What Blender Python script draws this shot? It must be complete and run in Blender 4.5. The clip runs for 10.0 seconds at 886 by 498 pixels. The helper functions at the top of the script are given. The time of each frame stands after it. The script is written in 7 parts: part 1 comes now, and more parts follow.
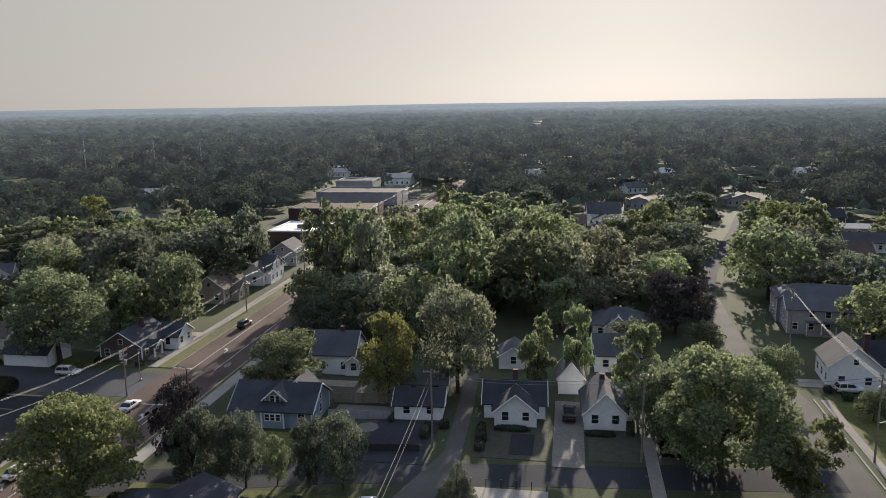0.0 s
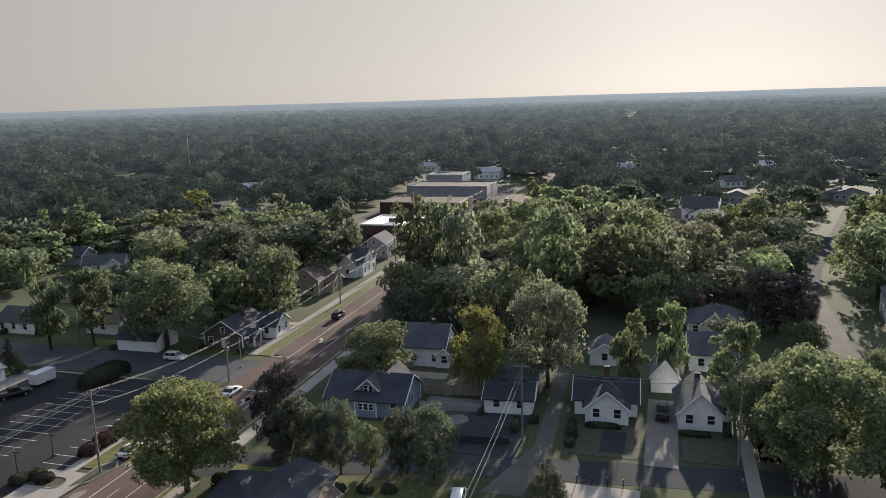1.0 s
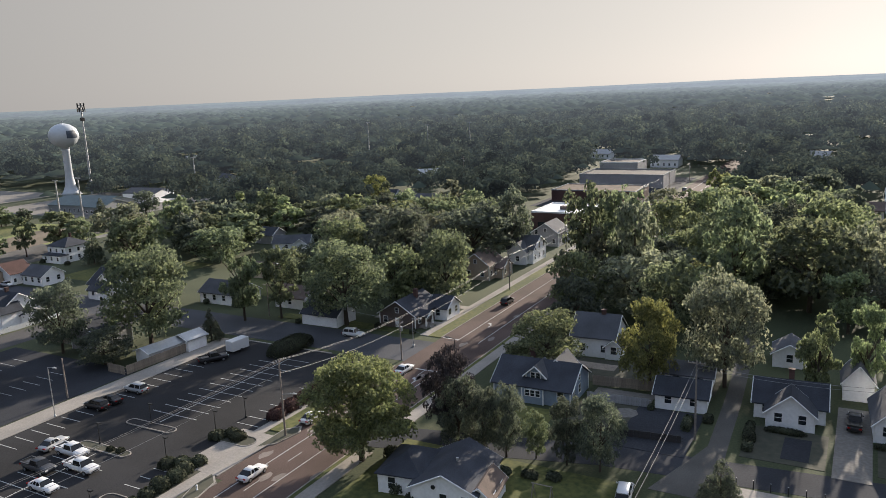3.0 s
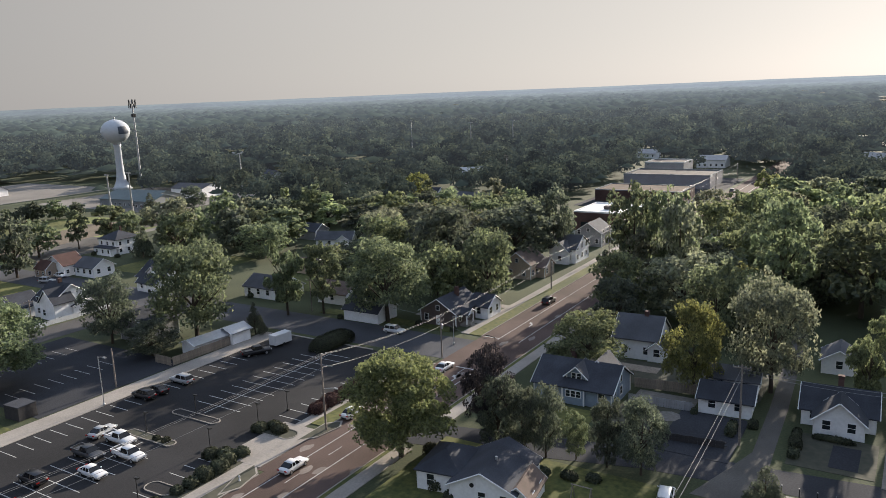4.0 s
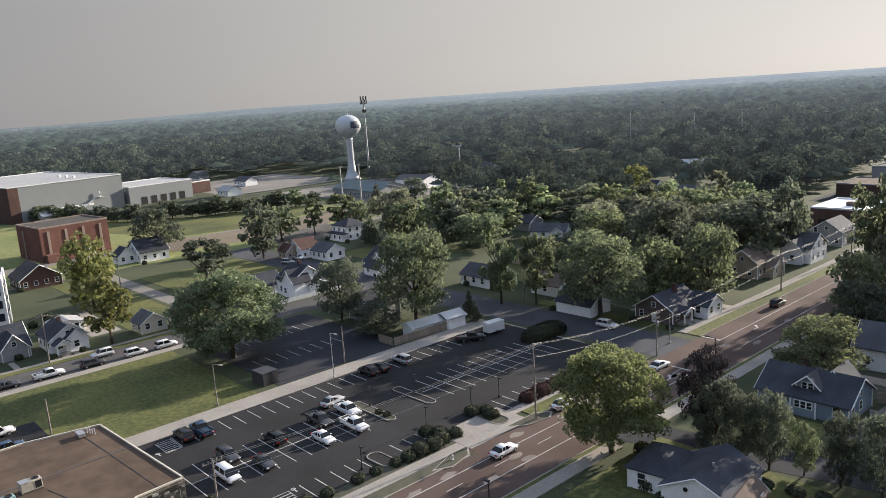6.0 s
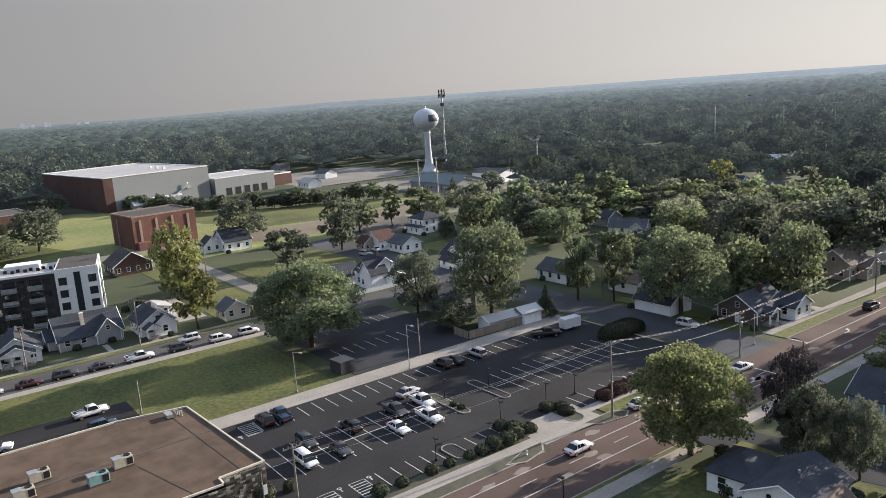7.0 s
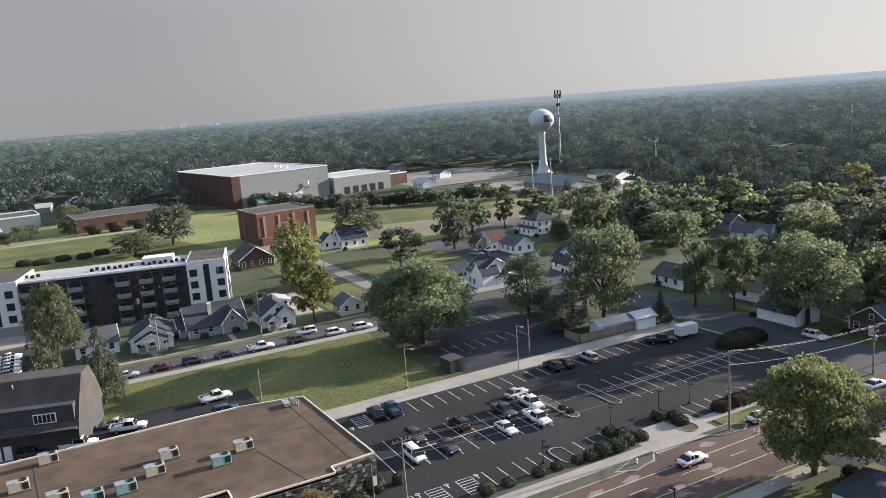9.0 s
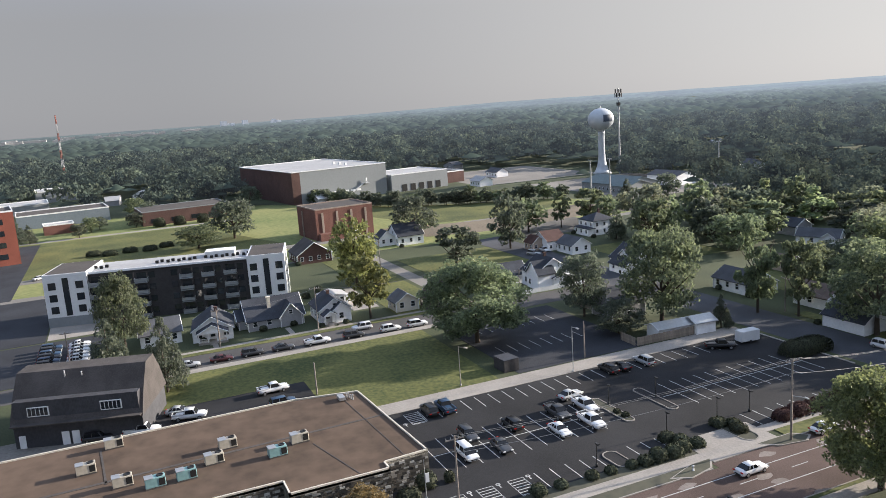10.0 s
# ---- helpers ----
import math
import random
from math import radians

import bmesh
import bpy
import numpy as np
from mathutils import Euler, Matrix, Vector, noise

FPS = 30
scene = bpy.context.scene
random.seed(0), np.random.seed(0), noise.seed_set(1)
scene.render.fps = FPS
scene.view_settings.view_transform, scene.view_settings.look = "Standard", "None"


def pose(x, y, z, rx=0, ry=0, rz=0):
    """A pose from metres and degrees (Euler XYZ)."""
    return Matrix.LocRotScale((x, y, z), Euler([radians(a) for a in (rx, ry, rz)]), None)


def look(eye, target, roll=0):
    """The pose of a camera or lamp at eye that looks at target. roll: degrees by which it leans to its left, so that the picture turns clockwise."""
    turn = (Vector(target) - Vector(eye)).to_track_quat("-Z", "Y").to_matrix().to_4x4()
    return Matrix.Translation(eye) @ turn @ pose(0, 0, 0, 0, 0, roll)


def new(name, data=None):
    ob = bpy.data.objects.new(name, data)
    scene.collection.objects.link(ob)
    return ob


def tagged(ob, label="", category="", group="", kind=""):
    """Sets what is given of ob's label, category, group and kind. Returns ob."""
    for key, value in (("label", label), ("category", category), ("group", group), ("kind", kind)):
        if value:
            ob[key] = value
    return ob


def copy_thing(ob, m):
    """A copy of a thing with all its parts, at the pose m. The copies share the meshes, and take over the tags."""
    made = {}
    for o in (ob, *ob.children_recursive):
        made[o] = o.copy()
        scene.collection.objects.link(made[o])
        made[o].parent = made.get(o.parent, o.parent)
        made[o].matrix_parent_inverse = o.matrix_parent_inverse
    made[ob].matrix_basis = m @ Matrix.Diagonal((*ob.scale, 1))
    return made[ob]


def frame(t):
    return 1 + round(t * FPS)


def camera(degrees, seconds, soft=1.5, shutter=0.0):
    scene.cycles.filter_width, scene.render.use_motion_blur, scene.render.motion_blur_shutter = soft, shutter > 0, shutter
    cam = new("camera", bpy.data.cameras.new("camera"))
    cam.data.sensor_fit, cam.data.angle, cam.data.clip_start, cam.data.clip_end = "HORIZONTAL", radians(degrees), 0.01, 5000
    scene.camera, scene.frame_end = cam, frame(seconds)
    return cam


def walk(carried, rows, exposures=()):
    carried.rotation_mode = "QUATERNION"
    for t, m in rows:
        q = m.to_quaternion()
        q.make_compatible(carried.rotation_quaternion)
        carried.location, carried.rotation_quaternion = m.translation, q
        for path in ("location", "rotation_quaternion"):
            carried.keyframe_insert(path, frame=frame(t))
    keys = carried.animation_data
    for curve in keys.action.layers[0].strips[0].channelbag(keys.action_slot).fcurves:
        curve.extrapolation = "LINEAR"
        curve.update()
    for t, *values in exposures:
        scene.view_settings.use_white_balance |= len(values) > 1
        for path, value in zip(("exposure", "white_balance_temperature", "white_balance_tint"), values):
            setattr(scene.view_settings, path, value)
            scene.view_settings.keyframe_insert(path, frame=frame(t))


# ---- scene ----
cam = camera(60.09, 10.0, 0.6)
# seconds, x, y, z, pitch, roll, yaw
ROWS = [
    (0, 0.000, 0.000, 50.000, -10.814, -0.908, 9.663),
    (0.5, -0.161, -0.434, 50.190, -10.845, -1.110, 11.959),
    (1, -0.362, -0.748, 50.286, -11.141, -1.730, 16.374),
    (1.5, -0.502, -0.980, 50.188, -11.513, -1.939, 20.745),
    (2, -0.518, -1.250, 50.233, -11.484, -2.363, 23.930),
    (2.5, -0.479, -1.223, 50.289, -11.505, -2.526, 26.554),
    (3, -0.550, -1.219, 50.326, -11.624, -2.550, 29.257),
    (4.5, -0.644, -1.534, 50.320, -11.628, -2.377, 34.904),
    (5, -0.547, -1.809, 50.440, -11.636, -2.783, 39.331),
    (5.5, -0.443, -2.025, 50.410, -11.436, -3.437, 44.477),
    (7, -0.690, -2.486, 50.505, -11.479, -3.953, 54.257),
    (7.5, -0.565, -2.645, 50.543, -11.343, -4.124, 56.940),
    (8, -0.441, -2.620, 50.496, -11.173, -4.361, 59.215),
    (8.5, -0.359, -2.604, 50.465, -10.994, -4.352, 61.134),
    (9, -0.348, -2.637, 50.514, -10.823, -4.296, 62.759),
    (9.5, -0.261, -2.700, 50.589, -10.744, -4.078, 64.740),
    (10, -0.289, -2.811, 50.634, -10.657, -3.975, 66.972),
]
walk(cam, [(t, pose(x, y, z, 0, 0, yaw) @ pose(0, 0, 0, 90 + pitch) @ pose(0, 0, 0, 0, 0, roll)) for t, x, y, z, pitch, roll, yaw in ROWS],
     [(0, 0.8, 6400, 12), (2, 0.95, 6390, 12), (4.5, 1.05, 6350, 12), (7.5, 1.2, 6230, 12), (10, 1.3, 6080, 12)])

# ---- light ----
SUN_EL, SUN_AZ = 16.5, 4.0  # degrees; azimuth clockwise from +Y
sky_world = bpy.data.worlds.new("sky_world")
scene.world = sky_world
sky_world.use_nodes = True
wn = sky_world.node_tree.nodes
wl = sky_world.node_tree.links
sky = wn.new("ShaderNodeTexSky")
sky.sky_type = "NISHITA"
sky.sun_disc = False
sky.sun_elevation, sky.sun_rotation = radians(SUN_EL), radians(SUN_AZ)
sky.altitude, sky.air_density, sky.dust_density, sky.ozone_density = 200, 1.0, 1.2, 1.0
# late-summer haze: most of the blue is lost in an even warm grey
grey = wn.new("ShaderNodeHueSaturation")
grey.inputs["Saturation"].default_value = 0.4
wl.new(sky.outputs[0], grey.inputs["Color"])
# the haze is brighter overhead than along the horizon, as under thin high cloud
tc = wn.new("ShaderNodeTexCoord")
up = wn.new("ShaderNodeSeparateXYZ")
wl.new(tc.outputs["Generated"], up.inputs[0])
rise = wn.new("ShaderNodeMapRange")
rise.inputs["From Min"].default_value, rise.inputs["From Max"].default_value = 0.12, 0.75
rise.inputs["To Min"].default_value, rise.inputs["To Max"].default_value = 0.0, 1.0
wl.new(up.outputs[2], rise.inputs["Value"])
hazes = wn.new("ShaderNodeMixRGB")
hazes.inputs["Color1"].default_value, hazes.inputs["Color2"].default_value = (1.44, 1.41, 1.37, 1), (2.0, 2.62, 3.75, 1)
wl.new(rise.outputs[0], hazes.inputs["Fac"])
# a broad warm aureole round the hidden sun
sd = Vector((math.sin(radians(SUN_AZ)) * math.cos(radians(SUN_EL)), math.cos(radians(SUN_AZ)) * math.cos(radians(SUN_EL)), math.sin(radians(SUN_EL))))
near_sun = wn.new("ShaderNodeVectorMath")
near_sun.operation = "DOT_PRODUCT"
near_sun.inputs[1].default_value = sd
wl.new(tc.outputs["Generated"], near_sun.inputs[0])
front = wn.new("ShaderNodeMath")
front.operation = "MAXIMUM"
front.inputs[1].default_value = 0.0
wl.new(near_sun.outputs["Value"], front.inputs[0])
fall = wn.new("ShaderNodeMath")
fall.operation = "POWER"
fall.inputs[1].default_value = 1.4
wl.new(front.outputs[0], fall.inputs[0])
glow = wn.new("ShaderNodeVectorMath")
glow.operation = "SCALE"
glow.inputs[0].default_value = (2.04, 1.86, 1.57)
wl.new(fall.outputs[0], glow.inputs["Scale"])
both = wn.new("ShaderNodeVectorMath")
both.operation = "ADD"
wl.new(hazes.outputs[0], both.inputs[0])
wl.new(glow.outputs[0], both.inputs[1])
veil = wn.new("ShaderNodeMixRGB")
veil.inputs["Fac"].default_value = 0.96
wl.new(both.outputs[0], veil.inputs["Color2"])
wl.new(grey.outputs[0], veil.inputs["Color1"])
wl.new(veil.outputs[0], wn["Background"].inputs["Color"])
wn["Background"].inputs["Strength"].default_value = 0.1
sun = new("sun", bpy.data.lights.new("sun", "SUN"))
sun.data.energy, sun.data.angle, sun.data.color = 5.0, radians(0.8), (1.0, 0.88, 0.72)
sun.matrix_world = look(sd * 300, (0, 0, 0))


# ---- materials ----
MATS = {}


def mat(name, col, rough=0.85, vary=0.25, scale=1.5, big=0.08, bump=0.2, metal=0.0, spread=0.0, col2=None, spec=0.3, stripe=None, rim=0.0):
    """A surface with fine grain, broad stains, bump and a small difference from thing to thing.
    stripe: (axis, width) for the shadow joints of boards or courses."""
    if name in MATS:
        return MATS[name]
    m = bpy.data.materials.new(name)
    m.use_nodes = True
    n, l = m.node_tree.nodes, m.node_tree.links
    b = n["Principled BSDF"]
    b.inputs["Roughness"].default_value = rough
    b.inputs["Metallic"].default_value = metal
    b.inputs["Specular IOR Level"].default_value = spec
    tc = n.new("ShaderNodeTexCoord")
    fine = n.new("ShaderNodeTexNoise")
    fine.inputs["Scale"].default_value, fine.inputs["Detail"].default_value = scale, 5
    broad = n.new("ShaderNodeTexNoise")
    broad.inputs["Scale"].default_value, broad.inputs["Detail"].default_value = big, 4
    for t in (fine, broad):
        l.new(tc.outputs["Object"], t.inputs["Vector"])
    add = n.new("ShaderNodeMath")
    add.operation = "ADD"
    l.new(fine.outputs["Fac"], add.inputs[0])
    l.new(broad.outputs["Fac"], add.inputs[1])
    rng = n.new("ShaderNodeMapRange")
    rng.inputs["From Min"].default_value, rng.inputs["From Max"].default_value = 0.78, 1.22
    l.new(add.outputs[0], rng.inputs["Value"])
    mix = n.new("ShaderNodeMixRGB")
    c2 = col2 or tuple(c * (1 + vary) for c in col)
    c1 = col if col2 else tuple(c * (1 - vary) for c in col)
    mix.inputs["Color1"].default_value, mix.inputs["Color2"].default_value = (*c1, 1), (*c2, 1)
    l.new(rng.outputs[0], mix.inputs["Fac"])
    out = mix.outputs[0]
    height = fine.outputs["Fac"]
    if stripe:
        sep = n.new("ShaderNodeSeparateXYZ")
        l.new(tc.outputs["Object"], sep.inputs[0])
        wave = n.new("ShaderNodeMath")
        wave.operation = "PINGPONG"
        wave.inputs[1].default_value = stripe[1] / 2
        l.new(sep.outputs[stripe[0]], wave.inputs[0])
        ramp = n.new("ShaderNodeMapRange")
        ramp.inputs["From Min"].default_value, ramp.inputs["From Max"].default_value = 0, stripe[1] * 0.12
        l.new(wave.outputs[0], ramp.inputs["Value"])
        height = ramp.outputs[0]
    if spread:
        info = n.new("ShaderNodeObjectInfo")
        hue = n.new("ShaderNodeHueSaturation")
        r2 = n.new("ShaderNodeMapRange")
        r2.inputs["To Min"].default_value, r2.inputs["To Max"].default_value = 1 - spread, 1 + spread
        l.new(info.outputs["Random"], r2.inputs["Value"])
        l.new(r2.outputs[0], hue.inputs["Value"])
        l.new(out, hue.inputs["Color"])
        out = hue.outputs[0]
    l.new(out, b.inputs["Base Color"])
    if bump:
        bp = n.new("ShaderNodeBump")
        bp.inputs["Strength"].default_value, bp.inputs["Distance"].default_value = bump, 0.05
        l.new(height, bp.inputs["Height"])
        l.new(bp.outputs[0], b.inputs["Normal"])
    MATS[name] = m
    return m


def leaf_mat(name, col, vary=0.5, glow=0.55, gloss=0.035):
    """Foliage: a diffuse face with light shining through it, each spray and each tree a little different."""
    if name in MATS:
        return MATS[name]
    m = bpy.data.materials.new(name)
    m.use_nodes = True
    n, l = m.node_tree.nodes, m.node_tree.links
    n.remove(n["Principled BSDF"])
    geo = n.new("ShaderNodeNewGeometry")
    info = n.new("ShaderNodeObjectInfo")
    mix = n.new("ShaderNodeMixRGB")
    mix.inputs["Color1"].default_value = (*[c * (1 - vary) for c in col], 1)
    mix.inputs["Color2"].default_value = (col[0] * (1 + vary) * 1.1, col[1] * (1 + vary), col[2] * (1 + vary * 0.5), 1)
    l.new(geo.outputs["Random Per Island"], mix.inputs["Fac"])
    hue = n.new("ShaderNodeHueSaturation")
    rv = n.new("ShaderNodeMapRange")
    rv.inputs["To Min"].default_value, rv.inputs["To Max"].default_value = 0.75, 1.3
    l.new(info.outputs["Random"], rv.inputs["Value"])
    l.new(rv.outputs[0], hue.inputs["Value"])
    rh = n.new("ShaderNodeMapRange")
    rh.inputs["To Min"].default_value, rh.inputs["To Max"].default_value = 0.485, 0.515
    l.new(info.outputs["Random"], rh.inputs["Value"])
    l.new(rh.outputs[0], hue.inputs["Hue"])
    l.new(mix.outputs[0], hue.inputs["Color"])
    dif = n.new("ShaderNodeBsdfDiffuse")
    tra = n.new("ShaderNodeBsdfTranslucent")
    glo = n.new("ShaderNodeBsdfGlossy")
    glo.inputs["Roughness"].default_value = 0.55
    glo.inputs["Color"].default_value = (0.62, 0.62, 0.6, 1)
    l.new(hue.outputs[0], dif.inputs["Color"])
    l.new(hue.outputs[0], tra.inputs["Color"])
    a = n.new("ShaderNodeMixShader")
    a.inputs[0].default_value = glow
    l.new(dif.outputs[0], a.inputs[1])
    l.new(tra.outputs[0], a.inputs[2])
    c = n.new("ShaderNodeMixShader")
    c.inputs[0].default_value = gloss
    l.new(a.outputs[0], c.inputs[1])
    l.new(glo.outputs[0], c.inputs[2])
    l.new(c.outputs[0], n["Material Output"].inputs["Surface"])
    MATS[name] = m
    return m


# strength of the haze painted as emission into distant materials
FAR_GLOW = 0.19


def haze_emission(n, l):
    """Hazy air painted as emission, growing with the way from the town's middle."""
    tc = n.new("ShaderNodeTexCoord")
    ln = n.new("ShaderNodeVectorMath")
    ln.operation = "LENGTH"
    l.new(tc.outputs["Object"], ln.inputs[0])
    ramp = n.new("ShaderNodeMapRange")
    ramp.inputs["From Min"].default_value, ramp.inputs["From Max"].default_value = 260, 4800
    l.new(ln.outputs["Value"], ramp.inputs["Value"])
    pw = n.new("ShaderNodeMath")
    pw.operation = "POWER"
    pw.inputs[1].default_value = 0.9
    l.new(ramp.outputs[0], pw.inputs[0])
    # the painted haze is strongest on the sun's side of the town
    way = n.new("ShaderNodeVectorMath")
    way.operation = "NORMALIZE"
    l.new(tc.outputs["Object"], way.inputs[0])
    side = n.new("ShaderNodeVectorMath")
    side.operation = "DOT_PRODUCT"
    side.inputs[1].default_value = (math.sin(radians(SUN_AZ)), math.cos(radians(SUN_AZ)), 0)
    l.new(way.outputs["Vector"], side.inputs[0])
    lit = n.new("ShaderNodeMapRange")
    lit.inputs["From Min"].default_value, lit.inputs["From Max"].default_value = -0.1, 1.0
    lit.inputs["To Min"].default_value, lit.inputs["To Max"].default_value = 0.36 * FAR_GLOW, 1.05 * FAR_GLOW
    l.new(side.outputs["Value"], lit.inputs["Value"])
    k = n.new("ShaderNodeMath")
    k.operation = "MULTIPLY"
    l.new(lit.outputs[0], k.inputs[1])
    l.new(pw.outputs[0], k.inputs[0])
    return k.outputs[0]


def hazed_mat(name, col):
    """A distant backdrop of woods, with miles of bright air painted in as emission."""
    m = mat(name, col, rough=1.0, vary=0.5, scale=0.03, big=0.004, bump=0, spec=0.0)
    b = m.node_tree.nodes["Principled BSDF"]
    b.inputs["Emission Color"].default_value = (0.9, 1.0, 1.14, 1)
    m.node_tree.links.new(haze_emission(m.node_tree.nodes, m.node_tree.links), b.inputs["Emission Strength"])
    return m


def hazed_leaf_mat(name, col):
    """Leaves of the distant woods: foliage with bright air put in as emission."""
    m = leaf_mat(name, col, vary=0.22, glow=0.25, gloss=0.0)
    n, l = m.node_tree.nodes, m.node_tree.links
    place = n.new("ShaderNodeTexCoord")
    tone = n.new("ShaderNodeTexNoise")
    tone.inputs["Scale"].default_value, tone.inputs["Detail"].default_value = 0.075, 2
    l.new(place.outputs["Object"], tone.inputs["Vector"])
    span = n.new("ShaderNodeMapRange")
    span.inputs["From Min"].default_value, span.inputs["From Max"].default_value = 0.33, 0.67
    span.inputs["To Min"].default_value, span.inputs["To Max"].default_value = 0.5, 1.65
    l.new(tone.outputs["Fac"], span.inputs["Value"])
    hue = next(q for q in n if q.bl_idname == "ShaderNodeHueSaturation")
    l.new(span.outputs[0], hue.inputs["Value"])
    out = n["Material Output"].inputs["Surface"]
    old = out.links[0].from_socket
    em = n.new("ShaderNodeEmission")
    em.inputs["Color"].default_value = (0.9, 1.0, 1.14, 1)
    l.new(haze_emission(n, l), em.inputs["Strength"])
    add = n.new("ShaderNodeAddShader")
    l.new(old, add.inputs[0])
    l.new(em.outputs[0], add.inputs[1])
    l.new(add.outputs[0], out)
    return m


GRASS = mat("grass", (0.036, 0.046, 0.022), 0.95, scale=3, big=0.05, bump=0.4, col2=(0.07, 0.08, 0.038))
LAWN = mat("lawn", (0.052, 0.066, 0.021), 0.95, scale=1.2, big=0.06, bump=0.4, col2=(0.135, 0.134, 0.042))
FIELD = mat("field", (0.125, 0.155, 0.05), 0.95, scale=0.5, big=0.03, bump=0.3, col2=(0.225, 0.225, 0.085))
EARTH = mat("earth_yard", (0.05, 0.052, 0.038), 0.95, scale=0.8, big=0.03, bump=0.3, col2=(0.085, 0.082, 0.058))
BRICK_ROAD = mat("road_red", (0.096, 0.068, 0.058), 0.92, spec=0.15, vary=0.28, scale=6, big=0.09, bump=0.15)
ASPHALT = mat("asphalt", (0.024, 0.024, 0.0255), 0.9, spec=0.2, vary=0.35, scale=8, big=0.07, bump=0.2)
STREET = mat("street_asphalt", (0.088, 0.084, 0.082), 0.95, spec=0.12, vary=0.22, scale=5, big=0.08, bump=0.2)
OLD_ASPHALT = mat("old_asphalt", (0.042, 0.044, 0.05), 0.95, spec=0.12, vary=0.25, scale=5, big=0.08, bump=0.2)
GRAVEL = mat("gravel", (0.094, 0.088, 0.079), 0.95, vary=0.3, scale=7, big=0.12, bump=0.4)
GRAVEL_TAN = mat("tan_earth", (0.16, 0.13, 0.092), 0.95, vary=0.25, scale=0.9, big=0.05, bump=0.3)
CONCRETE = mat("concrete", (0.29, 0.265, 0.235), 0.95, spec=0.15, vary=0.15, scale=4, big=0.15, bump=0.15)
WORN = mat("worn_concrete", (0.19, 0.175, 0.155), 0.9, vary=0.2, scale=2, big=0.05, bump=0.15)
PATCH = mat("light_patch", (0.2, 0.17, 0.15), 0.9, vary=0.2, scale=4, big=0.4, bump=0.1)
PAINT = mat("road_paint", (0.42, 0.42, 0.41), 0.7, vary=0.15, scale=5, big=0.5, bump=0.05)
YELLOW = mat("yellow_paint", (0.5, 0.36, 0.08), 0.7, vary=0.15, scale=5, big=0.5, bump=0.05)
WHITE = mat("white_siding", (0.84, 0.84, 0.84), 0.7, vary=0.07, scale=2, big=0.3, bump=0.25, stripe=(2, 0.16), spread=0.06)
CREAM = mat("cream_siding", (0.6, 0.55, 0.46), 0.7, vary=0.08, scale=2, big=0.3, bump=0.6, stripe=(2, 0.16), spread=0.06)
BLUEGREY = mat("blue_grey_siding", (0.25, 0.31, 0.38), 0.7, vary=0.08, scale=2, big=0.3, bump=0.6, stripe=(2, 0.16))
GREY_SIDING = mat("grey_siding", (0.33, 0.33, 0.34), 0.7, vary=0.1, scale=2, big=0.3, bump=0.6, stripe=(2, 0.16), spread=0.1)
TAN_SIDING = mat("tan_siding", (0.42, 0.34, 0.26), 0.75, vary=0.1, scale=2, big=0.3, bump=0.6, stripe=(2, 0.16), spread=0.1)
BROWN_SIDING = mat("brown_siding", (0.12, 0.095, 0.085), 0.75, vary=0.12, scale=2, big=0.3, bump=0.6, stripe=(2, 0.16), spread=0.1)
TRIM = mat("white_trim", (0.78, 0.78, 0.77), 0.6, vary=0.05, bump=0.05)
SHINGLE = mat("dark_shingle", (0.04, 0.044, 0.054), 0.9, vary=0.3, scale=7, big=0.25, bump=0.5, spread=0.15)
SHINGLE_GREY = mat("grey_shingle", (0.08, 0.083, 0.092), 0.9, vary=0.22, scale=7, big=0.25, bump=0.5, spread=0.15)
SHINGLE_BROWN = mat("brown_shingle", (0.12, 0.09, 0.075), 0.9, vary=0.25, scale=7, big=0.25, bump=0.5, spread=0.15)
SHINGLE_RED = mat("red_shingle", (0.09, 0.05, 0.042), 0.9, vary=0.25, scale=7, big=0.25, bump=0.5)
ROOF_GREEN = mat("green_metal_roof", (0.1, 0.138, 0.142), 0.55, vary=0.12, scale=2, big=0.2, bump=0.4, stripe=(0, 0.6))
ROOF_WHITE = mat("white_membrane", (0.37, 0.365, 0.36), 0.7, vary=0.12, scale=0.8, big=0.08, bump=0.1)
ROOF_BROWN = mat("brown_roofing", (0.092, 0.063, 0.044), 0.95, vary=0.3, scale=0.35, big=0.04, bump=0.12)
ROOF_DARK = mat("dark_roofing", (0.075, 0.066, 0.06), 0.9, vary=0.2, scale=2, big=0.1, bump=0.2)
DARK_WALL = mat("charcoal_board", (0.055, 0.055, 0.06), 0.75, vary=0.2, scale=2, big=0.3, bump=0.5, stripe=(0, 0.3))
DARK_ROOF = mat("dark_brown_shingle", (0.068, 0.06, 0.056), 0.9, vary=0.3, scale=6, big=0.25, bump=0.5)
BRICK = mat("red_brick", (0.155, 0.075, 0.06), 0.9, vary=0.2, scale=3, big=0.15, bump=0.4, stripe=(2, 0.15))
BRICK_DARK = mat("dark_brick", (0.1, 0.058, 0.05), 0.9, vary=0.2, scale=3, big=0.15, bump=0.4, stripe=(2, 0.15))
STONE = mat("rubble_stone", (0.13, 0.12, 0.1), 0.9, vary=0.55, scale=2.2, big=0.6, bump=0.8)
METAL_GREY = mat("grey_metal_wall", (0.25, 0.265, 0.27), 0.6, vary=0.06, scale=1, big=0.06, bump=0.4, stripe=(0, 0.9))
STUCCO = mat("white_stucco", (0.75, 0.75, 0.74), 0.8, vary=0.05, scale=2, big=0.2, bump=0.1)
CHARCOAL = mat("charcoal_cladding", (0.05, 0.047, 0.048), 0.7, vary=0.2, scale=2, big=0.2, bump=0.3, stripe=(2, 0.3))
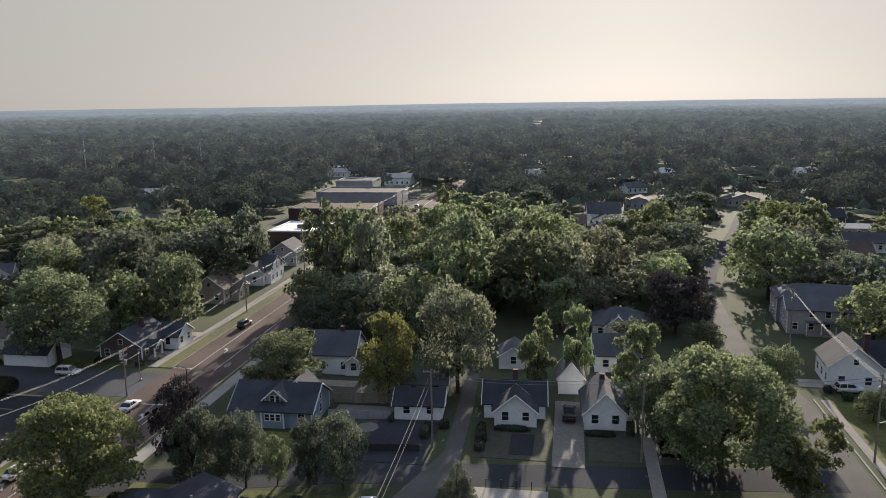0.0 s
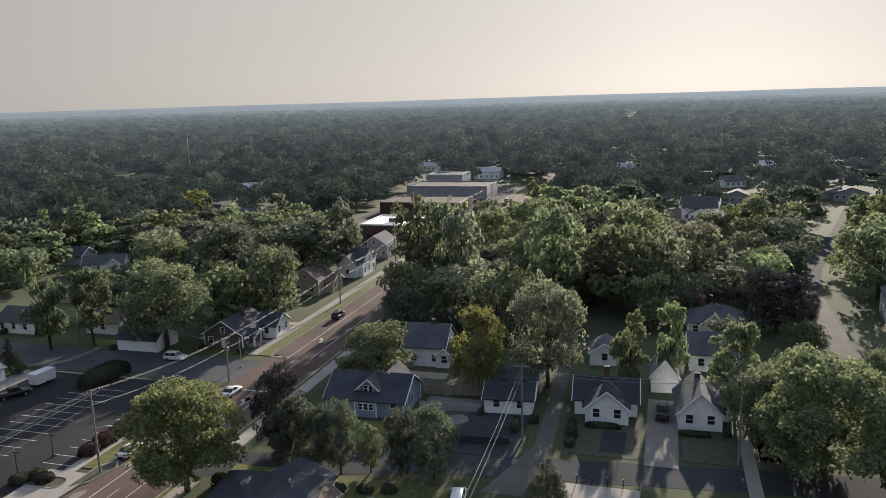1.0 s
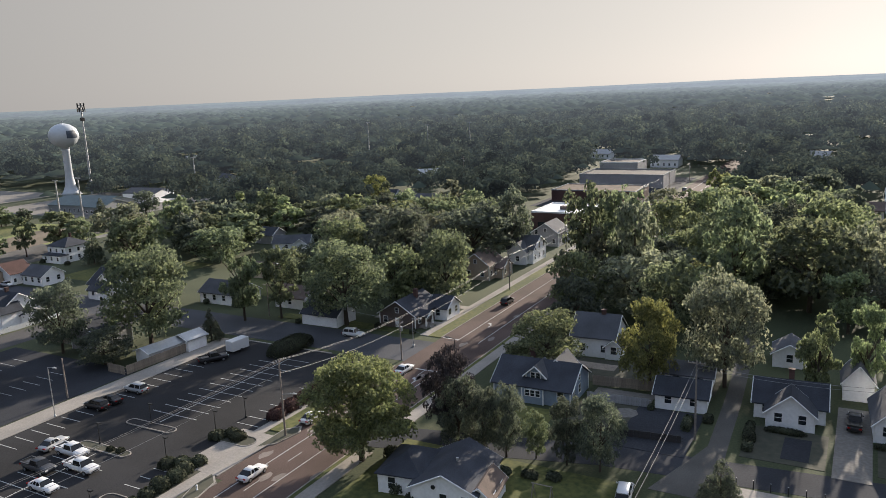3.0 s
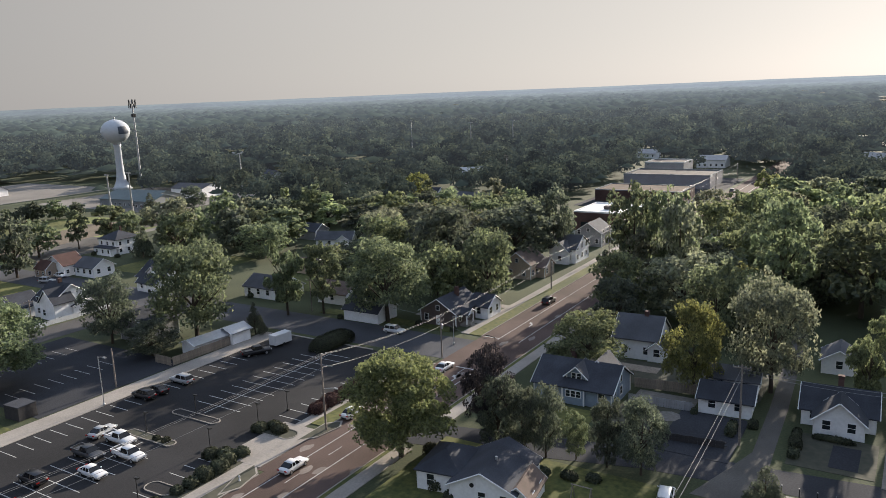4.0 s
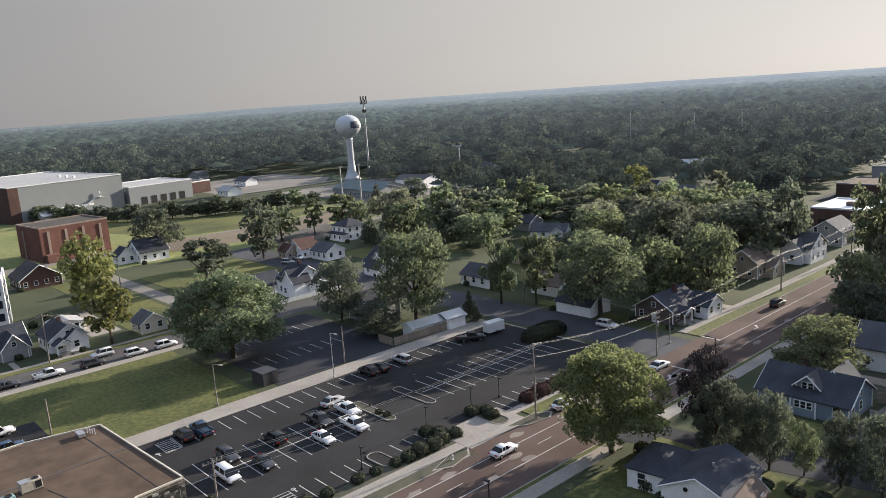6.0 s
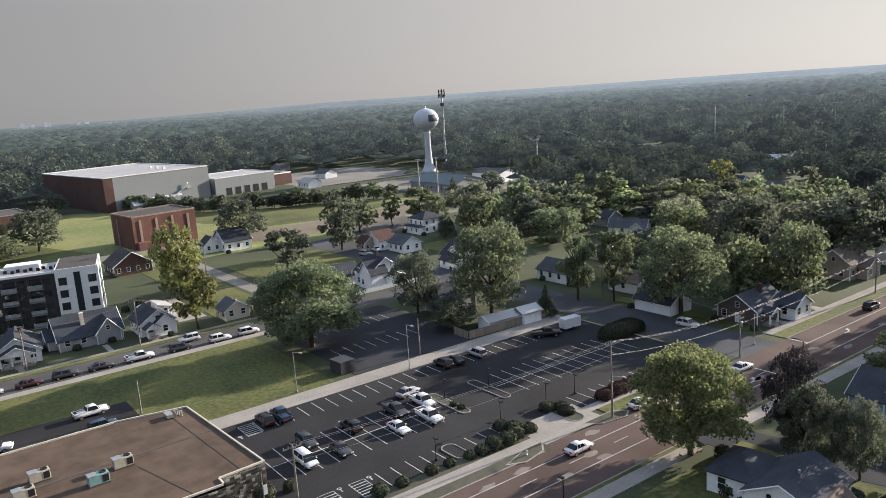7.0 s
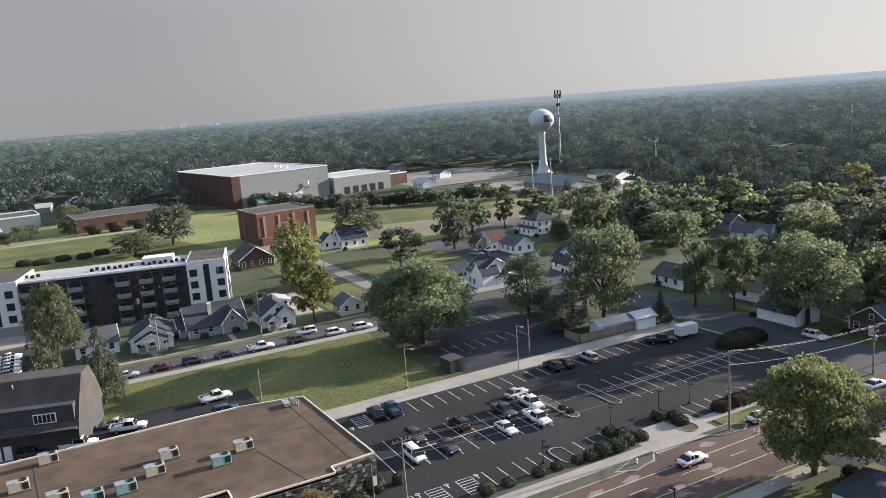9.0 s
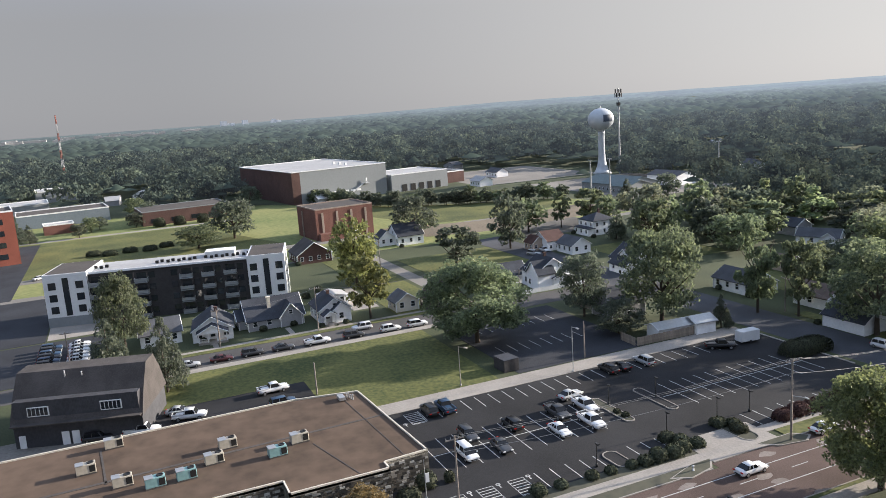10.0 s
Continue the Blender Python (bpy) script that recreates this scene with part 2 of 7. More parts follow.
STEEL = mat("galvanised_steel", (0.42, 0.43, 0.44), 0.45, vary=0.1, scale=2, bump=0.05, metal=0.6)
TANK = mat("tank_paint", (0.5, 0.53, 0.56), 0.3, vary=0.06, scale=0.6, big=0.1, bump=0.02, spec=0.6)
BLACK = mat("black_paint", (0.02, 0.02, 0.02), 0.5, vary=0.2, bump=0.05)
WOOD_POLE = mat("weathered_pole", (0.23, 0.2, 0.175), 0.9, vary=0.25, scale=3, big=0.5, bump=0.4)
FENCE_WOOD = mat("fence_wood", (0.27, 0.225, 0.18), 0.9, vary=0.25, scale=3, big=0.3, bump=0.4, spread=0.15)
BARK = mat("bark", (0.07, 0.055, 0.042), 0.95, vary=0.3, scale=4, big=0.6, bump=0.6)
CABLE = mat("cable", (0.2, 0.2, 0.2), 0.6, vary=0.1, bump=0)
RUBBER = mat("tyre_rubber", (0.02, 0.02, 0.02), 0.9, vary=0.2, bump=0.1)
RIM = mat("wheel_rim", (0.45, 0.45, 0.46), 0.35, vary=0.1, bump=0, metal=0.8)
GLASS = mat("window_glass", (0.022, 0.027, 0.032), 0.08, vary=0.2, bump=0, spec=0.8)
CAR_GLASS = mat("car_glass", (0.01, 0.011, 0.013), 0.12, vary=0.1, bump=0, spec=0.35)
LAMP_RED = mat("tail_lamp", (0.35, 0.02, 0.015), 0.25, vary=0.1, bump=0)
LAMP_CLEAR = mat("head_lamp", (0.7, 0.7, 0.68), 0.15, vary=0.05, bump=0)
AC_TEAL = mat("teal_cabinet", (0.2, 0.33, 0.33), 0.5, vary=0.12, scale=2, big=0.5, bump=0.05)
AC_CREAM = mat("beige_cabinet", (0.42, 0.38, 0.31), 0.5, vary=0.12, scale=2, big=0.5, bump=0.05)
FACING = mat("facing_stone", (0.2, 0.185, 0.16), 0.9, vary=0.2, scale=5, big=0.6, bump=0.5)
fn, fl = FACING.node_tree.nodes, FACING.node_tree.links
isle = fn.new("ShaderNodeNewGeometry")
tint = fn.new("ShaderNodeValToRGB")
tint.color_ramp.elements[0].color, tint.color_ramp.elements[1].color = (0.035, 0.033, 0.03, 1), (0.46, 0.44, 0.4, 1)
tint.color_ramp.elements[1].position = 0.95
mid = tint.color_ramp.elements.new(0.6)
mid.color = (0.12, 0.105, 0.085, 1)
fl.new(isle.outputs["Random Per Island"], tint.inputs["Fac"])
fl.new(tint.outputs[0], fn["Principled BSDF"].inputs["Base Color"])
HEDGE = leaf_mat("hedge_leaf", (0.05, 0.06, 0.044), glow=0.15, gloss=0.01)
# leaf greens pushed paler and bluer, with some hazy air put into the colour
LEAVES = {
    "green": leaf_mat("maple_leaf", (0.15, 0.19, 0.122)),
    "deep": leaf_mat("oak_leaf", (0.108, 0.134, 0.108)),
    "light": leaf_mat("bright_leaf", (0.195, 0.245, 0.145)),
    "gold": leaf_mat("turning_leaf", (0.152, 0.18, 0.09)),
    "yellow": leaf_mat("yellowing_leaf", (0.212, 0.245, 0.1)),
    "orange": leaf_mat("autumn_leaf", (0.21, 0.165, 0.085)),
    "purple": leaf_mat("dark_plum_leaf", (0.06, 0.056, 0.066), glow=0.25),
    "grey": leaf_mat("grey_green_leaf", (0.185, 0.21, 0.16)),
}
# distant leaves carry painted haze on top of their own colour
LEAVES["far"] = hazed_leaf_mat("far_leaf", (0.054, 0.073, 0.06))
LEAVES["far_light"] = hazed_leaf_mat("far_light_leaf", (0.085, 0.108, 0.08))
LEAVES["far_dark"] = hazed_leaf_mat("far_dark_leaf", (0.03, 0.043, 0.04))

# ---- builders ----
def bm_new():
    return bmesh.new()


def box(bm, x0, x1, y0, y1, z0, z1):
    """A box into bm; returns its verts."""
    v = [bm.verts.new(p) for p in ((x0, y0, z0), (x1, y0, z0), (x1, y1, z0), (x0, y1, z0), (x0, y0, z1), (x1, y0, z1), (x1, y1, z1), (x0, y1, z1))]
    for f in ((0, 3, 2, 1), (4, 5, 6, 7), (0, 1, 5, 4), (1, 2, 6, 5), (2, 3, 7, 6), (3, 0, 4, 7)):
        bm.faces.new([v[i] for i in f])
    return v


def tube(bm, a, b, ra, rb=None, n=8, cap=True):
    """A tapered round bar from a to b."""
    a, b = Vector(a), Vector(b)
    rb = ra if rb is None else rb
    q = (b - a).to_track_quat("Z", "Y")
    rings = []
    for c, r in ((a, ra), (b, rb)):
        rings.append([bm.verts.new(c + q @ Vector((r * math.cos(2 * math.pi * i / n), r * math.sin(2 * math.pi * i / n), 0))) for i in range(n)])
    for i in range(n):
        bm.faces.new((rings[0][i], rings[0][(i + 1) % n], rings[1][(i + 1) % n], rings[1][i]))
    if cap:
        bm.faces.new(rings[0][::-1])
        bm.faces.new(rings[1])


def lathe(bm, profile, n=24, c=(0, 0)):
    """A turned body from (radius, z) pairs."""
    rings = [[bm.verts.new((c[0] + r * math.cos(2 * math.pi * i / n), c[1] + r * math.sin(2 * math.pi * i / n), z)) for i in range(n)] for r, z in profile]
    for a, b in zip(rings, rings[1:]):
        for i in range(n):
            f = bm.faces.new((a[i], a[(i + 1) % n], b[(i + 1) % n], b[i]))
            f.smooth = True
    bm.faces.new(rings[0][::-1])
    bm.faces.new(rings[-1])


def prism(bm, pts, z0, z1):
    """An upright prism over a plan polygon, anticlockwise."""
    lo = [bm.verts.new((x, y, z0)) for x, y in pts]
    hi = [bm.verts.new((x, y, z1)) for x, y in pts]
    bm.faces.new(lo[::-1])
    bm.faces.new(hi)
    k = len(pts)
    for i in range(k):
        bm.faces.new((lo[i], lo[(i + 1) % k], hi[(i + 1) % k], hi[i]))


def mesh_of(name, bm, material, recalc=True):
    if recalc:
        bmesh.ops.recalc_face_normals(bm, faces=bm.faces)
    me = bpy.data.meshes.new(name)
    bm.to_mesh(me)
    bm.free()
    me.materials.append(material)
    return me


def part(name, bm, material, parent, label=""):
    me = bm if isinstance(bm, bpy.types.Mesh) else mesh_of(name, bm, material)
    ob = new(name, me)
    ob.parent = parent
    if label:
        ob["label"] = label
    return ob


def thing(name, label, category, m=None, group="", kind=""):
    ob = new(name)
    ob.empty_display_size = 0.5
    if m is not None:
        ob.matrix_basis = m
    return tagged(ob, label, category, group, kind)


def structure(name, bm, material, label, category="", kind="structure"):
    return tagged(new(name, mesh_of(name, bm, material)), label, category or name.split("_")[0], kind=kind)


def slab(name, x0, x1, y0, y1, z, material, label, z0=-0.3, category=""):
    bm = bm_new()
    box(bm, x0, x1, y0, y1, z0, z)
    return structure(name, bm, material, label, category)


def poly(name, pts, z, material, label, z0=-0.3, category=""):
    bm = bm_new()
    prism(bm, pts, z0, z)
    return structure(name, bm, material, label, category)

# ---- ground, roads, lot ----
bm = bm_new()
N = 48
ring_r = (0, 120, 300, 700, 1600, 3200, 4950)
rows = []
for r in ring_r[1:]:
    rows.append([bm.verts.new((r * math.cos(2 * math.pi * i / N), r * math.sin(2 * math.pi * i / N), 0)) for i in range(N)])
centre = bm.verts.new((0, 0, 0))
for i in range(N):
    bm.faces.new((centre, rows[0][i], rows[0][(i + 1) % N]))
    for a, b in zip(rows, rows[1:]):
        bm.faces.new((a[i], b[i], b[(i + 1) % N], a[(i + 1) % N]))
structure("ground", bm, GRASS, "dry late-summer grass ground reaching the horizon", "ground")

RX0, RX1 = -76.2, -63.4  # main road's kerbs
slab("road_main", RX0 + 1.6, RX1, -120, 67, 0.02, BRICK_ROAD, "reddish asphalt main road with white lane lines", category="road")
slab("road_main_north", RX0, RX1, 67, 560, 0.02, BRICK_ROAD, "reddish asphalt main road with white lane lines", category="road")
slab("road_far", -66, -56, 1100, 1650, 0.02, CONCRETE, "far pale stretch of road between woods", category="road")
slab("road_side", -330, RX0, 116.5, 128.5, 0.024, mat("side_asphalt", (0.075, 0.077, 0.084), 0.95, spec=0.12, vary=0.25, scale=5, big=0.08, bump=0.2), "worn grey asphalt side street beside the car park", category="road")
poly("road_cross", [(RX1, 83), (-30, 91.5), (36, 97.8), (36, 104), (-30, 97.8), (RX1, 90.5)], 0.024, OLD_ASPHALT, "worn grey asphalt cross street between the houses", category="road")
poly("road_east", [(33.6, 20), (39.8, 20), (39.9, 128), (36.0, 150), (36.4, 175), (37.6, 205), (32.4, 205), (30.2, 175), (29.6, 150), (33.4, 128)],
     0.02, GRAVEL, "pale worn street curving away under trees", category="road")
poly("road_east_far", [(37.6, 205), (43.0, 232), (52, 258), (64.5, 300), (76, 345), (95, 410), (89, 410), (70, 345), (58.5, 300), (46, 258), (37.2, 232), (32.4, 205)],
     0.02, OLD_ASPHALT, "dark asphalt street under far trees", category="road")
poly("alley", [(-22.5, 88), (-16.4, 88), (-14.9, 97), (-15.2, 103), (-15.7, 120), (-16.9, 143), (-18.6, 178), (-20.8, 178), (-19.5, 143), (-18.3, 120), (-17.8, 103), (-19.6, 97)],
     0.03, GRAVEL, "narrow gravel alley between back yards", category="alley")
slab("road_lawn_side", -171.5, -161.8, -90, 116.5, 0.024, STREET, "quiet residential street beside the lawn", category="road")
slab("road_north_west", -330, -76.2, 262, 268, 0.018, OLD_ASPHALT, "far side street under the trees", category="road")
slab("road_park", -262, -171.5, 74.5, 79, 0.022, WORN, "side street running towards the school field", category="road")
slab("road_school", -268, -262, -80, 210, 0.022, WORN, "pale street beside the school field", category="road")
slab("road_row", -330, -268, 60, 64, 0.02, OLD_ASPHALT, "street between white houses", category="road")
slab("kerb_west", RX0 + 1.4, RX0 + 1.6, -120, 66, 0.14, CONCRETE, "concrete kerb along the main road", category="kerb")
slab("verge_west", RX0 - 0.7, RX0 + 1.4, -120, 66.4, 0.11, EARTH, "dry brown grass verge beside the kerb", category="verge")
slab("pavement_west", RX0 - 2.9, RX0 - 0.7, -120, 67.5, 0.12, CONCRETE, "pale concrete footpath beside the car park", category="pavement")
slab("bed_west", -81.4, RX0 - 2.9, 20, 67.5, 0.1, EARTH, "planted bed between car park and footpath", category="bed")
for y0, y1 in ((82, 113.5), (131.5, 262)):
    slab("kerb_west", RX0 - 0.2, RX0, y0, y1, 0.14, CONCRETE, "concrete kerb along the main road", category="kerb")
    slab("verge_west", RX0 - 3.2, RX0 - 0.2, y0, y1, 0.11, LAWN, "mown grass verge beside the kerb", category="verge")
for y0, y1 in ((-120, 82), (92.5, 330)):
    slab("kerb_east", RX1, RX1 + 0.2, y0, y1, 0.14, CONCRETE, "concrete kerb along the main road", category="kerb")
    slab("verge_east", RX1 + 0.2, RX1 + 0.9, y0, y1, 0.11, LAWN, "mown grass verge beside the kerb", category="verge")
    slab("pavement_east", RX1 + 0.9, RX1 + 3.3, y0, y1, 0.12, CONCRETE, "pale concrete footpath beside the verge", category="pavement")
for y0, y1 in ((80.5, 113), (131.5, 262)):
    slab("pavement_west", RX0 - 5.2, RX0 - 3.2, y0, y1, 0.12, CONCRETE, "pale concrete footpath beside the car park", category="pavement")
slab("driveway_lot", -83.5, -76.0, 67.5, 80.5, 0.135, CONCRETE, "pale concrete drive into the car park", category="driveway")
slab("car_park", -116.3, -81.4, 20, 114.5, 0.06, ASPHALT, "dark sealed asphalt car park with white stall lines", category="car park")
slab("kerb_lot_north", -115, -92, 114.5, 114.9, 0.16, CONCRETE, "low concrete kerb at the end of the car park", category="kerb")
slab("pavement_lot", -121.0, -116.3, 16, 114, 0.13, CONCRETE, "wide pale concrete walk between lawn and car park", category="pavement")
slab("lawn_big", -159.2, -121.0, -8, 58, 0.1, LAWN, "broad mown lawn with long tree shadows", category="lawn")
slab("kerb_lawn", -161.8, -159.2, -20, 62, 0.13, CONCRETE, "pale footpath between lawn and street", category="pavement")
slab("yard_asphalt", -141, -121.2, -6, 26, 0.115, ASPHALT, "dark asphalt yard behind the flat-roofed building", category="yard")
slab("side_lot", -160, -121.6, 62.5, 92, 0.05, OLD_ASPHALT, "old asphalt parking area under a big tree", category="car park")
slab("barn_yard", -140, -120, -70, -4, 0.04, WORN, "bare concrete yard beside the dark barn", category="yard")
slab("apartment_lot", -205, -172, -75, -8, 0.05, OLD_ASPHALT, "parking area beside the apartment building", category="car park")
slab("apartment_drive", -212, -186, 50, 57, 0.05, CONCRETE, "pale concrete drive behind the apartments", category="driveway")
poly("field_school", [(-470, -80), (-270, -75), (-262, 92), (-255, 122), (-268, 200), (-292, 215), (-330, 206), (-345, 176), (-372, 136), (-415, 108), (-470, 60)], 0.03, FIELD, "sunlit pale school field", category="field")
poly("field_mown", [(-395, -70), (-300, -60), (-285, 40), (-300, 60), (-395, 30)], 0.045, LAWN, "mown green playing field", category="field")
poly("field_strip", [(-408, 95), (-345, 110), (-307, 124), (-300, 147), (-304, 175), (-312, 198), (-330, 196), (-352, 160), (-385, 124)], 0.045, LAWN, "mown green strip before the sports hall", category="field")
poly("field_bare", [(-310, 100), (-276, 108), (-268, 140), (-276, 184), (-270, 204), (-292, 210), (-306, 196), (-297, 160), (-297, 140)], 0.057, GRAVEL_TAN, "dry tan bare strip across the field", category="field")
slab("school_path", -300, -292, -70, 190, 0.05, WORN, "pale drive across the school field", category="pavement")
slab("apartment_forecourt", -262, -206, -75, -22.8, 0.052, OLD_ASPHALT, "asphalt forecourt beside the apartment block", category="car park")
slab("apartment_walk", -220.5, -207, -22.4, -9, 0.07, CONCRETE, "pale concrete walk before the apartment block", category="pavement")
slab("school_lot", -392, -266, -64, -36, 0.055, OLD_ASPHALT, "worn asphalt parking lot beside the playing field", category="car park")
slab("school_walk", -402, -397.5, -50, 60, 0.055, CONCRETE, "pale concrete path beside clipped trees", category="path")
slab("gravel_strip", -285, -245, 135, 175, 0.04, GRAVEL, "bare pale ground beside the field", category="yard")
slab("yard_far", -400, -300, 225, 300, 0.03, WORN, "pale yard round the works buildings", category="yard")
slab("hall_lot", -520, -420, 205, 290, 0.03, WORN, "pale parking area beyond the sports hall", category="car park")
slab("lawn_corner", -120, -84, 131, 134.5, 0.1, LAWN, "grass verge of the side street", category="verge")
for x0, x1, y0, y1 in ((-240, -195, 82, 116), (-215, -173, 58, 73), (-258, -216, 60, 73), (-215, -180, 140, 170), (-160, -130, 145, 170), (-72, -58, 296, 330)):
    slab("lawn_far", x0, x1, y0, y1, 0.06, LAWN, "mown green back lawn", category="lawn")
# the dark earth tone also carries the shade lying over these yards
for x0, x1, y0, y1 in ((-13.5, -3, 101.5, 112.5), (3, 16, 102.5, 112.5), (-39, -20, 99, 113), (-38, -20, 121, 134), (-56, -38, 120, 131)):
    slab("yard_house", x0, x1, y0, y1, 0.05, EARTH, "bare house yard with thin grass, shade in its tone", category="yard")
for x0, x1, y0, y1 in ((13.2, 29.4, 105, 126), (-58, -24, 66, 88), (-58, -41, 98.5, 106), (43, 75, 96, 132)):
    slab("lawn_house", x0, x1, y0, y1, 0.05, LAWN, "patchy green house lawn", category="lawn")
# x -8.5 pad: shade painted as dark asphalt; x -2.2 drive: shade and dirt
for x0, x1, y0, y1, m in ((-2.2, 2.4, 100, 124, WORN), (-13.2, -2.4, 86.5, 92.8, CONCRETE), (-8.5, -5, 103, 110, OLD_ASPHALT), (10.8, 12.6, 90, 112, CONCRETE), (-30, -20, 98, 113, OLD_ASPHALT), (40, 60, 136, 140, CONCRETE),
                          (-98, -80, 139, 141, CONCRETE), (-98, -80, 152, 154.5, CONCRETE), (-55, -38, 126, 129, FENCE_WOOD)):
    slab("driveway", x0, x1, y0, y1, 0.075, m, "pale driveway beside a house" if m in (CONCRETE, WORN) else "dark driveway toned by wear and shade" if m is OLD_ASPHALT else "weathered wooden deck", category="driveway")

slab("yard_pad", -38.3, -28.6, 113.4, 117.9, 0.09, WORN, "pale concrete patio behind the grey fence", category="yard")
poly("round_pad", [(-31.2 + 1.9 * math.cos(0.785 * k), 109.4 + 1.9 * math.sin(0.785 * k)) for k in range(8)], 0.1, WORN, "octagonal concrete pad in the yard", category="yard")
slab("garage_apron", -27.8, -21.5, 106.2, 112.8, 0.085, OLD_ASPHALT, "worn asphalt apron before the garage", category="driveway")
for pts in ([(-75.4, 59.8), (-74.3, 62.2), (-75.1, 65.9), (-77.1, 67.6), (-77.0, 64.3)], [(-77.1, 76.5), (-75.2, 78.9), (-74.5, 82.9), (-75.5, 84.5), (-77.2, 82.7)]):
    cx, cy = sum(p[0] for p in pts) / 5, sum(p[1] for p in pts) / 5
    poly("kerb_verge", [(cx + (x - cx) * 1.14, cy + (y - cy) * 1.14) for x, y in pts], 0.148, CONCRETE, "curved concrete kerb round a small verge", category="kerb")
    poly("verge_drive", pts, 0.165, EARTH, "small worn grass verge beside the drive", category="verge")
slab("street_yard", 23, 31.4, 150, 205, 0.03, GRASS, "shaded rough grass beside the pale street", category="yard")
slab("shop_lot", -128, -78.5, 305, 415, 0.03, OLD_ASPHALT, "worn asphalt lot round the shops", category="car park")
slab("pavement_row", -175.0, -173.6, -12, 74, 0.1, CONCRETE, "pale footpath before the row of houses", category="pavement")
slab("verge_row", -173.6, -171.5, -12, 74, 0.09, LAWN, "grass verge before the row of houses", category="verge")
for y in (13.5, 31, 43, 69):
    slab("house_path", -181, -175, y, y + 1.2, 0.09, CONCRETE, "narrow pale path to a front door", category="path")
slab("kerb_street_east", 40.4, 40.7, 20, 130, 0.14, CONCRETE, "concrete kerb along the pale street", category="kerb")
slab("pavement_street_east", 41.6, 43.0, 20, 130, 0.1, CONCRETE, "pale footpath along the street", category="pavement")
# painted lines
def stripes(name, rects, z, material, label):
    bm = bm_new()
    for x0, x1, y0, y1 in rects:
        box(bm, x0, x1, y0, y1, z - 0.004, z + 0.004)
    return structure(name, bm, material, label, "road marking")


W = 0.065
lines = [(-115.5, -110.8, y - W, y + W) for y in [39.3 + 2.7 * i for i in range(25)]]
lines += [(-103.7, -92.6, y - W, y + W) for y in [35.0 + 2.68 * i for i in range(11)]]
lines += [(-103.3, -93.0, y - W, y + W) for y in [80.0 + 2.6 * i for i in range(12)]]
lines += [(-98.2, -98.05, 35, 65), (-98.2, -98.05, 77, 109)]
lines += [(-86.2, -81.6, y - W, y + W) for y in (44.9, 47.4, 49.9, 52.3, 54.6, 60.5, 63.0, 65.4, 82, 84.6, 87.2, 89.8, 92.4, 95, 97.6)]
for hx, hy in ((-86.0, 40.6), (-86.0, 35.9), (-86.0, 31.6), (-115.0, 36.6)):
    lines += [(hx, hx + 4.6, hy, hy + 0.1), (hx, hx + 4.6, hy + 2.4, hy + 2.5), (hx, hx + 0.1, hy, hy + 2.5), (hx + 4.5, hx + 4.6, hy, hy + 2.5)]
    lines += [(hx + 0.7 * k, hx + 0.7 * k + 0.16, hy, hy + 2.5) for k in range(1, 7)]
lines += [(-153, -148, y - W, y + W) for y in [68 + 2.7 * i for i in range(8)]] + [(-138, -133, y - W, y + W) for y in [66 + 2.7 * i for i in range(8)]]
stripes("stall_lines", lines, 0.066, PAINT, "white painted parking stall lines")
road = [(-72.3, -72.16, -120, 112), (-67.5, -67.36, -120, 112), (-72.3, -72.16, 131, 420), (-67.5, -67.36, 131, 420)]
stripes("lane_lines", road, 0.027, PAINT, "white lane lines on the road")
dash = [(-69.95, -69.83, y, y + 3) for y in range(-60, 112, 9)]
stripes("centre_dashes", dash, 0.027, PAINT, "white turn lane dashes")
stripes("stop_lines", [(-72, -67.5, 113.7, 114.0), (-76, -72.3, 131.6, 131.9)], 0.029, PAINT, "white stop lines at the crossing")
prnd = random.Random(5)
for x, y in ((-74.3, 75.1), (-67.8, 63.4), (-68.1, 70.9), (-72.7, 54.0), (-72.9, 60.0), (-69.0, 109.6), (-69.4, 99.9), (-73.2, 84.9), (-74.2, 91.6), (-69.1, 110.3), (-70.0, 129.4), (-69.5, 101.1), (-66.2, 134.7), (-63.3, 73.0), (-69.7, 70.1), (-65.3, 82.2), (-67.7, 151.3)):
    bm = bm_new()
    k = 9
    prism(bm, [(x + 0.75 * math.cos(6.283 * i / k) * prnd.uniform(0.6, 1.2), y + 1.5 * math.sin(6.283 * i / k) * prnd.uniform(0.6, 1.2)) for i in range(k)], 0.01, 0.0265)
    structure("road_patch", bm, PATCH, "pale worn repair patch in the road", "road patch")


def turn_arrow(x, y):
    bm = bm_new()
    prism(bm, [(x - 0.12, y - 1.6), (x + 0.12, y - 1.6), (x + 0.12, y + 0.1), (x - 0.5, y + 0.9), (x - 0.25, y + 1.1), (x - 1.1, y + 1.5), (x - 1.05, y + 0.5), (x - 0.75, y + 0.72), (x - 0.12, y)], 0.02, 0.029)
    structure("turn_arrow", bm, PAINT, "white turn arrow painted on the road", "road marking")


turn_arrow(-68.9, 108.5)
turn_arrow(-70.2, 94)
turn_arrow(-70.2, 143)

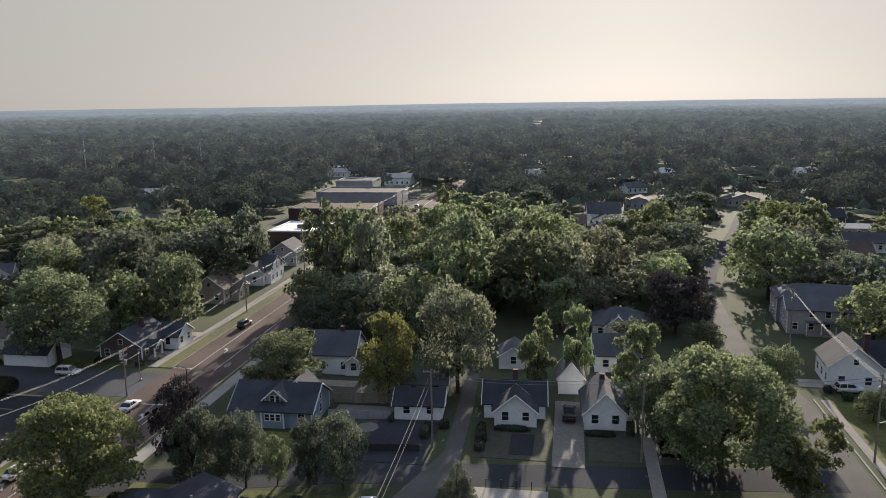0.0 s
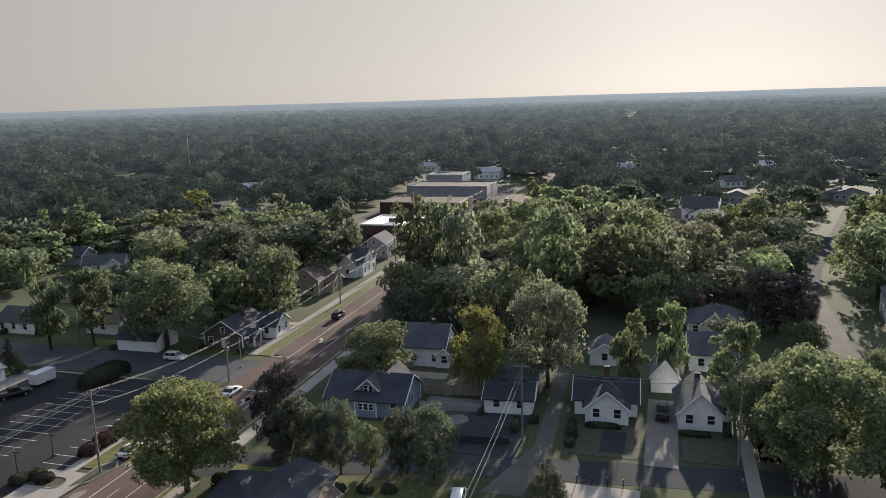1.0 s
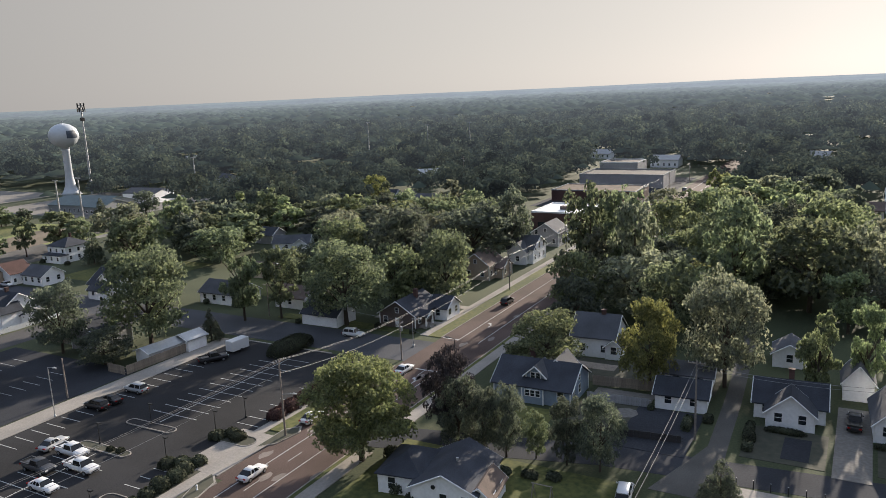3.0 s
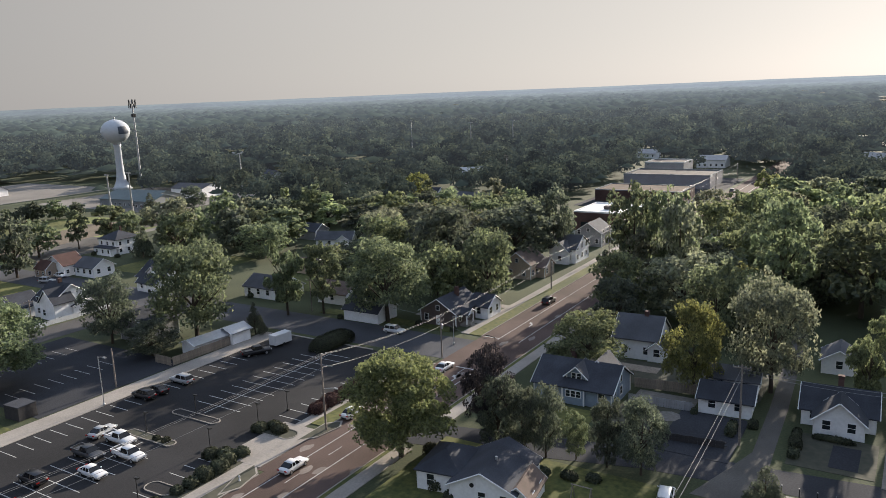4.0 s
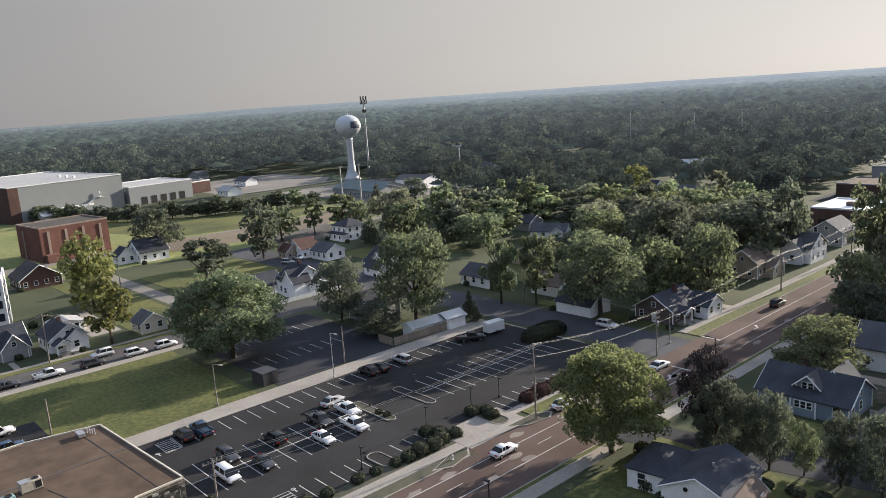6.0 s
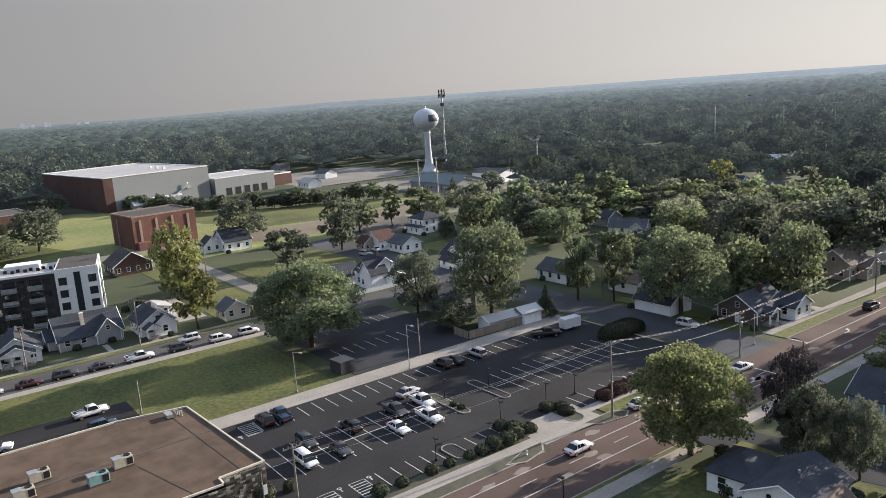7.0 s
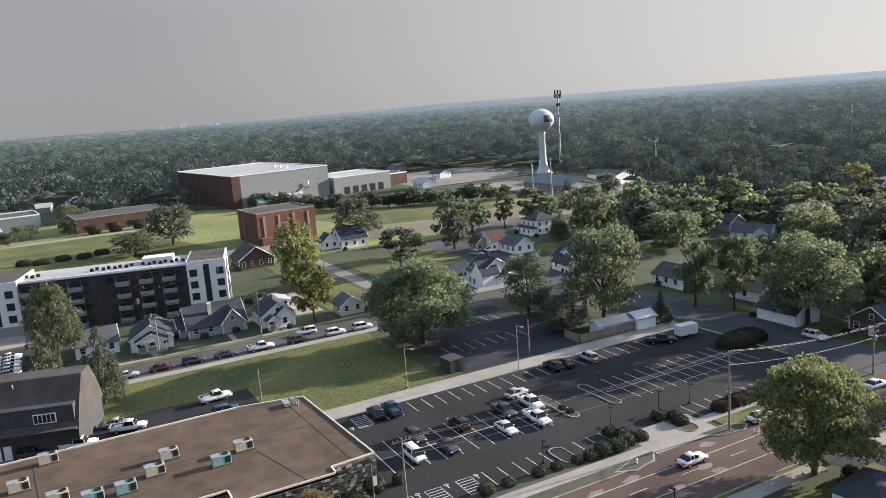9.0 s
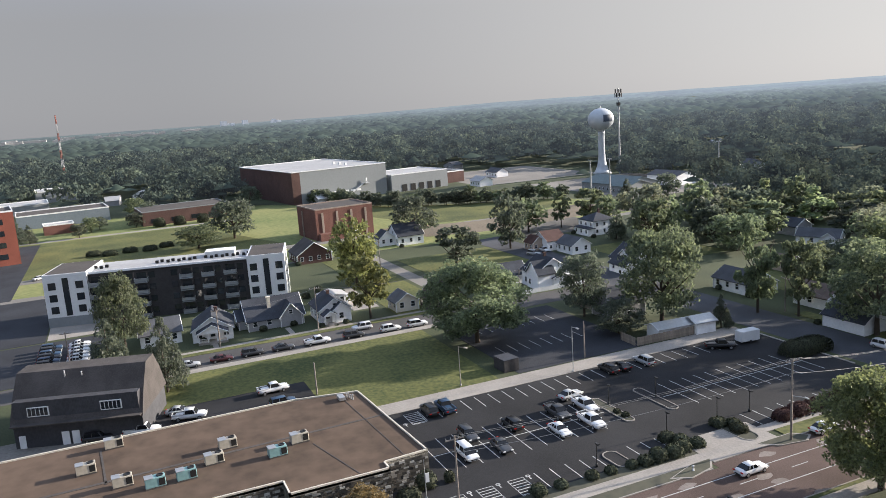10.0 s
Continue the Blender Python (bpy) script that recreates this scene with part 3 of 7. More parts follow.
# kerbed islands of the car park
def island(cx, cy, w, d, fill, label):
    t = thing("kerb_island", label, "kerb island", pose(cx, cy, 0.06))
    r = d / 2
    ring, inner = [], []
    for k in range(20):
        a = 2 * math.pi * k / 20
        sx = (w / 2 - r) * (1 if math.cos(a) > 0 else -1)
        ring.append((sx + r * math.cos(a), r * math.sin(a)))
        inner.append((sx + (r - 0.16) * math.cos(a), (r - 0.16) * math.sin(a)))
    bm = bm_new()
    for z0, z1 in ((0, 0.15),):
        o0 = [bm.verts.new((*p, z0)) for p in ring]
        o1 = [bm.verts.new((*p, z1)) for p in ring]
        i1 = [bm.verts.new((*p, z1)) for p in inner]
        i0 = [bm.verts.new((*p, z0)) for p in inner]
        for k in range(20):
            j = (k + 1) % 20
            bm.faces.new((o0[k], o0[j], o1[j], o1[k]))
            bm.faces.new((o1[k], o1[j], i1[j], i1[k]))
            bm.faces.new((i1[k], i1[j], i0[j], i0[k]))
    part("kerb", bm, CONCRETE, t)
    bm = bm_new()
    prism(bm, inner, 0, 0.08)
    part("bed", bm, fill, t)


island(-98.2, 75.3, 10.6, 2.0, ASPHALT, "oblong concrete kerb island filled with asphalt")
island(-98.2, 66.6, 10.8, 1.9, EARTH, "oblong concrete kerb island with planted bed")
island(-83.6, 56.9, 5.2, 2.6, ASPHALT, "rounded concrete kerb island beside the stalls")
island(-83.0, 67.2, 6.0, 3.0, EARTH, "rounded kerb island with trimmed shrubs")
island(-82.2, 77.2, 8.0, 3.2, EARTH, "rounded kerb island with trimmed shrubs")

# ---- trees ----
CROWNS, TRUNKS = {}, {}


def leaf_cloud(rng, lobes, count, size, clumps=0, ruffle=0.6):
    """Sprays of leaves over the faces of rounded lobes, in unit space; every spray is a small folded quad."""
    vs = np.empty((count, 4, 3))
    fine = []
    for lx, ly, lz, lr in lobes:  # every limb's lobe breaks up into smaller clumps, with gaps between them
        for q in range(clumps):
            d = rng.normal(size=3)
            d[2] = abs(d[2]) * 0.8 - 0.25
            d *= lr * rng.uniform(0.55, 1.0) / np.linalg.norm(d)
            fine.append((lx + d[0], ly + d[1], lz + d[2], lr * rng.uniform(0.3, 0.56)))
    lobes = fine or lobes
    weights = np.array([l[3] ** 2 for l in lobes])
    pick = rng.choice(len(lobes), count, p=weights / weights.sum())
    L = np.array(lobes)[pick]
    d = rng.normal(size=(count, 3))
    d[:, 2] = np.where(d[:, 2] < -0.35, -d[:, 2] * 0.6, d[:, 2])
    d /= np.linalg.norm(d, axis=1)[:, None]
    r = L[:, 3] * (0.6 + 0.5 * rng.random(count) ** 0.7)
    c = L[:, :3] + d * r[:, None]
    nrm = d * 0.6 + rng.normal(size=(count, 3)) * ruffle
    nrm /= np.linalg.norm(nrm, axis=1)[:, None]
    u = np.cross(nrm, rng.normal(size=(count, 3)))
    u /= np.linalg.norm(u, axis=1)[:, None]
    v = np.cross(nrm, u)
    s = size * (0.6 + 0.8 * rng.random(count))[:, None]
    vs[:, 0] = c - u * s
    vs[:, 1] = c - v * s * 0.62 + nrm * s * 0.22
    vs[:, 2] = c + u * s
    vs[:, 3] = c + v * s * 0.62 + nrm * s * 0.22
    return vs.reshape(-1, 3)


def crown_mesh(shape, seed, colour, count, size):
    key = (shape, seed, colour, count)
    if key in CROWNS:
        return CROWNS[key]
    base = (shape, seed, count)
    if base in CROWNS:
        me = CROWNS[base].copy()
        me.materials.clear()
    else:
        rng = np.random.default_rng(seed * 7 + 3)
        lobes = []
        if shape == "round":
            lobes.append((0, 0, 0.5, 0.3))
            for k in range(34):
                a, e = k * 2.4 + rng.uniform(-0.4, 0.4), rng.uniform(-1.2, 1.35)
                rr = 0.32 if e > -0.3 else 0.34
                lobes.append((rr * math.cos(a) * math.cos(e) * 1.12, rr * math.sin(a) * math.cos(e) * 1.12, 0.5 + 0.36 * math.sin(e), rng.uniform(0.12, 0.19)))
        elif shape == "open":
            for k in range(22):
                a, z = k * 2.4, rng.uniform(0.18, 0.92)
                rr = rng.uniform(0.4, 1.0) * 0.36 * math.sin(math.pi * min(1, (z - 0.05) / 1.02)) ** 0.6
                lobes.append((rr * math.cos(a), rr * math.sin(a), z, rng.uniform(0.09, 0.15)))
        elif shape == "tall":
            lobes.append((0, 0, 0.45, 0.2))
            for k in range(20):
                z = 0.13 + 0.79 * k / 19
                w = 0.34 * math.sin(math.pi * min(1, (z + 0.02) / 1.04)) ** 0.7
                a = k * 2.4
                lobes.append((w * math.cos(a) * 0.9, w * math.sin(a) * 0.9, z, rng.uniform(0.12, 0.18)))
        else:  # cone
            for k in range(18):
                z = 0.06 + 0.88 * k / 17
                w = 0.38 * (1.02 - z)
                for q in range(4 if z < 0.6 else 2):
                    a = rng.uniform(0, 6.283)
                    lobes.append((w * math.cos(a), w * math.sin(a), z, 0.06 + 0.13 * (1 - z)))
        co = leaf_cloud(rng, lobes, count, size, 9 if count > 1000 else 5)
        n = len(co) // 4
        faces = np.arange(n * 4).reshape(n, 4)
        me = bpy.data.meshes.new("crown")
        me.from_pydata(co.tolist(), [], faces.tolist())
        CROWNS[base] = me
    me.materials.append(LEAVES[colour])
    CROWNS[key] = me
    return me


def trunk_mesh(shape, seed):
    key = (shape, seed)
    if key not in TRUNKS:
        rnd = random.Random(seed)
        bm = bm_new()
        top = 0.85 if shape in ("cone", "tall") else 0.55
        tube(bm, (0, 0, -0.02), (0.01, 0, 0.22), 0.028, 0.02, 7)
        tube(bm, (0.01, 0, 0.2), (0.0, 0.01, top), 0.021, 0.007, 6)
        for k in range(4 if shape == "cone" else 8):
            a = k * 2.4 + rnd.uniform(-0.4, 0.4)
            z = rnd.uniform(0.2, 0.42)
            reach = rnd.uniform(0.2, 0.34)
            mid = (0.5 * reach * math.cos(a), 0.5 * reach * math.sin(a), z + 0.14)
            tube(bm, (0.005, 0, z), mid, 0.012, 0.008, 5)
            tube(bm, mid, (reach * math.cos(a), reach * math.sin(a), z + rnd.uniform(0.22, 0.36)), 0.008, 0.003, 4)
        TRUNKS[key] = mesh_of("trunk", bm, BARK)
    return TRUNKS[key]


TREE_WORDS = {"green": "leafy green", "deep": "dense dark green", "light": "bright green", "gold": "yellow-green turning", "yellow": "yellow-tinged autumn", "orange": "orange autumn-tinted", "purple": "dark plum-leaved", "grey": "pale grey-green"}
SHAPE_WORDS = {"round": "broad round-crowned maple", "open": "open-crowned tree", "tall": "tall upright tree", "cone": "conical evergreen"}


def tree(x, y, w, h, shape="round", colour="green", seed=1, near=True, where="standing in grass", group=""):
    """A tree with a crown w metres wide and h metres high in all."""
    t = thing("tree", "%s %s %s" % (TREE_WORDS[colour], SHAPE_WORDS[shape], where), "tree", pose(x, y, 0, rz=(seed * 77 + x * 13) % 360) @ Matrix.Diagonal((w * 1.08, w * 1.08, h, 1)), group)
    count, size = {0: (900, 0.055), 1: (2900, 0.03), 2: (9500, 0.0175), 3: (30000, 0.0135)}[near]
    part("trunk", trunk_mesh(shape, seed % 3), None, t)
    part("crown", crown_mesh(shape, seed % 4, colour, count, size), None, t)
    return t


# around x -62..0, y 160..215, lighter leaf colours stand in for glare
# x, y, crown width, height, shape, leaf colour, detail
TREES = [
    (-60.3, 79.5, 14.4, 15.9, "round", "gold", 3), (-52.6, 91.4, 7.6, 13.6, "round", "purple", 2), (-49.6, 88.6, 6.6, 10.4, "tall", "deep", 2), (-45.6, 88.6, 5.4, 10.2, "round", "deep", 2), (-42.2, 88.6, 5.6, 10.8, "round", "deep", 2),
    (-33.8, 89.8, 4.8, 9.4, "tall", "deep", 2), (-29.2, 89.8, 6.4, 10.8, "round", "deep", 2), (-38.3, 89.9, 4, 6.8, "tall", "green", 2), (-13.5, 86.8, 5.2, 6.5, "cone", "deep", 2),
    (-49.2, 121.7, 13.0, 11.2, "round", "light", 2), (-30.2, 120, 9.5, 15.6, "round", "yellow", 2), (-19.2, 126, 13, 20, "round", "grey", 2), (-42.4, 158.6, 17, 15.4, "round", "grey", 1),
    (-46.6, 172, 11, 23, "tall", "grey", 1), (-5.4, 126.3, 7.5, 15.7, "open", "light", 2), (1.3, 131, 7, 14.9, "open", "light", 2), (11.2, 123.4, 9.8, 14.5, "open", "light", 2),
    (20.1, 99.2, 17.3, 17.2, "round", "light", 3), (29.1, 94.5, 9.9, 12.3, "open", "gold", 2), (33.6, 126.3, 7.9, 10.6, "round", "green", 2), (14.0, 106.9, 9.0, 13.6, "round", "green", 2), (12.8, 113.5, 8.0, 11.5, "round", "green", 2), (18.5, 114.0, 9.5, 13.0, "round", "green", 2),
    (22.6, 166, 14.7, 14, "round", "purple", 1), (-9.7, 176, 20, 21.7, "round", "green", 1), (7.8, 199.8, 15.6, 18, "round", "grey", 1), (-25, 174, 15, 24, "tall", "green", 1), (49.3, 198.3, 20, 19.4, "round", "green", 1),
    (68.9, 268.6, 16.2, 16.8, "round", "gold", 1), (23.8, 245.6, 16.2, 18.4, "open", "light", 1), (32.1, 229.7, 18.4, 14.4, "round", "deep", 1), (-0.5, 178, 12, 19, "tall", "grey", 1), (5, 172, 9, 9, "round", "grey", 1),
    (-100.4, 131.5, 19, 18.6, "round", "green", 2), (-104.8, 165, 18, 21, "round", "deep", 1), (-87.5, 155, 13.5, 18, "round", "green", 1), (-98, 190, 22, 19.5, "round", "deep", 1), (-50.7, 179, 14, 24.5, "tall", "green", 1),
    (-57.8, 168, 13, 18, "open", "grey", 1), (-159, 211, 17, 11.6, "round", "grey", 1), (-116, 180, 19, 18.5, "round", "deep", 1), (-118.3, 130.5, 10.4, 16.5, "open", "green", 2), (-125.5, 126, 11.7, 22, "open", "green", 2),
    (-132.5, 105, 17.5, 21.8, "round", "green", 2), (-145.9, 93.5, 11, 16, "round", "deep", 2), (-208, 160.2, 17.9, 19.6, "open", "grey", 1), (-219.8, 157, 7.2, 11.7, "cone", "deep", 1), (-121.7, 111.8, 4.4, 7.4, "cone", "deep", 2),
    (-60.6, 182, 15, 24.5, "tall", "green", 1), (-61.5, 194, 12, 17, "round", "green", 1), (-143.2, 64.5, 20.5, 18.2, "round", "green", 3), (-212, 59, 15, 20, "tall", "yellow", 1), (-176.5, 51.5, 12.5, 16, "open", "yellow", 1),
    (-214, 92.4, 15.7, 13.2, "open", "deep", 1), (-274.4, 102, 17.2, 17.1, "round", "deep", 1), (-231.6, 121, 13.7, 18.7, "tall", "deep", 1), (-255.6, 157, 9, 14.6, "open", "green", 1), (-200, 156, 15, 16, "open", "green", 1),
    (-131, 92.3, 10.5, 7.7, "round", "deep", 2), (-336.6, 43, 20, 17.5, "round", "deep", 1), (-322, 26.4, 17, 10.3, "round", "green", 1), (-150.6, 1.8, 8.4, 15.1, "cone", "deep", 2), 
    (-183.8, -4.7, 10.5, 18.5, "round", "green", 2), (-178.6, 171.7, 18.4, 12.1, "round", "green", 1), (-126.7, 199.4, 22.9, 15.7, "round", "deep", 1), (-142, 188, 15.2, 15.3, "round", "grey", 1), (-193.9, 284.7, 13, 14.3, "tall", "yellow", 1),
    (-92, 205, 12, 21, "tall", "deep", 1), (-112, 226, 18, 16, "round", "green", 1), (-70, -2, 9, 9, "round", "gold", 1), (-132, 150, 12, 12, "round", "green", 1), (-156, 128, 14, 15, "round", "green", 1),
    (-30, 205, 18, 20, "round", "green", 1), (-8, 214, 18, 20, "round", "light", 1), (-48, 214, 16, 18, "round", "light", 1), (12, 148, 9, 8, "round", "deep", 1), (-33, 148, 12, 17, "round", "green", 1), (-52, 145, 10, 12, "round", "deep", 1),
    (-58, 248, 14, 16, "tall", "grey", 1), (-40, 245, 17, 18, "round", "light", 1), (64, 214, 16, 15, "round", "deep", 1), (47, 122, 5, 5, "round", "green", 1), (78, 128, 14, 14, "round", "gold", 1), (72, 175, 12, 13, "round", "deep", 1),
    (-300, 222, 9, 10, "cone", "deep", 1), (-288, 236, 12, 12, "round", "deep", 1),
    (-392, -45, 9, 8, "round", "deep", 1), (-402, -20, 8, 7, "round", "deep", 1), (-470, 8, 12, 11, "round", "green", 1), (-455, 70, 13, 12, "round", "deep", 1),
    (-85, 5, 7, 6, "round", "gold", 2), (29, 178, 8, 7, "round", "deep", 1), (27, 155, 7, 6, "round", "green", 1), (31, 210, 10, 11, "round", "deep", 1), (-86.2, 20.5, 6.4, 4.6, "round", "orange", 2), (-416, 6, 9, 8, "round", "deep", 1), (-448, 14, 10, 10, "round", "deep", 1), (-402, -41, 7, 9, "cone", "deep", 1), (-412, -46, 7, 9, "cone", "deep", 1), (-418, -15, 8, 8, "round", "green", 1), (-425, -11, 8, 7, "round", "deep", 1), (-165, -8, 9, 13, "cone", "deep", 1), (-205, -48, 12, 12, "round", "deep", 1), (-140, -36, 10, 10, "round", "deep", 1),
]
HEDGE_LINE = [(-437, 100), (-413, 109), (-396, 118), (-380, 127), (-369, 137), (-357, 156), (-345, 176), (-338, 192), (-329, 208)]
hrnd = random.Random(21)
for (x0, y0), (x1, y1) in zip(HEDGE_LINE, HEDGE_LINE[1:]):
    steps = max(2, int(math.hypot(x1 - x0, y1 - y0) / 3.1))
    for k in range(steps):
        f = k / steps
        TREES.append((x0 + (x1 - x0) * f + hrnd.uniform(-2.5, 2.5), y0 + (y1 - y0) * f + hrnd.uniform(-1, 3), hrnd.uniform(7, 10), hrnd.uniform(5, 9), hrnd.choice(("round", "round", "tall")), hrnd.choice(("deep", "deep", "green")), 0))
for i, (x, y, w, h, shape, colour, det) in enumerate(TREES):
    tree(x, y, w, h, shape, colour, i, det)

# ---- houses ----
FOOT = []  # footprints: x, y, half size


def gable_roof(bm, w, d, z, rise, axis, over=0.45, thick=0.2):
    """Two sloping slabs with eaves, ridge along axis."""
    if axis == "y":
        a, b = w / 2, d / 2
    else:
        a, b = d / 2, w / 2
    drop = rise * over / a
    prof = [(-a - over, z - drop), (0, z + rise), (a + over, z - drop), (a + over, z - drop + thick), (0, z + rise + thick * 1.1), (-a - over, z - drop + thick)]
    ends = []
    for e in (-b - over, b + over):
        ends.append([bm.verts.new((p, e, q) if axis == "y" else (e, p, q)) for p, q in prof])
    k = len(prof)
    for i in range(k):
        bm.faces.new((ends[0][i], ends[0][(i + 1) % k], ends[1][(i + 1) % k], ends[1][i]))
    for e in ends:
        bm.faces.new((e[0], e[1], e[4], e[5]))
        bm.faces.new((e[1], e[2], e[3], e[4]))


def hip_roof(bm, w, d, z, rise, over=0.45):
    a, b = w / 2 + over, d / 2 + over
    r = max(0.0, abs(a - b))
    rx, ry = (r, 0) if a > b else (0, r)
    lo = [bm.verts.new(p) for p in ((-a, -b, z), (a, -b, z), (a, b, z), (-a, b, z))]
    up = [bm.verts.new((v.co.x, v.co.y, z + 0.18)) for v in lo]
    for i in range(4):
        bm.faces.new((lo[i], lo[(i + 1) % 4], up[(i + 1) % 4], up[i]))
    bm.faces.new(lo[::-1])
    p, q = bm.verts.new((-rx - 0.01, -ry - 0.01, z + rise)), bm.verts.new((rx + 0.01, ry + 0.01, z + rise))
    if a > b:
        fs = ((up[0], up[1], q, p), (up[1], up[2], q), (up[2], up[3], p, q), (up[3], up[0], p))
    else:
        fs = ((up[0], up[1], p), (up[1], up[2], q, p), (up[2], up[3], q), (up[3], up[0], p, q))
    for f in fs:
        bm.faces.new(f)


def window(parent, face, u, z, w, h, hw, hd, name="window", at=Matrix()):
    """A framed window on one face of a block, its pane set back in the frame."""
    bm, gl = bm_new(), bm_new()
    f = 0.1
    for x0, x1, z0, z1 in ((-w / 2 - f, w / 2 + f, h, h + f), (-w / 2 - f, w / 2 + f, -f, 0), (-w / 2 - f, -w / 2, 0, h), (w / 2, w / 2 + f, 0, h), (-w / 2, w / 2, h * 0.48, h * 0.52)):
        box(bm, x0, x1, -0.07, 0.02, z0, z1)
    box(gl, -w / 2, w / 2, -0.03, 0.0, 0, h)
    m = {"S": pose(u, -hd, z), "N": pose(-u, hd, z, rz=180), "E": pose(hw, u, z, rz=90), "W": pose(-hw, -u, z, rz=-90)}[face]
    frame_ob = part(name, bm, TRIM, parent)
    frame_ob.matrix_basis = at @ m
    part("pane", gl, GLASS, frame_ob)


def block(t, ox, oy, w, d, wh, rh, axis, wall, roof, faces="SEW", hip=False, door="", storeys=1, gable_win=False, trim=True, win=True, rnd=random):
    """One gabled or hipped block of a house, with its windows, under the thing t."""
    at = pose(ox, oy, 0)

    def put(name, bm, material):
        ob = part(name, bm, material, t)
        ob.matrix_basis = at
        return ob

    bm = bm_new()
    a, b = w / 2, d / 2
    if hip:
        box(bm, -a, a, -b, b, -0.2, wh)
    else:
        if axis == "y":
            outline = [(-a, -0.2), (a, -0.2), (a, wh), (0, wh + rh), (-a, wh)]
            ends = [[bm.verts.new((p, e, q)) for p, q in outline] for e in (-b, b)]
        else:
            outline = [(-b, -0.2), (b, -0.2), (b, wh), (0, wh + rh), (-b, wh)]
            ends = [[bm.verts.new((e, p, q)) for p, q in outline] for e in (-a, a)]
        for e in ends:
            bm.faces.new(e)
        for i in range(5):
            bm.faces.new((ends[0][i], ends[0][(i + 1) % 5], ends[1][(i + 1) % 5], ends[1][i]))
    put("wall", bm, wall)
    bm = bm_new()
    if hip:
        hip_roof(bm, w, d, wh, rh)
    else:
        gable_roof(bm, w, d, wh, rh, axis)
    put("roof", bm, roof)
    if trim:
        for sx in (-1, 1):
            for sy in (-1, 1):
                bm = bm_new()
                box(bm, sx * a - 0.09, sx * a + 0.09, sy * b - 0.09, sy * b + 0.09, -0.1, wh - 0.02)
                put("corner_board", bm, TRIM)
        if not hip:
            for e in (-1, 1):
                for s in (-1, 1):
                    if axis == "y":
                        p, q = (s * (a + 0.47), e * (b + 0.47), wh - rh * 0.45 / a + 0.08), (0, e * (b + 0.47), wh + rh + 0.08)
                    else:
                        p, q = (e * (a + 0.47), s * (b + 0.47), wh - rh * 0.45 / b + 0.08), (e * (a + 0.47), 0, wh + rh + 0.08)
                    bm = bm_new()
                    tube(bm, p, q, 0.11, n=4)
                    put("barge_board", bm, TRIM)
    if win:
        for face in faces:
            run = w if face in "SN" else d
            n = max(1, int(run / 3.0))
            for s in range(storeys):
                for k in range(n):
                    u = (k + 0.5) / n * run - run / 2
                    if s == 0 and door == face and k == n // 2:
                        bm = bm_new()
                        box(bm, -0.5, 0.5, -0.06, 0.02, 0, 2.1)
                        dm = {"S": pose(u, -b, 0.25), "E": pose(a, u, 0.25, rz=90), "W": pose(-a, -u, 0.25, rz=-90), "N": pose(-u, b, 0.25, rz=180)}[face]
                        dob = put("door", bm, BROWN_SIDING if wall is not BROWN_SIDING else TRIM)
                        dob.matrix_basis = at @ dm
                    elif rnd.random() < 0.88:
                        window(t, face, u, 1.1 + 2.75 * s, 1.0, 1.35, a, b, at=at)
        if gable_win and not hip:
            for face in (("S", "N") if axis == "y" else ("E", "W")):
                if face in faces:
                    window(t, face, 0, wh + rh * 0.12, 0.8, 1.0, a, b, at=at)


def house(label, x, y, rz, blocks, wall, roof, chimney=None, porch=None, name="house", size=1.0):
    rnd = random.Random(int(x * 31 + y * 17))
    t = thing(name, label, name.replace("_", " "), pose(x, y, 0.0, rz=rz) @ Matrix.Scale(size, 4))
    for bl in blocks:
        kw = dict(bl[7]) if len(bl) > 7 else {}
        block(t, *bl[:7], kw.pop("wall", wall), kw.pop("roof", roof), rnd=rnd, **kw)
    if chimney:
        bm = bm_new()
        cx, cy, z0, z1 = chimney
        box(bm, cx - 0.4, cx + 0.4, cy - 0.35, cy + 0.35, z0, z1)
        box(bm, cx - 0.47, cx + 0.47, cy - 0.42, cy + 0.42, z1, z1 + 0.15)
        part("chimney", bm, BRICK_DARK, t)
    if porch:
        px, py, pw, pd, ph = porch
        bm = bm_new()
        v = box(bm, px - pw / 2, px + pw / 2, py - pd / 2, py + pd / 2, ph, ph + 0.18)
        part("porch_roof", bm, roof, t)
        bm = bm_new()
        box(bm, px - pw / 2, px + pw / 2, py - pd / 2, py + pd / 2, -0.1, 0.4)
        part("porch_floor", bm, CONCRETE, t)
        for sx in (-1, -0.33, 0.33, 1):
            bm = bm_new()
            yy = py - pd / 2 + 0.2
            box(bm, px + sx * (pw / 2 - 0.2) - 0.1, px + sx * (pw / 2 - 0.2) + 0.1, yy - 0.1, yy + 0.1, 0.4, ph)
            part("porch_post", bm, TRIM, t)
    FOOT.append((x, y, 8))
    return t


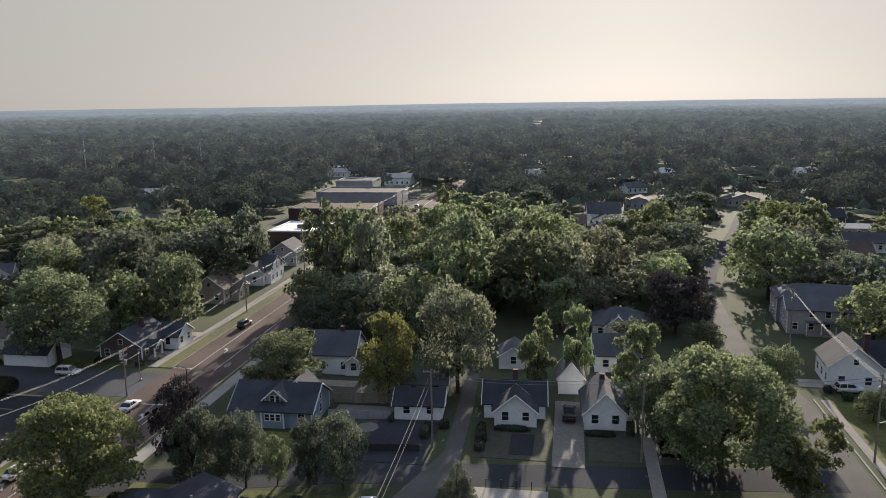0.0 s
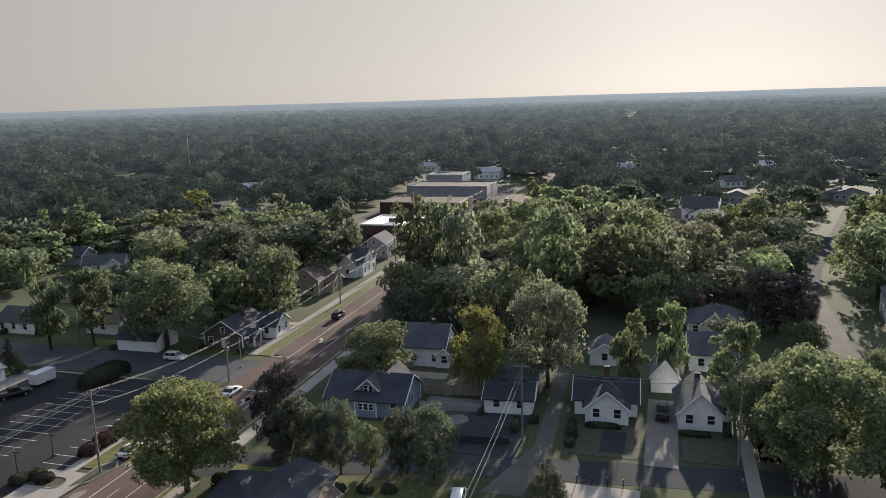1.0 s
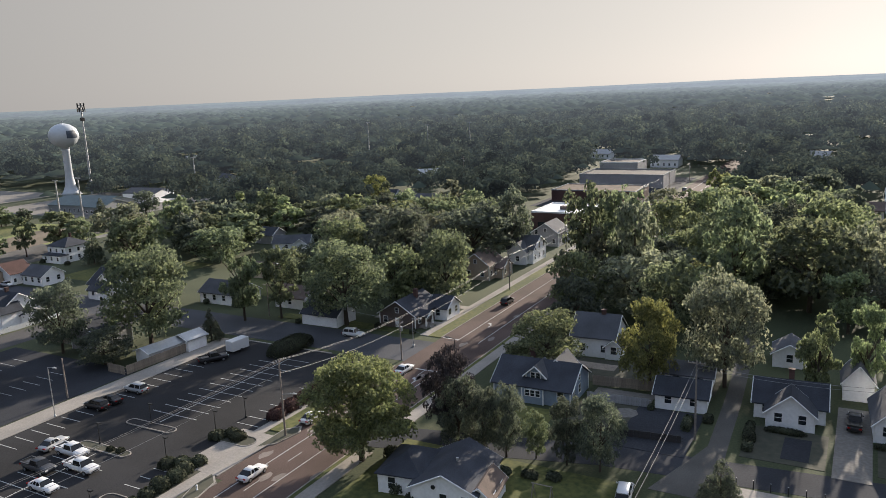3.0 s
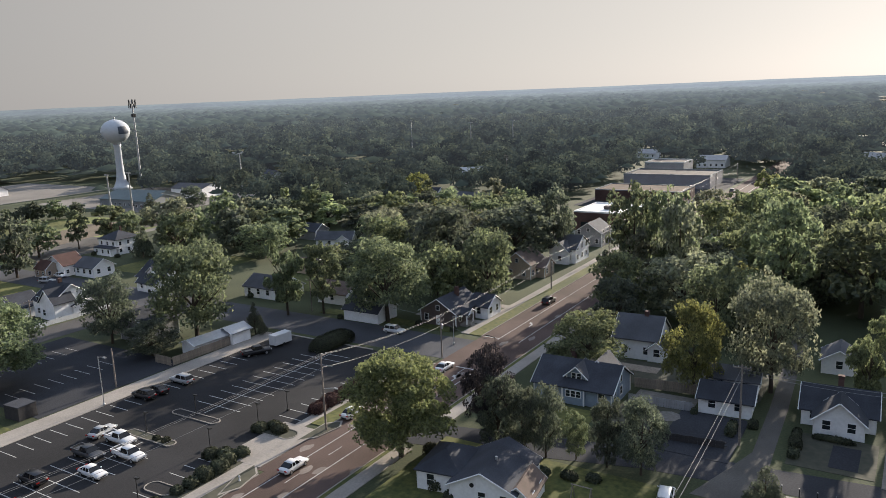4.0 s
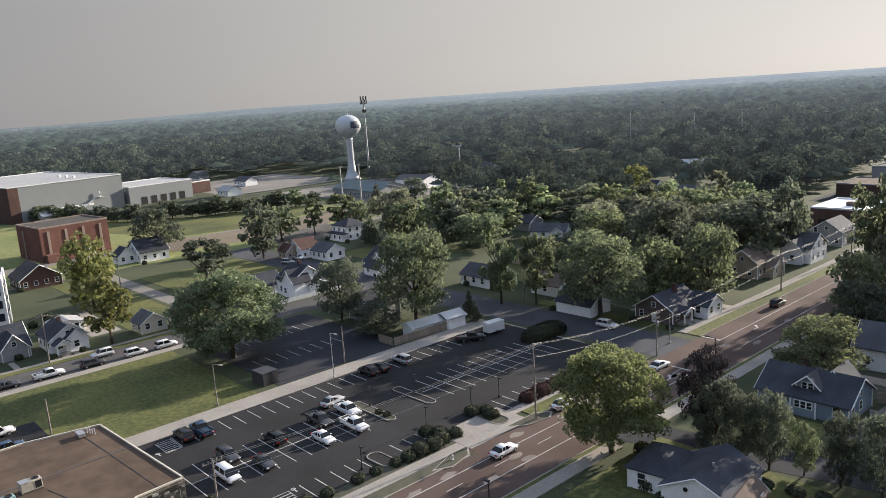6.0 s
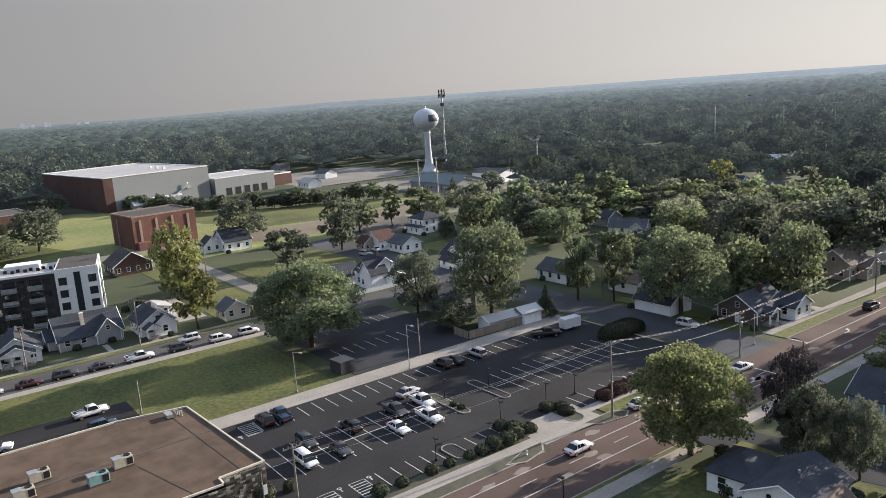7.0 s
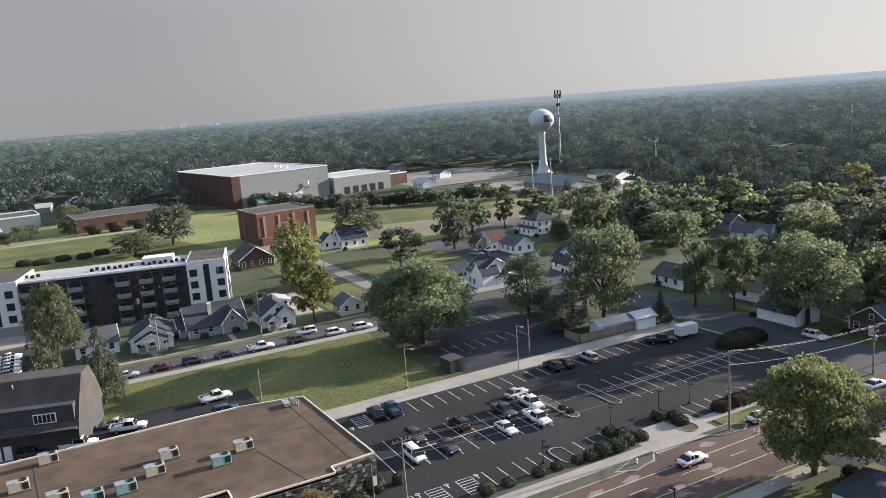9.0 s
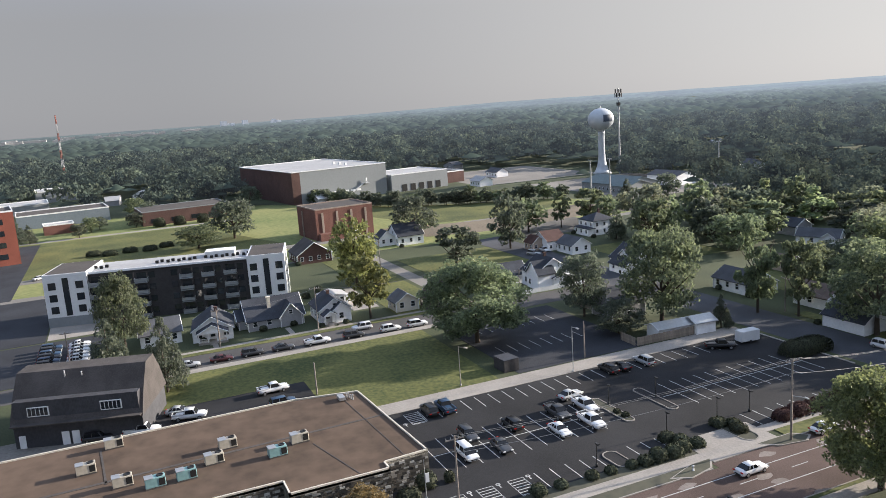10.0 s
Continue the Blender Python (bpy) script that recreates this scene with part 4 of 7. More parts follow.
def gable_porch(t, x, y, rz, w, d, h, rise, roof, siding, posts=4):
    """An open front porch: floor, steps, posts, railing and a small gable over it, standing out towards local -Y."""
    at = pose(x, y, 0, rz=rz)

    def put(name, bm, m):
        part(name, bm, m, t).matrix_basis = at

    bm = bm_new()
    box(bm, -w / 2, w / 2, -d, 0.05, -0.2, 0.5)
    put("porch_floor", bm, CONCRETE)
    for k in range(3):
        bm = bm_new()
        box(bm, -0.7, 0.7, -d - 0.3 * (k + 1), -d - 0.3 * k, -0.1, 0.38 - 0.13 * k)
        put("porch_step", bm, CONCRETE)
    for k in range(posts):
        px = -w / 2 + 0.15 + (w - 0.3) * k / (posts - 1)
        bm = bm_new()
        box(bm, px - 0.12, px + 0.12, -d + 0.03, -d + 0.27, 0.5, h)
        put("porch_post", bm, TRIM)
    for sx in (-1, 1):
        bm = bm_new()
        x0, x1 = sorted((sx * 0.8, sx * (w / 2 - 0.1)))
        box(bm, x0, x1, -d + 0.1, -d + 0.18, 1.3, 1.4)
        for q in np.arange(x0 + 0.1, x1, 0.22):
            box(bm, q - 0.025, q + 0.025, -d + 0.12, -d + 0.16, 0.5, 1.3)
        put("porch_railing", bm, TRIM)
    bm = bm_new()
    outline = [(-w / 2, h), (w / 2, h), (w / 2, h + 0.3), (0, h + 0.3 + rise), (-w / 2, h + 0.3)]
    ends = [[bm.verts.new((p, e, q)) for p, q in outline] for e in (-d, 0.3)]
    for e in ends:
        bm.faces.new(e)
    for i in range(5):
        bm.faces.new((ends[0][i], ends[0][(i + 1) % 5], ends[1][(i + 1) % 5], ends[1][i]))
    put("porch_gable", bm, siding)
    bm = bm_new()
    gable_roof(bm, w, d + 0.6, h + 0.32, rise, "y", 0.35, 0.14)
    bmesh.ops.translate(bm, verts=bm.verts, vec=(0, -d / 2 + 0.2, 0))
    put("porch_roof", bm, roof)
    for sgn in (-1, 1):
        bm = bm_new()
        tube(bm, (sgn * (w / 2 + 0.37), -d - 0.47, h + 0.3 - rise * 0.7 / w), (0, -d - 0.47, h + 0.42 + rise), 0.1, n=4)
        put("barge_board", bm, TRIM)


bung = house("blue-grey clapboard bungalow with dark shingle roof and white-trimmed dormer", -46.3, 112.2, 1,
             [(0, 0, 13.2, 9.4, 2.9, 2.9, "x", dict(faces="SE", gable_win=True)), (0.3, -1.5, 3.3, 3.8, 4.35, 1.5, "y", dict(faces="", win=False, roof=SHINGLE_GREY)), (2.6, 2.8, 5, 5, 3.4, 2.7, "y", dict(faces="", roof=SHINGLE_GREY, win=False))],
             BLUEGREY, SHINGLE, (-2.8, 3.4, 3.6, 6.2))
bm = bm_new()
box(bm, -1.5, 2.1, -5.05, -4.6, -0.1, 2.75)
part("bay", bm, BLUEGREY, bung)
for x0, x1, z0, z1 in ((-1.62, -1.42, 0, 2.8), (2.02, 2.22, 0, 2.8), (-1.6, 2.2, 2.6, 2.8)):
    bm = bm_new()
    box(bm, x0, x1, -5.12, -4.9, z0, z1)
    part("bay_trim", bm, TRIM, bung)
for k in range(3):
    window(bung, "S", -0.55 + 0.9 * k, 1.35, 0.7, 1.0, 0, 5.07)
for k in range(2):
    window(bung, "S", -0.15 + 0.9 * k, 3.8, 0.66, 0.95, 0, 3.42)
nh = house("pale blue-white clapboard house with worn dark roof and front gable", -46.0, 77.4, 8,
           [(-5.4, 0.8, 6.5, 8.5, 3.0, 2.3, "x", dict(hip=True, faces="SW", win=False)), (2.0, 0, 9.4, 11, 3.0, 2.3, "y", dict(faces="SE", win=True)), (6.9, -1.6, 3.4, 6.4, 2.3, 1.5, "y", dict(faces="E", roof=SHINGLE_BROWN))], WHITE, SHINGLE, size=0.9)
window(nh, "S", -6.6, 0.9, 1.1, 1.7, 0, 3.45)
bm = bm_new()
tube(bm, (0.6, -5.52, 3.3), (0.6, -5.62, 3.3), 0.32, n=14)
part("round_vent", bm, BLACK, nh)
bm = bm_new()
tube(bm, (2.6, -1, 4.9), (2.6, -1, 5.7), 0.2, n=8)
part("roof_vent", bm, STEEL, nh)
house("white clapboard garage with dark shingle roof", -24.0, 117, 4, [(0, 0, 7.6, 7.2, 2.5, 1.5, "x", dict(faces="S"))], WHITE, SHINGLE, name="garage")
house("weathered white shed with flat pitched roof behind the garage", -24.6, 125, 4, [(0, 0, 7.5, 6, 2.8, 1.2, "x", dict(faces="S"))], WHITE, SHINGLE_GREY, name="shed")
house("small white bungalow with front gable and dark roof", -8.6, 117.5, 3, [(0, 2.2, 9.6, 7.5, 2.6, 2.4, "x", dict(faces="SE")), (0.2, -2.8, 6.4, 4, 2.6, 2.7, "y", dict(faces="S", storeys=1))], WHITE, SHINGLE, (0, 5, 4, 5.8))
house("small white cottage with pale shingled front gable", 5.4, 117, 3, [(0, 1, 6.2, 9.5, 2.8, 3.1, "y", dict(faces="SE")), (3.6, 2, 2.6, 4, 2.4, 1.2, "y", dict(faces="S"))], WHITE, SHINGLE_GREY, (0, 3, 5, 6.6))
house("white house with blue-grey shingle roof behind the bungalow", -44, 136.5, 3, [(0, 0, 8, 9, 4.0, 3.2, "x", dict(faces="SE")), (4, -3, 3, 4, 2.6, 1.2, "y", dict(faces="SE"))], WHITE, SHINGLE_GREY, (1, 0, 6, 8))
house("small white garage beside the alley", -10.6, 142, 3, [(0, 0, 5.4, 6, 2.6, 1.7, "y", dict(faces="S"))], WHITE, SHINGLE_GREY, name="garage")
house("narrow white gabled shed with steep roof", 0.2, 130.5, 3, [(0, 0, 4.2, 6, 3.2, 2.6, "y", dict(faces="", win=False))], WHITE, SHINGLE_GREY, name="shed")
house("cream house with brown hipped roof and front gable", 10.8, 165, 2, [(0, 0, 12, 9, 3.0, 2.9, "x", dict(hip=True, faces="S")), (-1, -4.4, 5.5, 2.5, 3.0, 2.2, "y", dict(faces="S"))], CREAM, SHINGLE_GREY, (-3, 1, 5, 7.2))
house("white house half hidden by trees", 8.6, 143.5, 2, [(0, 0, 8, 8, 3.4, 2.8, "x", dict(faces="S"))], WHITE, SHINGLE_GREY)
house("long two-storey grey house with upper balcony", 54.5, 172.5, -6, [(0, 0, 16, 9, 5.4, 1.9, "x", dict(faces="SW", storeys=2)), (1, 9, 20, 9, 5.6, 2.6, "x", dict(hip=True, faces="W"))], GREY_SIDING, SHINGLE_GREY, None, (0, -5.3, 9, 1.6, 2.9))
house("white gabled house with dark roof beside the street", 49, 140, -4, [(0, 0, 8.5, 9, 4.2, 3.4, "y", dict(faces="SW", gable_win=True)), (4.2, 3, 10, 7, 3.6, 3.2, "x", dict(faces="S"))], WHITE, SHINGLE, (2, -2, 6, 9.4))
house("low white ranch house beside the eastern street", 84, 222, -4, [(0, 0, 14, 8, 3.0, 2.2, "x", dict(faces="SW")), (-4, -4, 5, 4, 3, 1.8, "y", dict(faces="S"))], WHITE, SHINGLE_GREY)
house("pale grey house with white-edged flat roof", 104, 297, -4, [(0, 0, 13, 9, 3.2, 1.0, "x", dict(faces="SW"))], GREY_SIDING, ROOF_WHITE)
house("white house with long grey roof behind street trees", 96, 268, -4, [(0, 0, 15, 9, 3.4, 2.4, "x", dict(faces="SW"))], WHITE, SHINGLE_GREY)
house("white gabled cottage among dark trees", 22, 298, 6, [(0, 0, 8, 9, 3.6, 3.0, "y", dict(faces="S", gable_win=True))], WHITE, SHINGLE_GREY)
house("small pale house with brown roof among dark trees", 1, 306, 0, [(0, 0, 9, 8, 3.0, 2.4, "x", dict(faces="S"))], CREAM, SHINGLE_BROWN)
house("low tan house with broad brown roof", 80, 247, 0, [(0, 0, 19, 10, 3.4, 3.0, "x", dict(faces="SW"))], TAN_SIDING, SHINGLE_BROWN)
house("white mobile home with flat roof", 101, 296, 0, [(0, 0, 12, 5, 2.8, 0.7, "x", dict(faces="SW"))], WHITE, SHINGLE_GREY)
house("brown house with shed dormer", 100.5, 322, 0, [(0, 0, 10, 9, 3.6, 2.6, "x", dict(faces="SW"))], BROWN_SIDING, SHINGLE)
house("large white gabled house with dormer among trees", 12.7, 318, 3, [(0, 0, 13, 10, 5.2, 3.8, "x", dict(faces="S", storeys=2)), (0, -6, 9, 4, 3, 2, "y", dict(faces="S"))], WHITE, SHINGLE_GREY)
house("white low house with grey roof", 14, 284, 3, [(0, 0, 12, 8, 3, 2.2, "x", dict(faces="S")), (-5, -3, 5, 5, 3, 2, "y", dict(faces="S"))], WHITE, SHINGLE_GREY)
house("small white garage among trees", 1.6, 199, 3, [(0, 0, 6, 6, 2.6, 1.4, "x", dict(faces="S"))], WHITE, SHINGLE_GREY, name="garage")
# west of the main road
bw = house("low grey-brown house with white door and front gable", -88.5, 139.5, 0, [(0, 0, 9, 11, 3.2, 2.8, "y", dict(faces="SE", gable_win=True, door="S")), (5.4, 6, 4.5, 6, 2.9, 2.0, "x", dict(faces="SE", wall=WHITE))], BROWN_SIDING, SHINGLE, (1, 1, 5, 7.2))
gable_porch(bw, 4.5, -2.2, 90, 3.2, 1.8, 2.5, 0.9, SHINGLE, WHITE, 2)
house("white double garage with dark pitched roof", -106, 132.5, 0, [(0, 0, 9.6, 7, 2.7, 2.4, "x", dict(faces="S", win=False))], WHITE, SHINGLE, name="garage")
house("long low white house with grey roof", -142, 138.5, 0, [(0, 0, 13, 8, 2.9, 2.3, "x", dict(faces="SE"))], WHITE, SHINGLE_GREY)
house("small white house with brown roof behind trees", -122, 142, 0, [(0, 0, 9, 8, 2.8, 2.0, "x", dict(faces="SE"))], WHITE, SHINGLE_BROWN)
house("white craftsman house with long roof dormer", -178, 133, -3, [(0, 0, 11, 10, 3.6, 3.6, "x", dict(faces="SE", gable_win=True)), (0.5, -2, 4, 4.5, 5, 1.4, "y", dict(faces="S")), (1, -5.8, 8, 2.2, 2.6, 0.8, "x", dict(faces="S"))], WHITE, SHINGLE, (3, 2, 6, 8.2))
house("tall white two-storey house with hipped roof", -236, 160, 0, [(0, 0, 11, 11, 6.0, 3.0, "x", dict(hip=True, faces="SE", storeys=2)), (0, -6.5, 11, 3, 3, 0.9, "x", dict(hip=True, faces="S"))], WHITE, SHINGLE, (0, 1, 8, 10.2), size=0.86)
house("white ranch house with grey roof", -170, 197.5, 25, [(0, 0, 14, 8, 3.1, 2.3, "x", dict(faces="SE")), (4, -4, 5, 4, 3, 1.8, "y", dict(faces="S"))], WHITE, SHINGLE_GREY, size=0.88)
house("low grey outbuilding with dark roof", -187, 205, 0, [(0, 0, 8, 7, 3.2, 2.2, "x", dict(faces="SE"))], GREY_SIDING, SHINGLE)
house("tan gabled house with brown roof beside the road", -91.5, 183, 0, [(0, 0, 8, 9, 4.2, 3.0, "y", dict(faces="SE", gable_win=True)), (4, 2, 5, 6, 3, 2, "x", dict(faces="SE"))], TAN_SIDING, SHINGLE_BROWN)
house("white gabled house with bluish roof beside the road", -88, 206, 0, [(0, 0, 8, 10, 4.4, 3.0, "x", dict(faces="SE", gable_win=True, storeys=2)), (0, -5, 5, 4, 4, 2.4, "y", dict(faces="SE"))], WHITE, SHINGLE_GREY)
house("grey gabled house with white trim", -90, 231, 0, [(0, 0, 9, 10, 4.4, 3.0, "y", dict(faces="SE", gable_win=True, storeys=2))], GREY_SIDING, SHINGLE_GREY)
house("white house behind roadside trees", -49, 232, 0, [(0, 0, 9, 10, 5, 3.4, "y", dict(faces="SW", storeys=2, gable_win=True))], WHITE, SHINGLE_GREY)
house("grey house with dark gable behind the car park", -143, 101, 0, [(0, 0, 8, 9, 4.0, 2.8, "y", dict(faces="SE", gable_win=True))], GREY_SIDING, SHINGLE)
# along the lawn street
bw = house("grey-white bungalow with dark roof and open front porch", -186.5, 15, -8, [(0, 0, 11, 9, 2.9, 2.9, "x", dict(faces="SEN", gable_win=True))], WHITE, SHINGLE, (-1, 1, 4.5, 6.5))
gable_porch(bw, 5.5, 0, 90, 6.6, 2.6, 2.5, 1.6, SHINGLE, WHITE)
bw = house("broad grey bungalow with sweeping dark roof and pale chimney", -188.5, 29.5, 0, [(0, 0, 11, 13.5, 2.6, 4.0, "y", dict(faces="SEN")), (3.4, 3.6, 5.4, 5.2, 2.7, 3.0, "x", dict(faces="E", gable_win=True)), (-1, -6.5, 7, 4.0, 2.4, 1.8, "y", dict(faces="SE"))], GREY_SIDING, SHINGLE)
bm = bm_new()
box(bm, 2.3, 3.1, -1.4, -0.6, 3.2, 7.2)
box(bm, 2.2, 3.2, -1.5, -0.5, 7.2, 7.4)
part("chimney", bm, CREAM, bw, "pale rendered chimney")
bw = house("small white house with stepped front gables and dark roof", -182.5, 43.2, 0, [(-1.2, 0, 9.5, 7.6, 3.4, 2.5, "x", dict(faces="SEN", gable_win=True)), (2.6, 1.2, 4.6, 4.8, 3.0, 1.9, "x", dict(faces="SE"))], WHITE, SHINGLE, (-2, 0, 5, 6.8))
gable_porch(bw, 4.8, -2.0, 90, 3.0, 1.8, 2.4, 0.9, SHINGLE, WHITE, 2)
house("low white garage with flat pale roof", -196.5, 47.5, 0, [(0, 0, 6.5, 6.5, 2.6, 0.8, "x", dict(faces="E", trim=False))], WHITE, ROOF_WHITE, name="garage")
house("white house with low hipped wing", -190, 3, 0, [(0, 0, 10, 9, 2.9, 2.4, "y", dict(faces="SE"))], WHITE, SHINGLE_GREY)
house("small cream garage with grey roof", -180, 61.5, 0, [(0, 0, 6, 6, 2.6, 2.0, "x", dict(faces="SE"))], CREAM, SHINGLE_GREY, name="garage")
house("brown steep-gabled house with white-framed front window", -176, 70, 0, [(0, 0, 9, 9, 3.4, 4.6, "x", dict(faces="SE", gable_win=True)), (3.6, -2, 3, 4.5, 3, 2.6, "x", dict(faces="E"))], BROWN_SIDING, SHINGLE_BROWN, (-2, 1, 6, 9), size=0.86)
house("white garage with dark hipped roof", -189, 97.5, 0, [(0, 0, 9, 7, 2.8, 2.6, "y", dict(faces="SE", win=False))], WHITE, SHINGLE, name="garage")
house("white farmhouse with steep cross gables and porch", -179.5, 103.5, 0, [(0, 0, 8, 10, 4.4, 3.4, "x", dict(faces="SE", storeys=2, gable_win=True)), (2.5, -3, 6, 5, 4.4, 3.0, "y", dict(faces="SE")), (4.4, 2, 3, 6, 2.8, 1.0, "x", dict(faces="E"))], WHITE, SHINGLE, (0, 0, 6, 8.8))
house("white house with red-brown roof", -223, 131.5, 0, [(0, 0, 12, 9, 4.2, 3.4, "y", dict(faces="SE", gable_win=True)), (-2, -6, 7, 6, 3.4, 2.6, "x", dict(faces="SE", wall=TAN_SIDING))], WHITE, SHINGLE_RED, size=0.8)
house("pale grey house with low roof beside the red-roofed one", -212, 134, 0, [(0, 0, 9, 7, 3.0, 2.2, "x", dict(faces="SE"))], WHITE, SHINGLE_GREY)
house("brown brick house with wide low gable", -263, 58, 0, [(0, 0, 13, 12, 3.2, 4.0, "x", dict(faces="SE"))], BRICK_DARK, DARK_ROOF)
house("pale house with dark blue-grey roof", -271, 97, 0, [(0, 0, 12, 10, 3.6, 3.8, "y", dict(faces="SE", gable_win=True)), (-1, -8, 6, 6, 3, 2.6, "x", dict(faces="SE"))], WHITE, SHINGLE)
house("white low house beyond the trees", -172, 294, 0, [(0, 0, 18, 9, 3.2, 2.4, "x", dict(faces="SE")), (-12, 2, 9, 8, 3.2, 3, "y", dict(faces="SE"))], WHITE, SHINGLE_GREY)
house("white gabled house with dark roof beyond the trees", -198, 300, 0, [(0, 0, 12, 9, 3.2, 3, "x", dict(faces="SE"))], WHITE, SHINGLE)
house("small brown shed beside hedges", -152, 163, 0, [(0, 0, 8, 6, 2.6, 1.4, "x", dict(faces="SE"))], TAN_SIDING, SHINGLE_BROWN, name="shed")
# the long pale shed beside the walk
house("long weathered white shed with low metal roof", -124.0, 100.5, -4, [(0, 0, 4.2, 9, 2.3, 0.8, "y", dict(faces="", win=False)), (1.0, 6.2, 4.4, 4.6, 2.6, 0.9, "y", dict(faces="", win=False))], WHITE, STEEL, name="shed")
# pale roofs that show among the woods
for k, (x, y) in enumerate(((-25, 506), (31, 366), (145, 517), (179, 1285), (33, 429), (-1, 593), (-162, 521), (79, 379), (61, 518), (-467, 580), (-350, 352), (-475, 552), (-424, 206), (-556, 247), (-228, 391), (-508, 471), (-1452, -115), (-426, 106), (-527, 206), (-281, 330), (-576, 16), (-553, -3), (-466, 239), (404, 1565), (-233, 1078))):
    house("small %s house among distant trees" % ("white", "pale grey")[k % 2], x, y, 12 * (k % 5) - 20, [(0, 0, 12 + k % 4, 9, 3.4, 2.4, ("x", "y")[k % 2], dict(faces="S", trim=False))], (WHITE, GREY_SIDING)[k % 2], (ROOF_WHITE, SHINGLE_GREY, STEEL)[k % 3])

# ---- large buildings ----
def slab_building(name, label, category, x, y, rz, w, d, h, wall, roof, parapet=0.6, kerb=TRIM):
    """Flat-roofed building about its centre: walls, roof deck and a coping round the edge."""
    t = thing(name, label, category, pose(x, y, 0, rz=rz))
    a, b = w / 2, d / 2
    bm = bm_new()
    box(bm, -a, a, -b, b, -0.3, h)
    part("wall", bm, wall, t)
    bm = bm_new()
    box(bm, -a + 0.3, a - 0.3, -b + 0.3, b - 0.3, h, h + 0.05)
    part("roof", bm, roof, t)
    bm = bm_new()
    for x0, x1, y0, y1 in ((-a - 0.05, a + 0.05, -b - 0.05, -b + 0.3), (-a - 0.05, a + 0.05, b - 0.3, b + 0.05), (-a - 0.05, -a + 0.3, -b + 0.3, b - 0.3), (a - 0.3, a + 0.05, -b + 0.3, b - 0.3)):
        box(bm, x0, x1, y0, y1, h - 0.02, h + parapet)
    part("coping", bm, kerb, t)
    FOOT.append((x, y, max(a, b) + 4))
    return t


def panel(t, name, x0, x1, y0, y1, z0, z1, m, label=""):
    bm = bm_new()
    box(bm, x0, x1, y0, y1, z0, z1)
    return part(name, bm, m, t, label)


# flat-roofed building with the brown roof
ROOF_Z = 4.5
plan = [(-120.6, -75), (-93, -75), (-93, 12.1), (-89.2, 12.1), (-89.2, 25.4), (-91.2, 25.4), (-91.6, 31.7), (-118.4, 30.2), (-120.6, 20)]
fb = thing("commercial_building", "low stone-walled building with wide brown flat roof", "building")
bm = bm_new()
prism(bm, plan, -0.3, ROOF_Z - 0.02)
part("wall", bm, STONE, fb)
srnd = random.Random(8)
bm = bm_new()
for sx, y0, y1 in ((-93, -20, 12.1), (-89.2, 12.1, 25.4), (-91.2, 25.4, 31.7)):
    z = 0.0
    while z < ROOF_Z - 0.35:
        hgt = srnd.uniform(0.22, 0.42)
        y = y0
        while y < y1 - 0.2:
            run = min(srnd.uniform(0.25, 0.85), y1 - y)
            xx = sx - (y - 25.4) * 0.063 if sx == -91.2 else sx
            box(bm, xx - 0.05, xx + srnd.uniform(0.03, 0.12), y + 0.02, y + run - 0.02, z + 0.02, z + hgt - 0.02)
            y += run
        z += hgt
tagged(part("stone_facing", bm, FACING, fb), "rough mixed light and dark rubble stones", kind="stuff")
bm = bm_new()
prism(bm, plan, ROOF_Z - 0.02, ROOF_Z + 0.06)
part("roof", bm, ROOF_BROWN, fb)
for (x0, y0), (x1, y1) in zip(plan, plan[1:] + plan[:1]):
    bm = bm_new()
    dx, dy = x1 - x0, y1 - y0
    ln = math.hypot(dx, dy)
    nx, ny = -dy / ln * 0.22, dx / ln * 0.22
    prism(bm, [(x0, y0), (x1, y1), (x1 + nx, y1 + ny), (x0 + nx, y0 + ny)], ROOF_Z - 0.25, ROOF_Z + 0.3)
    part("coping", bm, CREAM, fb)
for pts in ([(-107.0, 30.6), (-106.5, 30.6), (-103.6, -70), (-104.3, -70)], [(-118, 26.9), (-92, 28.4), (-92, 28.5), (-118, 27.05)], [(-102.4, 18.4), (-90, 21.5), (-90, 21.65), (-102.4, 18.55)], [(-117, -9.6), (-105, -8.9), (-105, -8.6), (-117, -9.3)], [(-117, -38), (-94, -37), (-94, -36.8), (-117, -37.8)]):
    bm = bm_new()
    prism(bm, pts[::-1] if pts[0][0] < pts[1][0] and pts[1][1] > pts[2][1] + 1 else pts, ROOF_Z + 0.06, ROOF_Z + 0.1)
    part("roof_seam", bm, ROOF_DARK, fb)
FOOT.append((-105, 0, 30))


def ac_unit(x, y, rz, paint, label):
    t = thing("rooftop_unit", label, "air conditioner", pose(x, y, ROOF_Z + 0.06, rz=rz) @ Matrix.Scale(1.15, 4), "rooftop units")
    bm = bm_new()
    box(bm, -1.15, 1.15, -0.6, 0.6, 0.0, 0.14)
    part("curb", bm, ROOF_DARK, t)
    bm = bm_new()
    v = box(bm, -1.1, 1.1, -0.55, 0.55, 0.14, 1.25)
    bmesh.ops.bevel(bm, geom=list(bm.edges), offset=0.04, segments=1, affect="EDGES")
    part("cabinet", bm, paint, t)
    bm = bm_new()
    box(bm, 0.35, 1.0, -0.575, -0.545, 0.3, 1.1)
    part("grille", bm, BLACK, t)
    bm = bm_new()
    lathe(bm, [(0.38, 1.25), (0.4, 1.34), (0.3, 1.34), (0.28, 1.28)], 14, (0.55, 0))
    part("fan_ring", bm, BLACK, t)
    bm = bm_new()
    box(bm, -1.13, -0.2, -0.57, 0.57, 1.26, 1.31)
    part("lid", bm, STEEL, t)


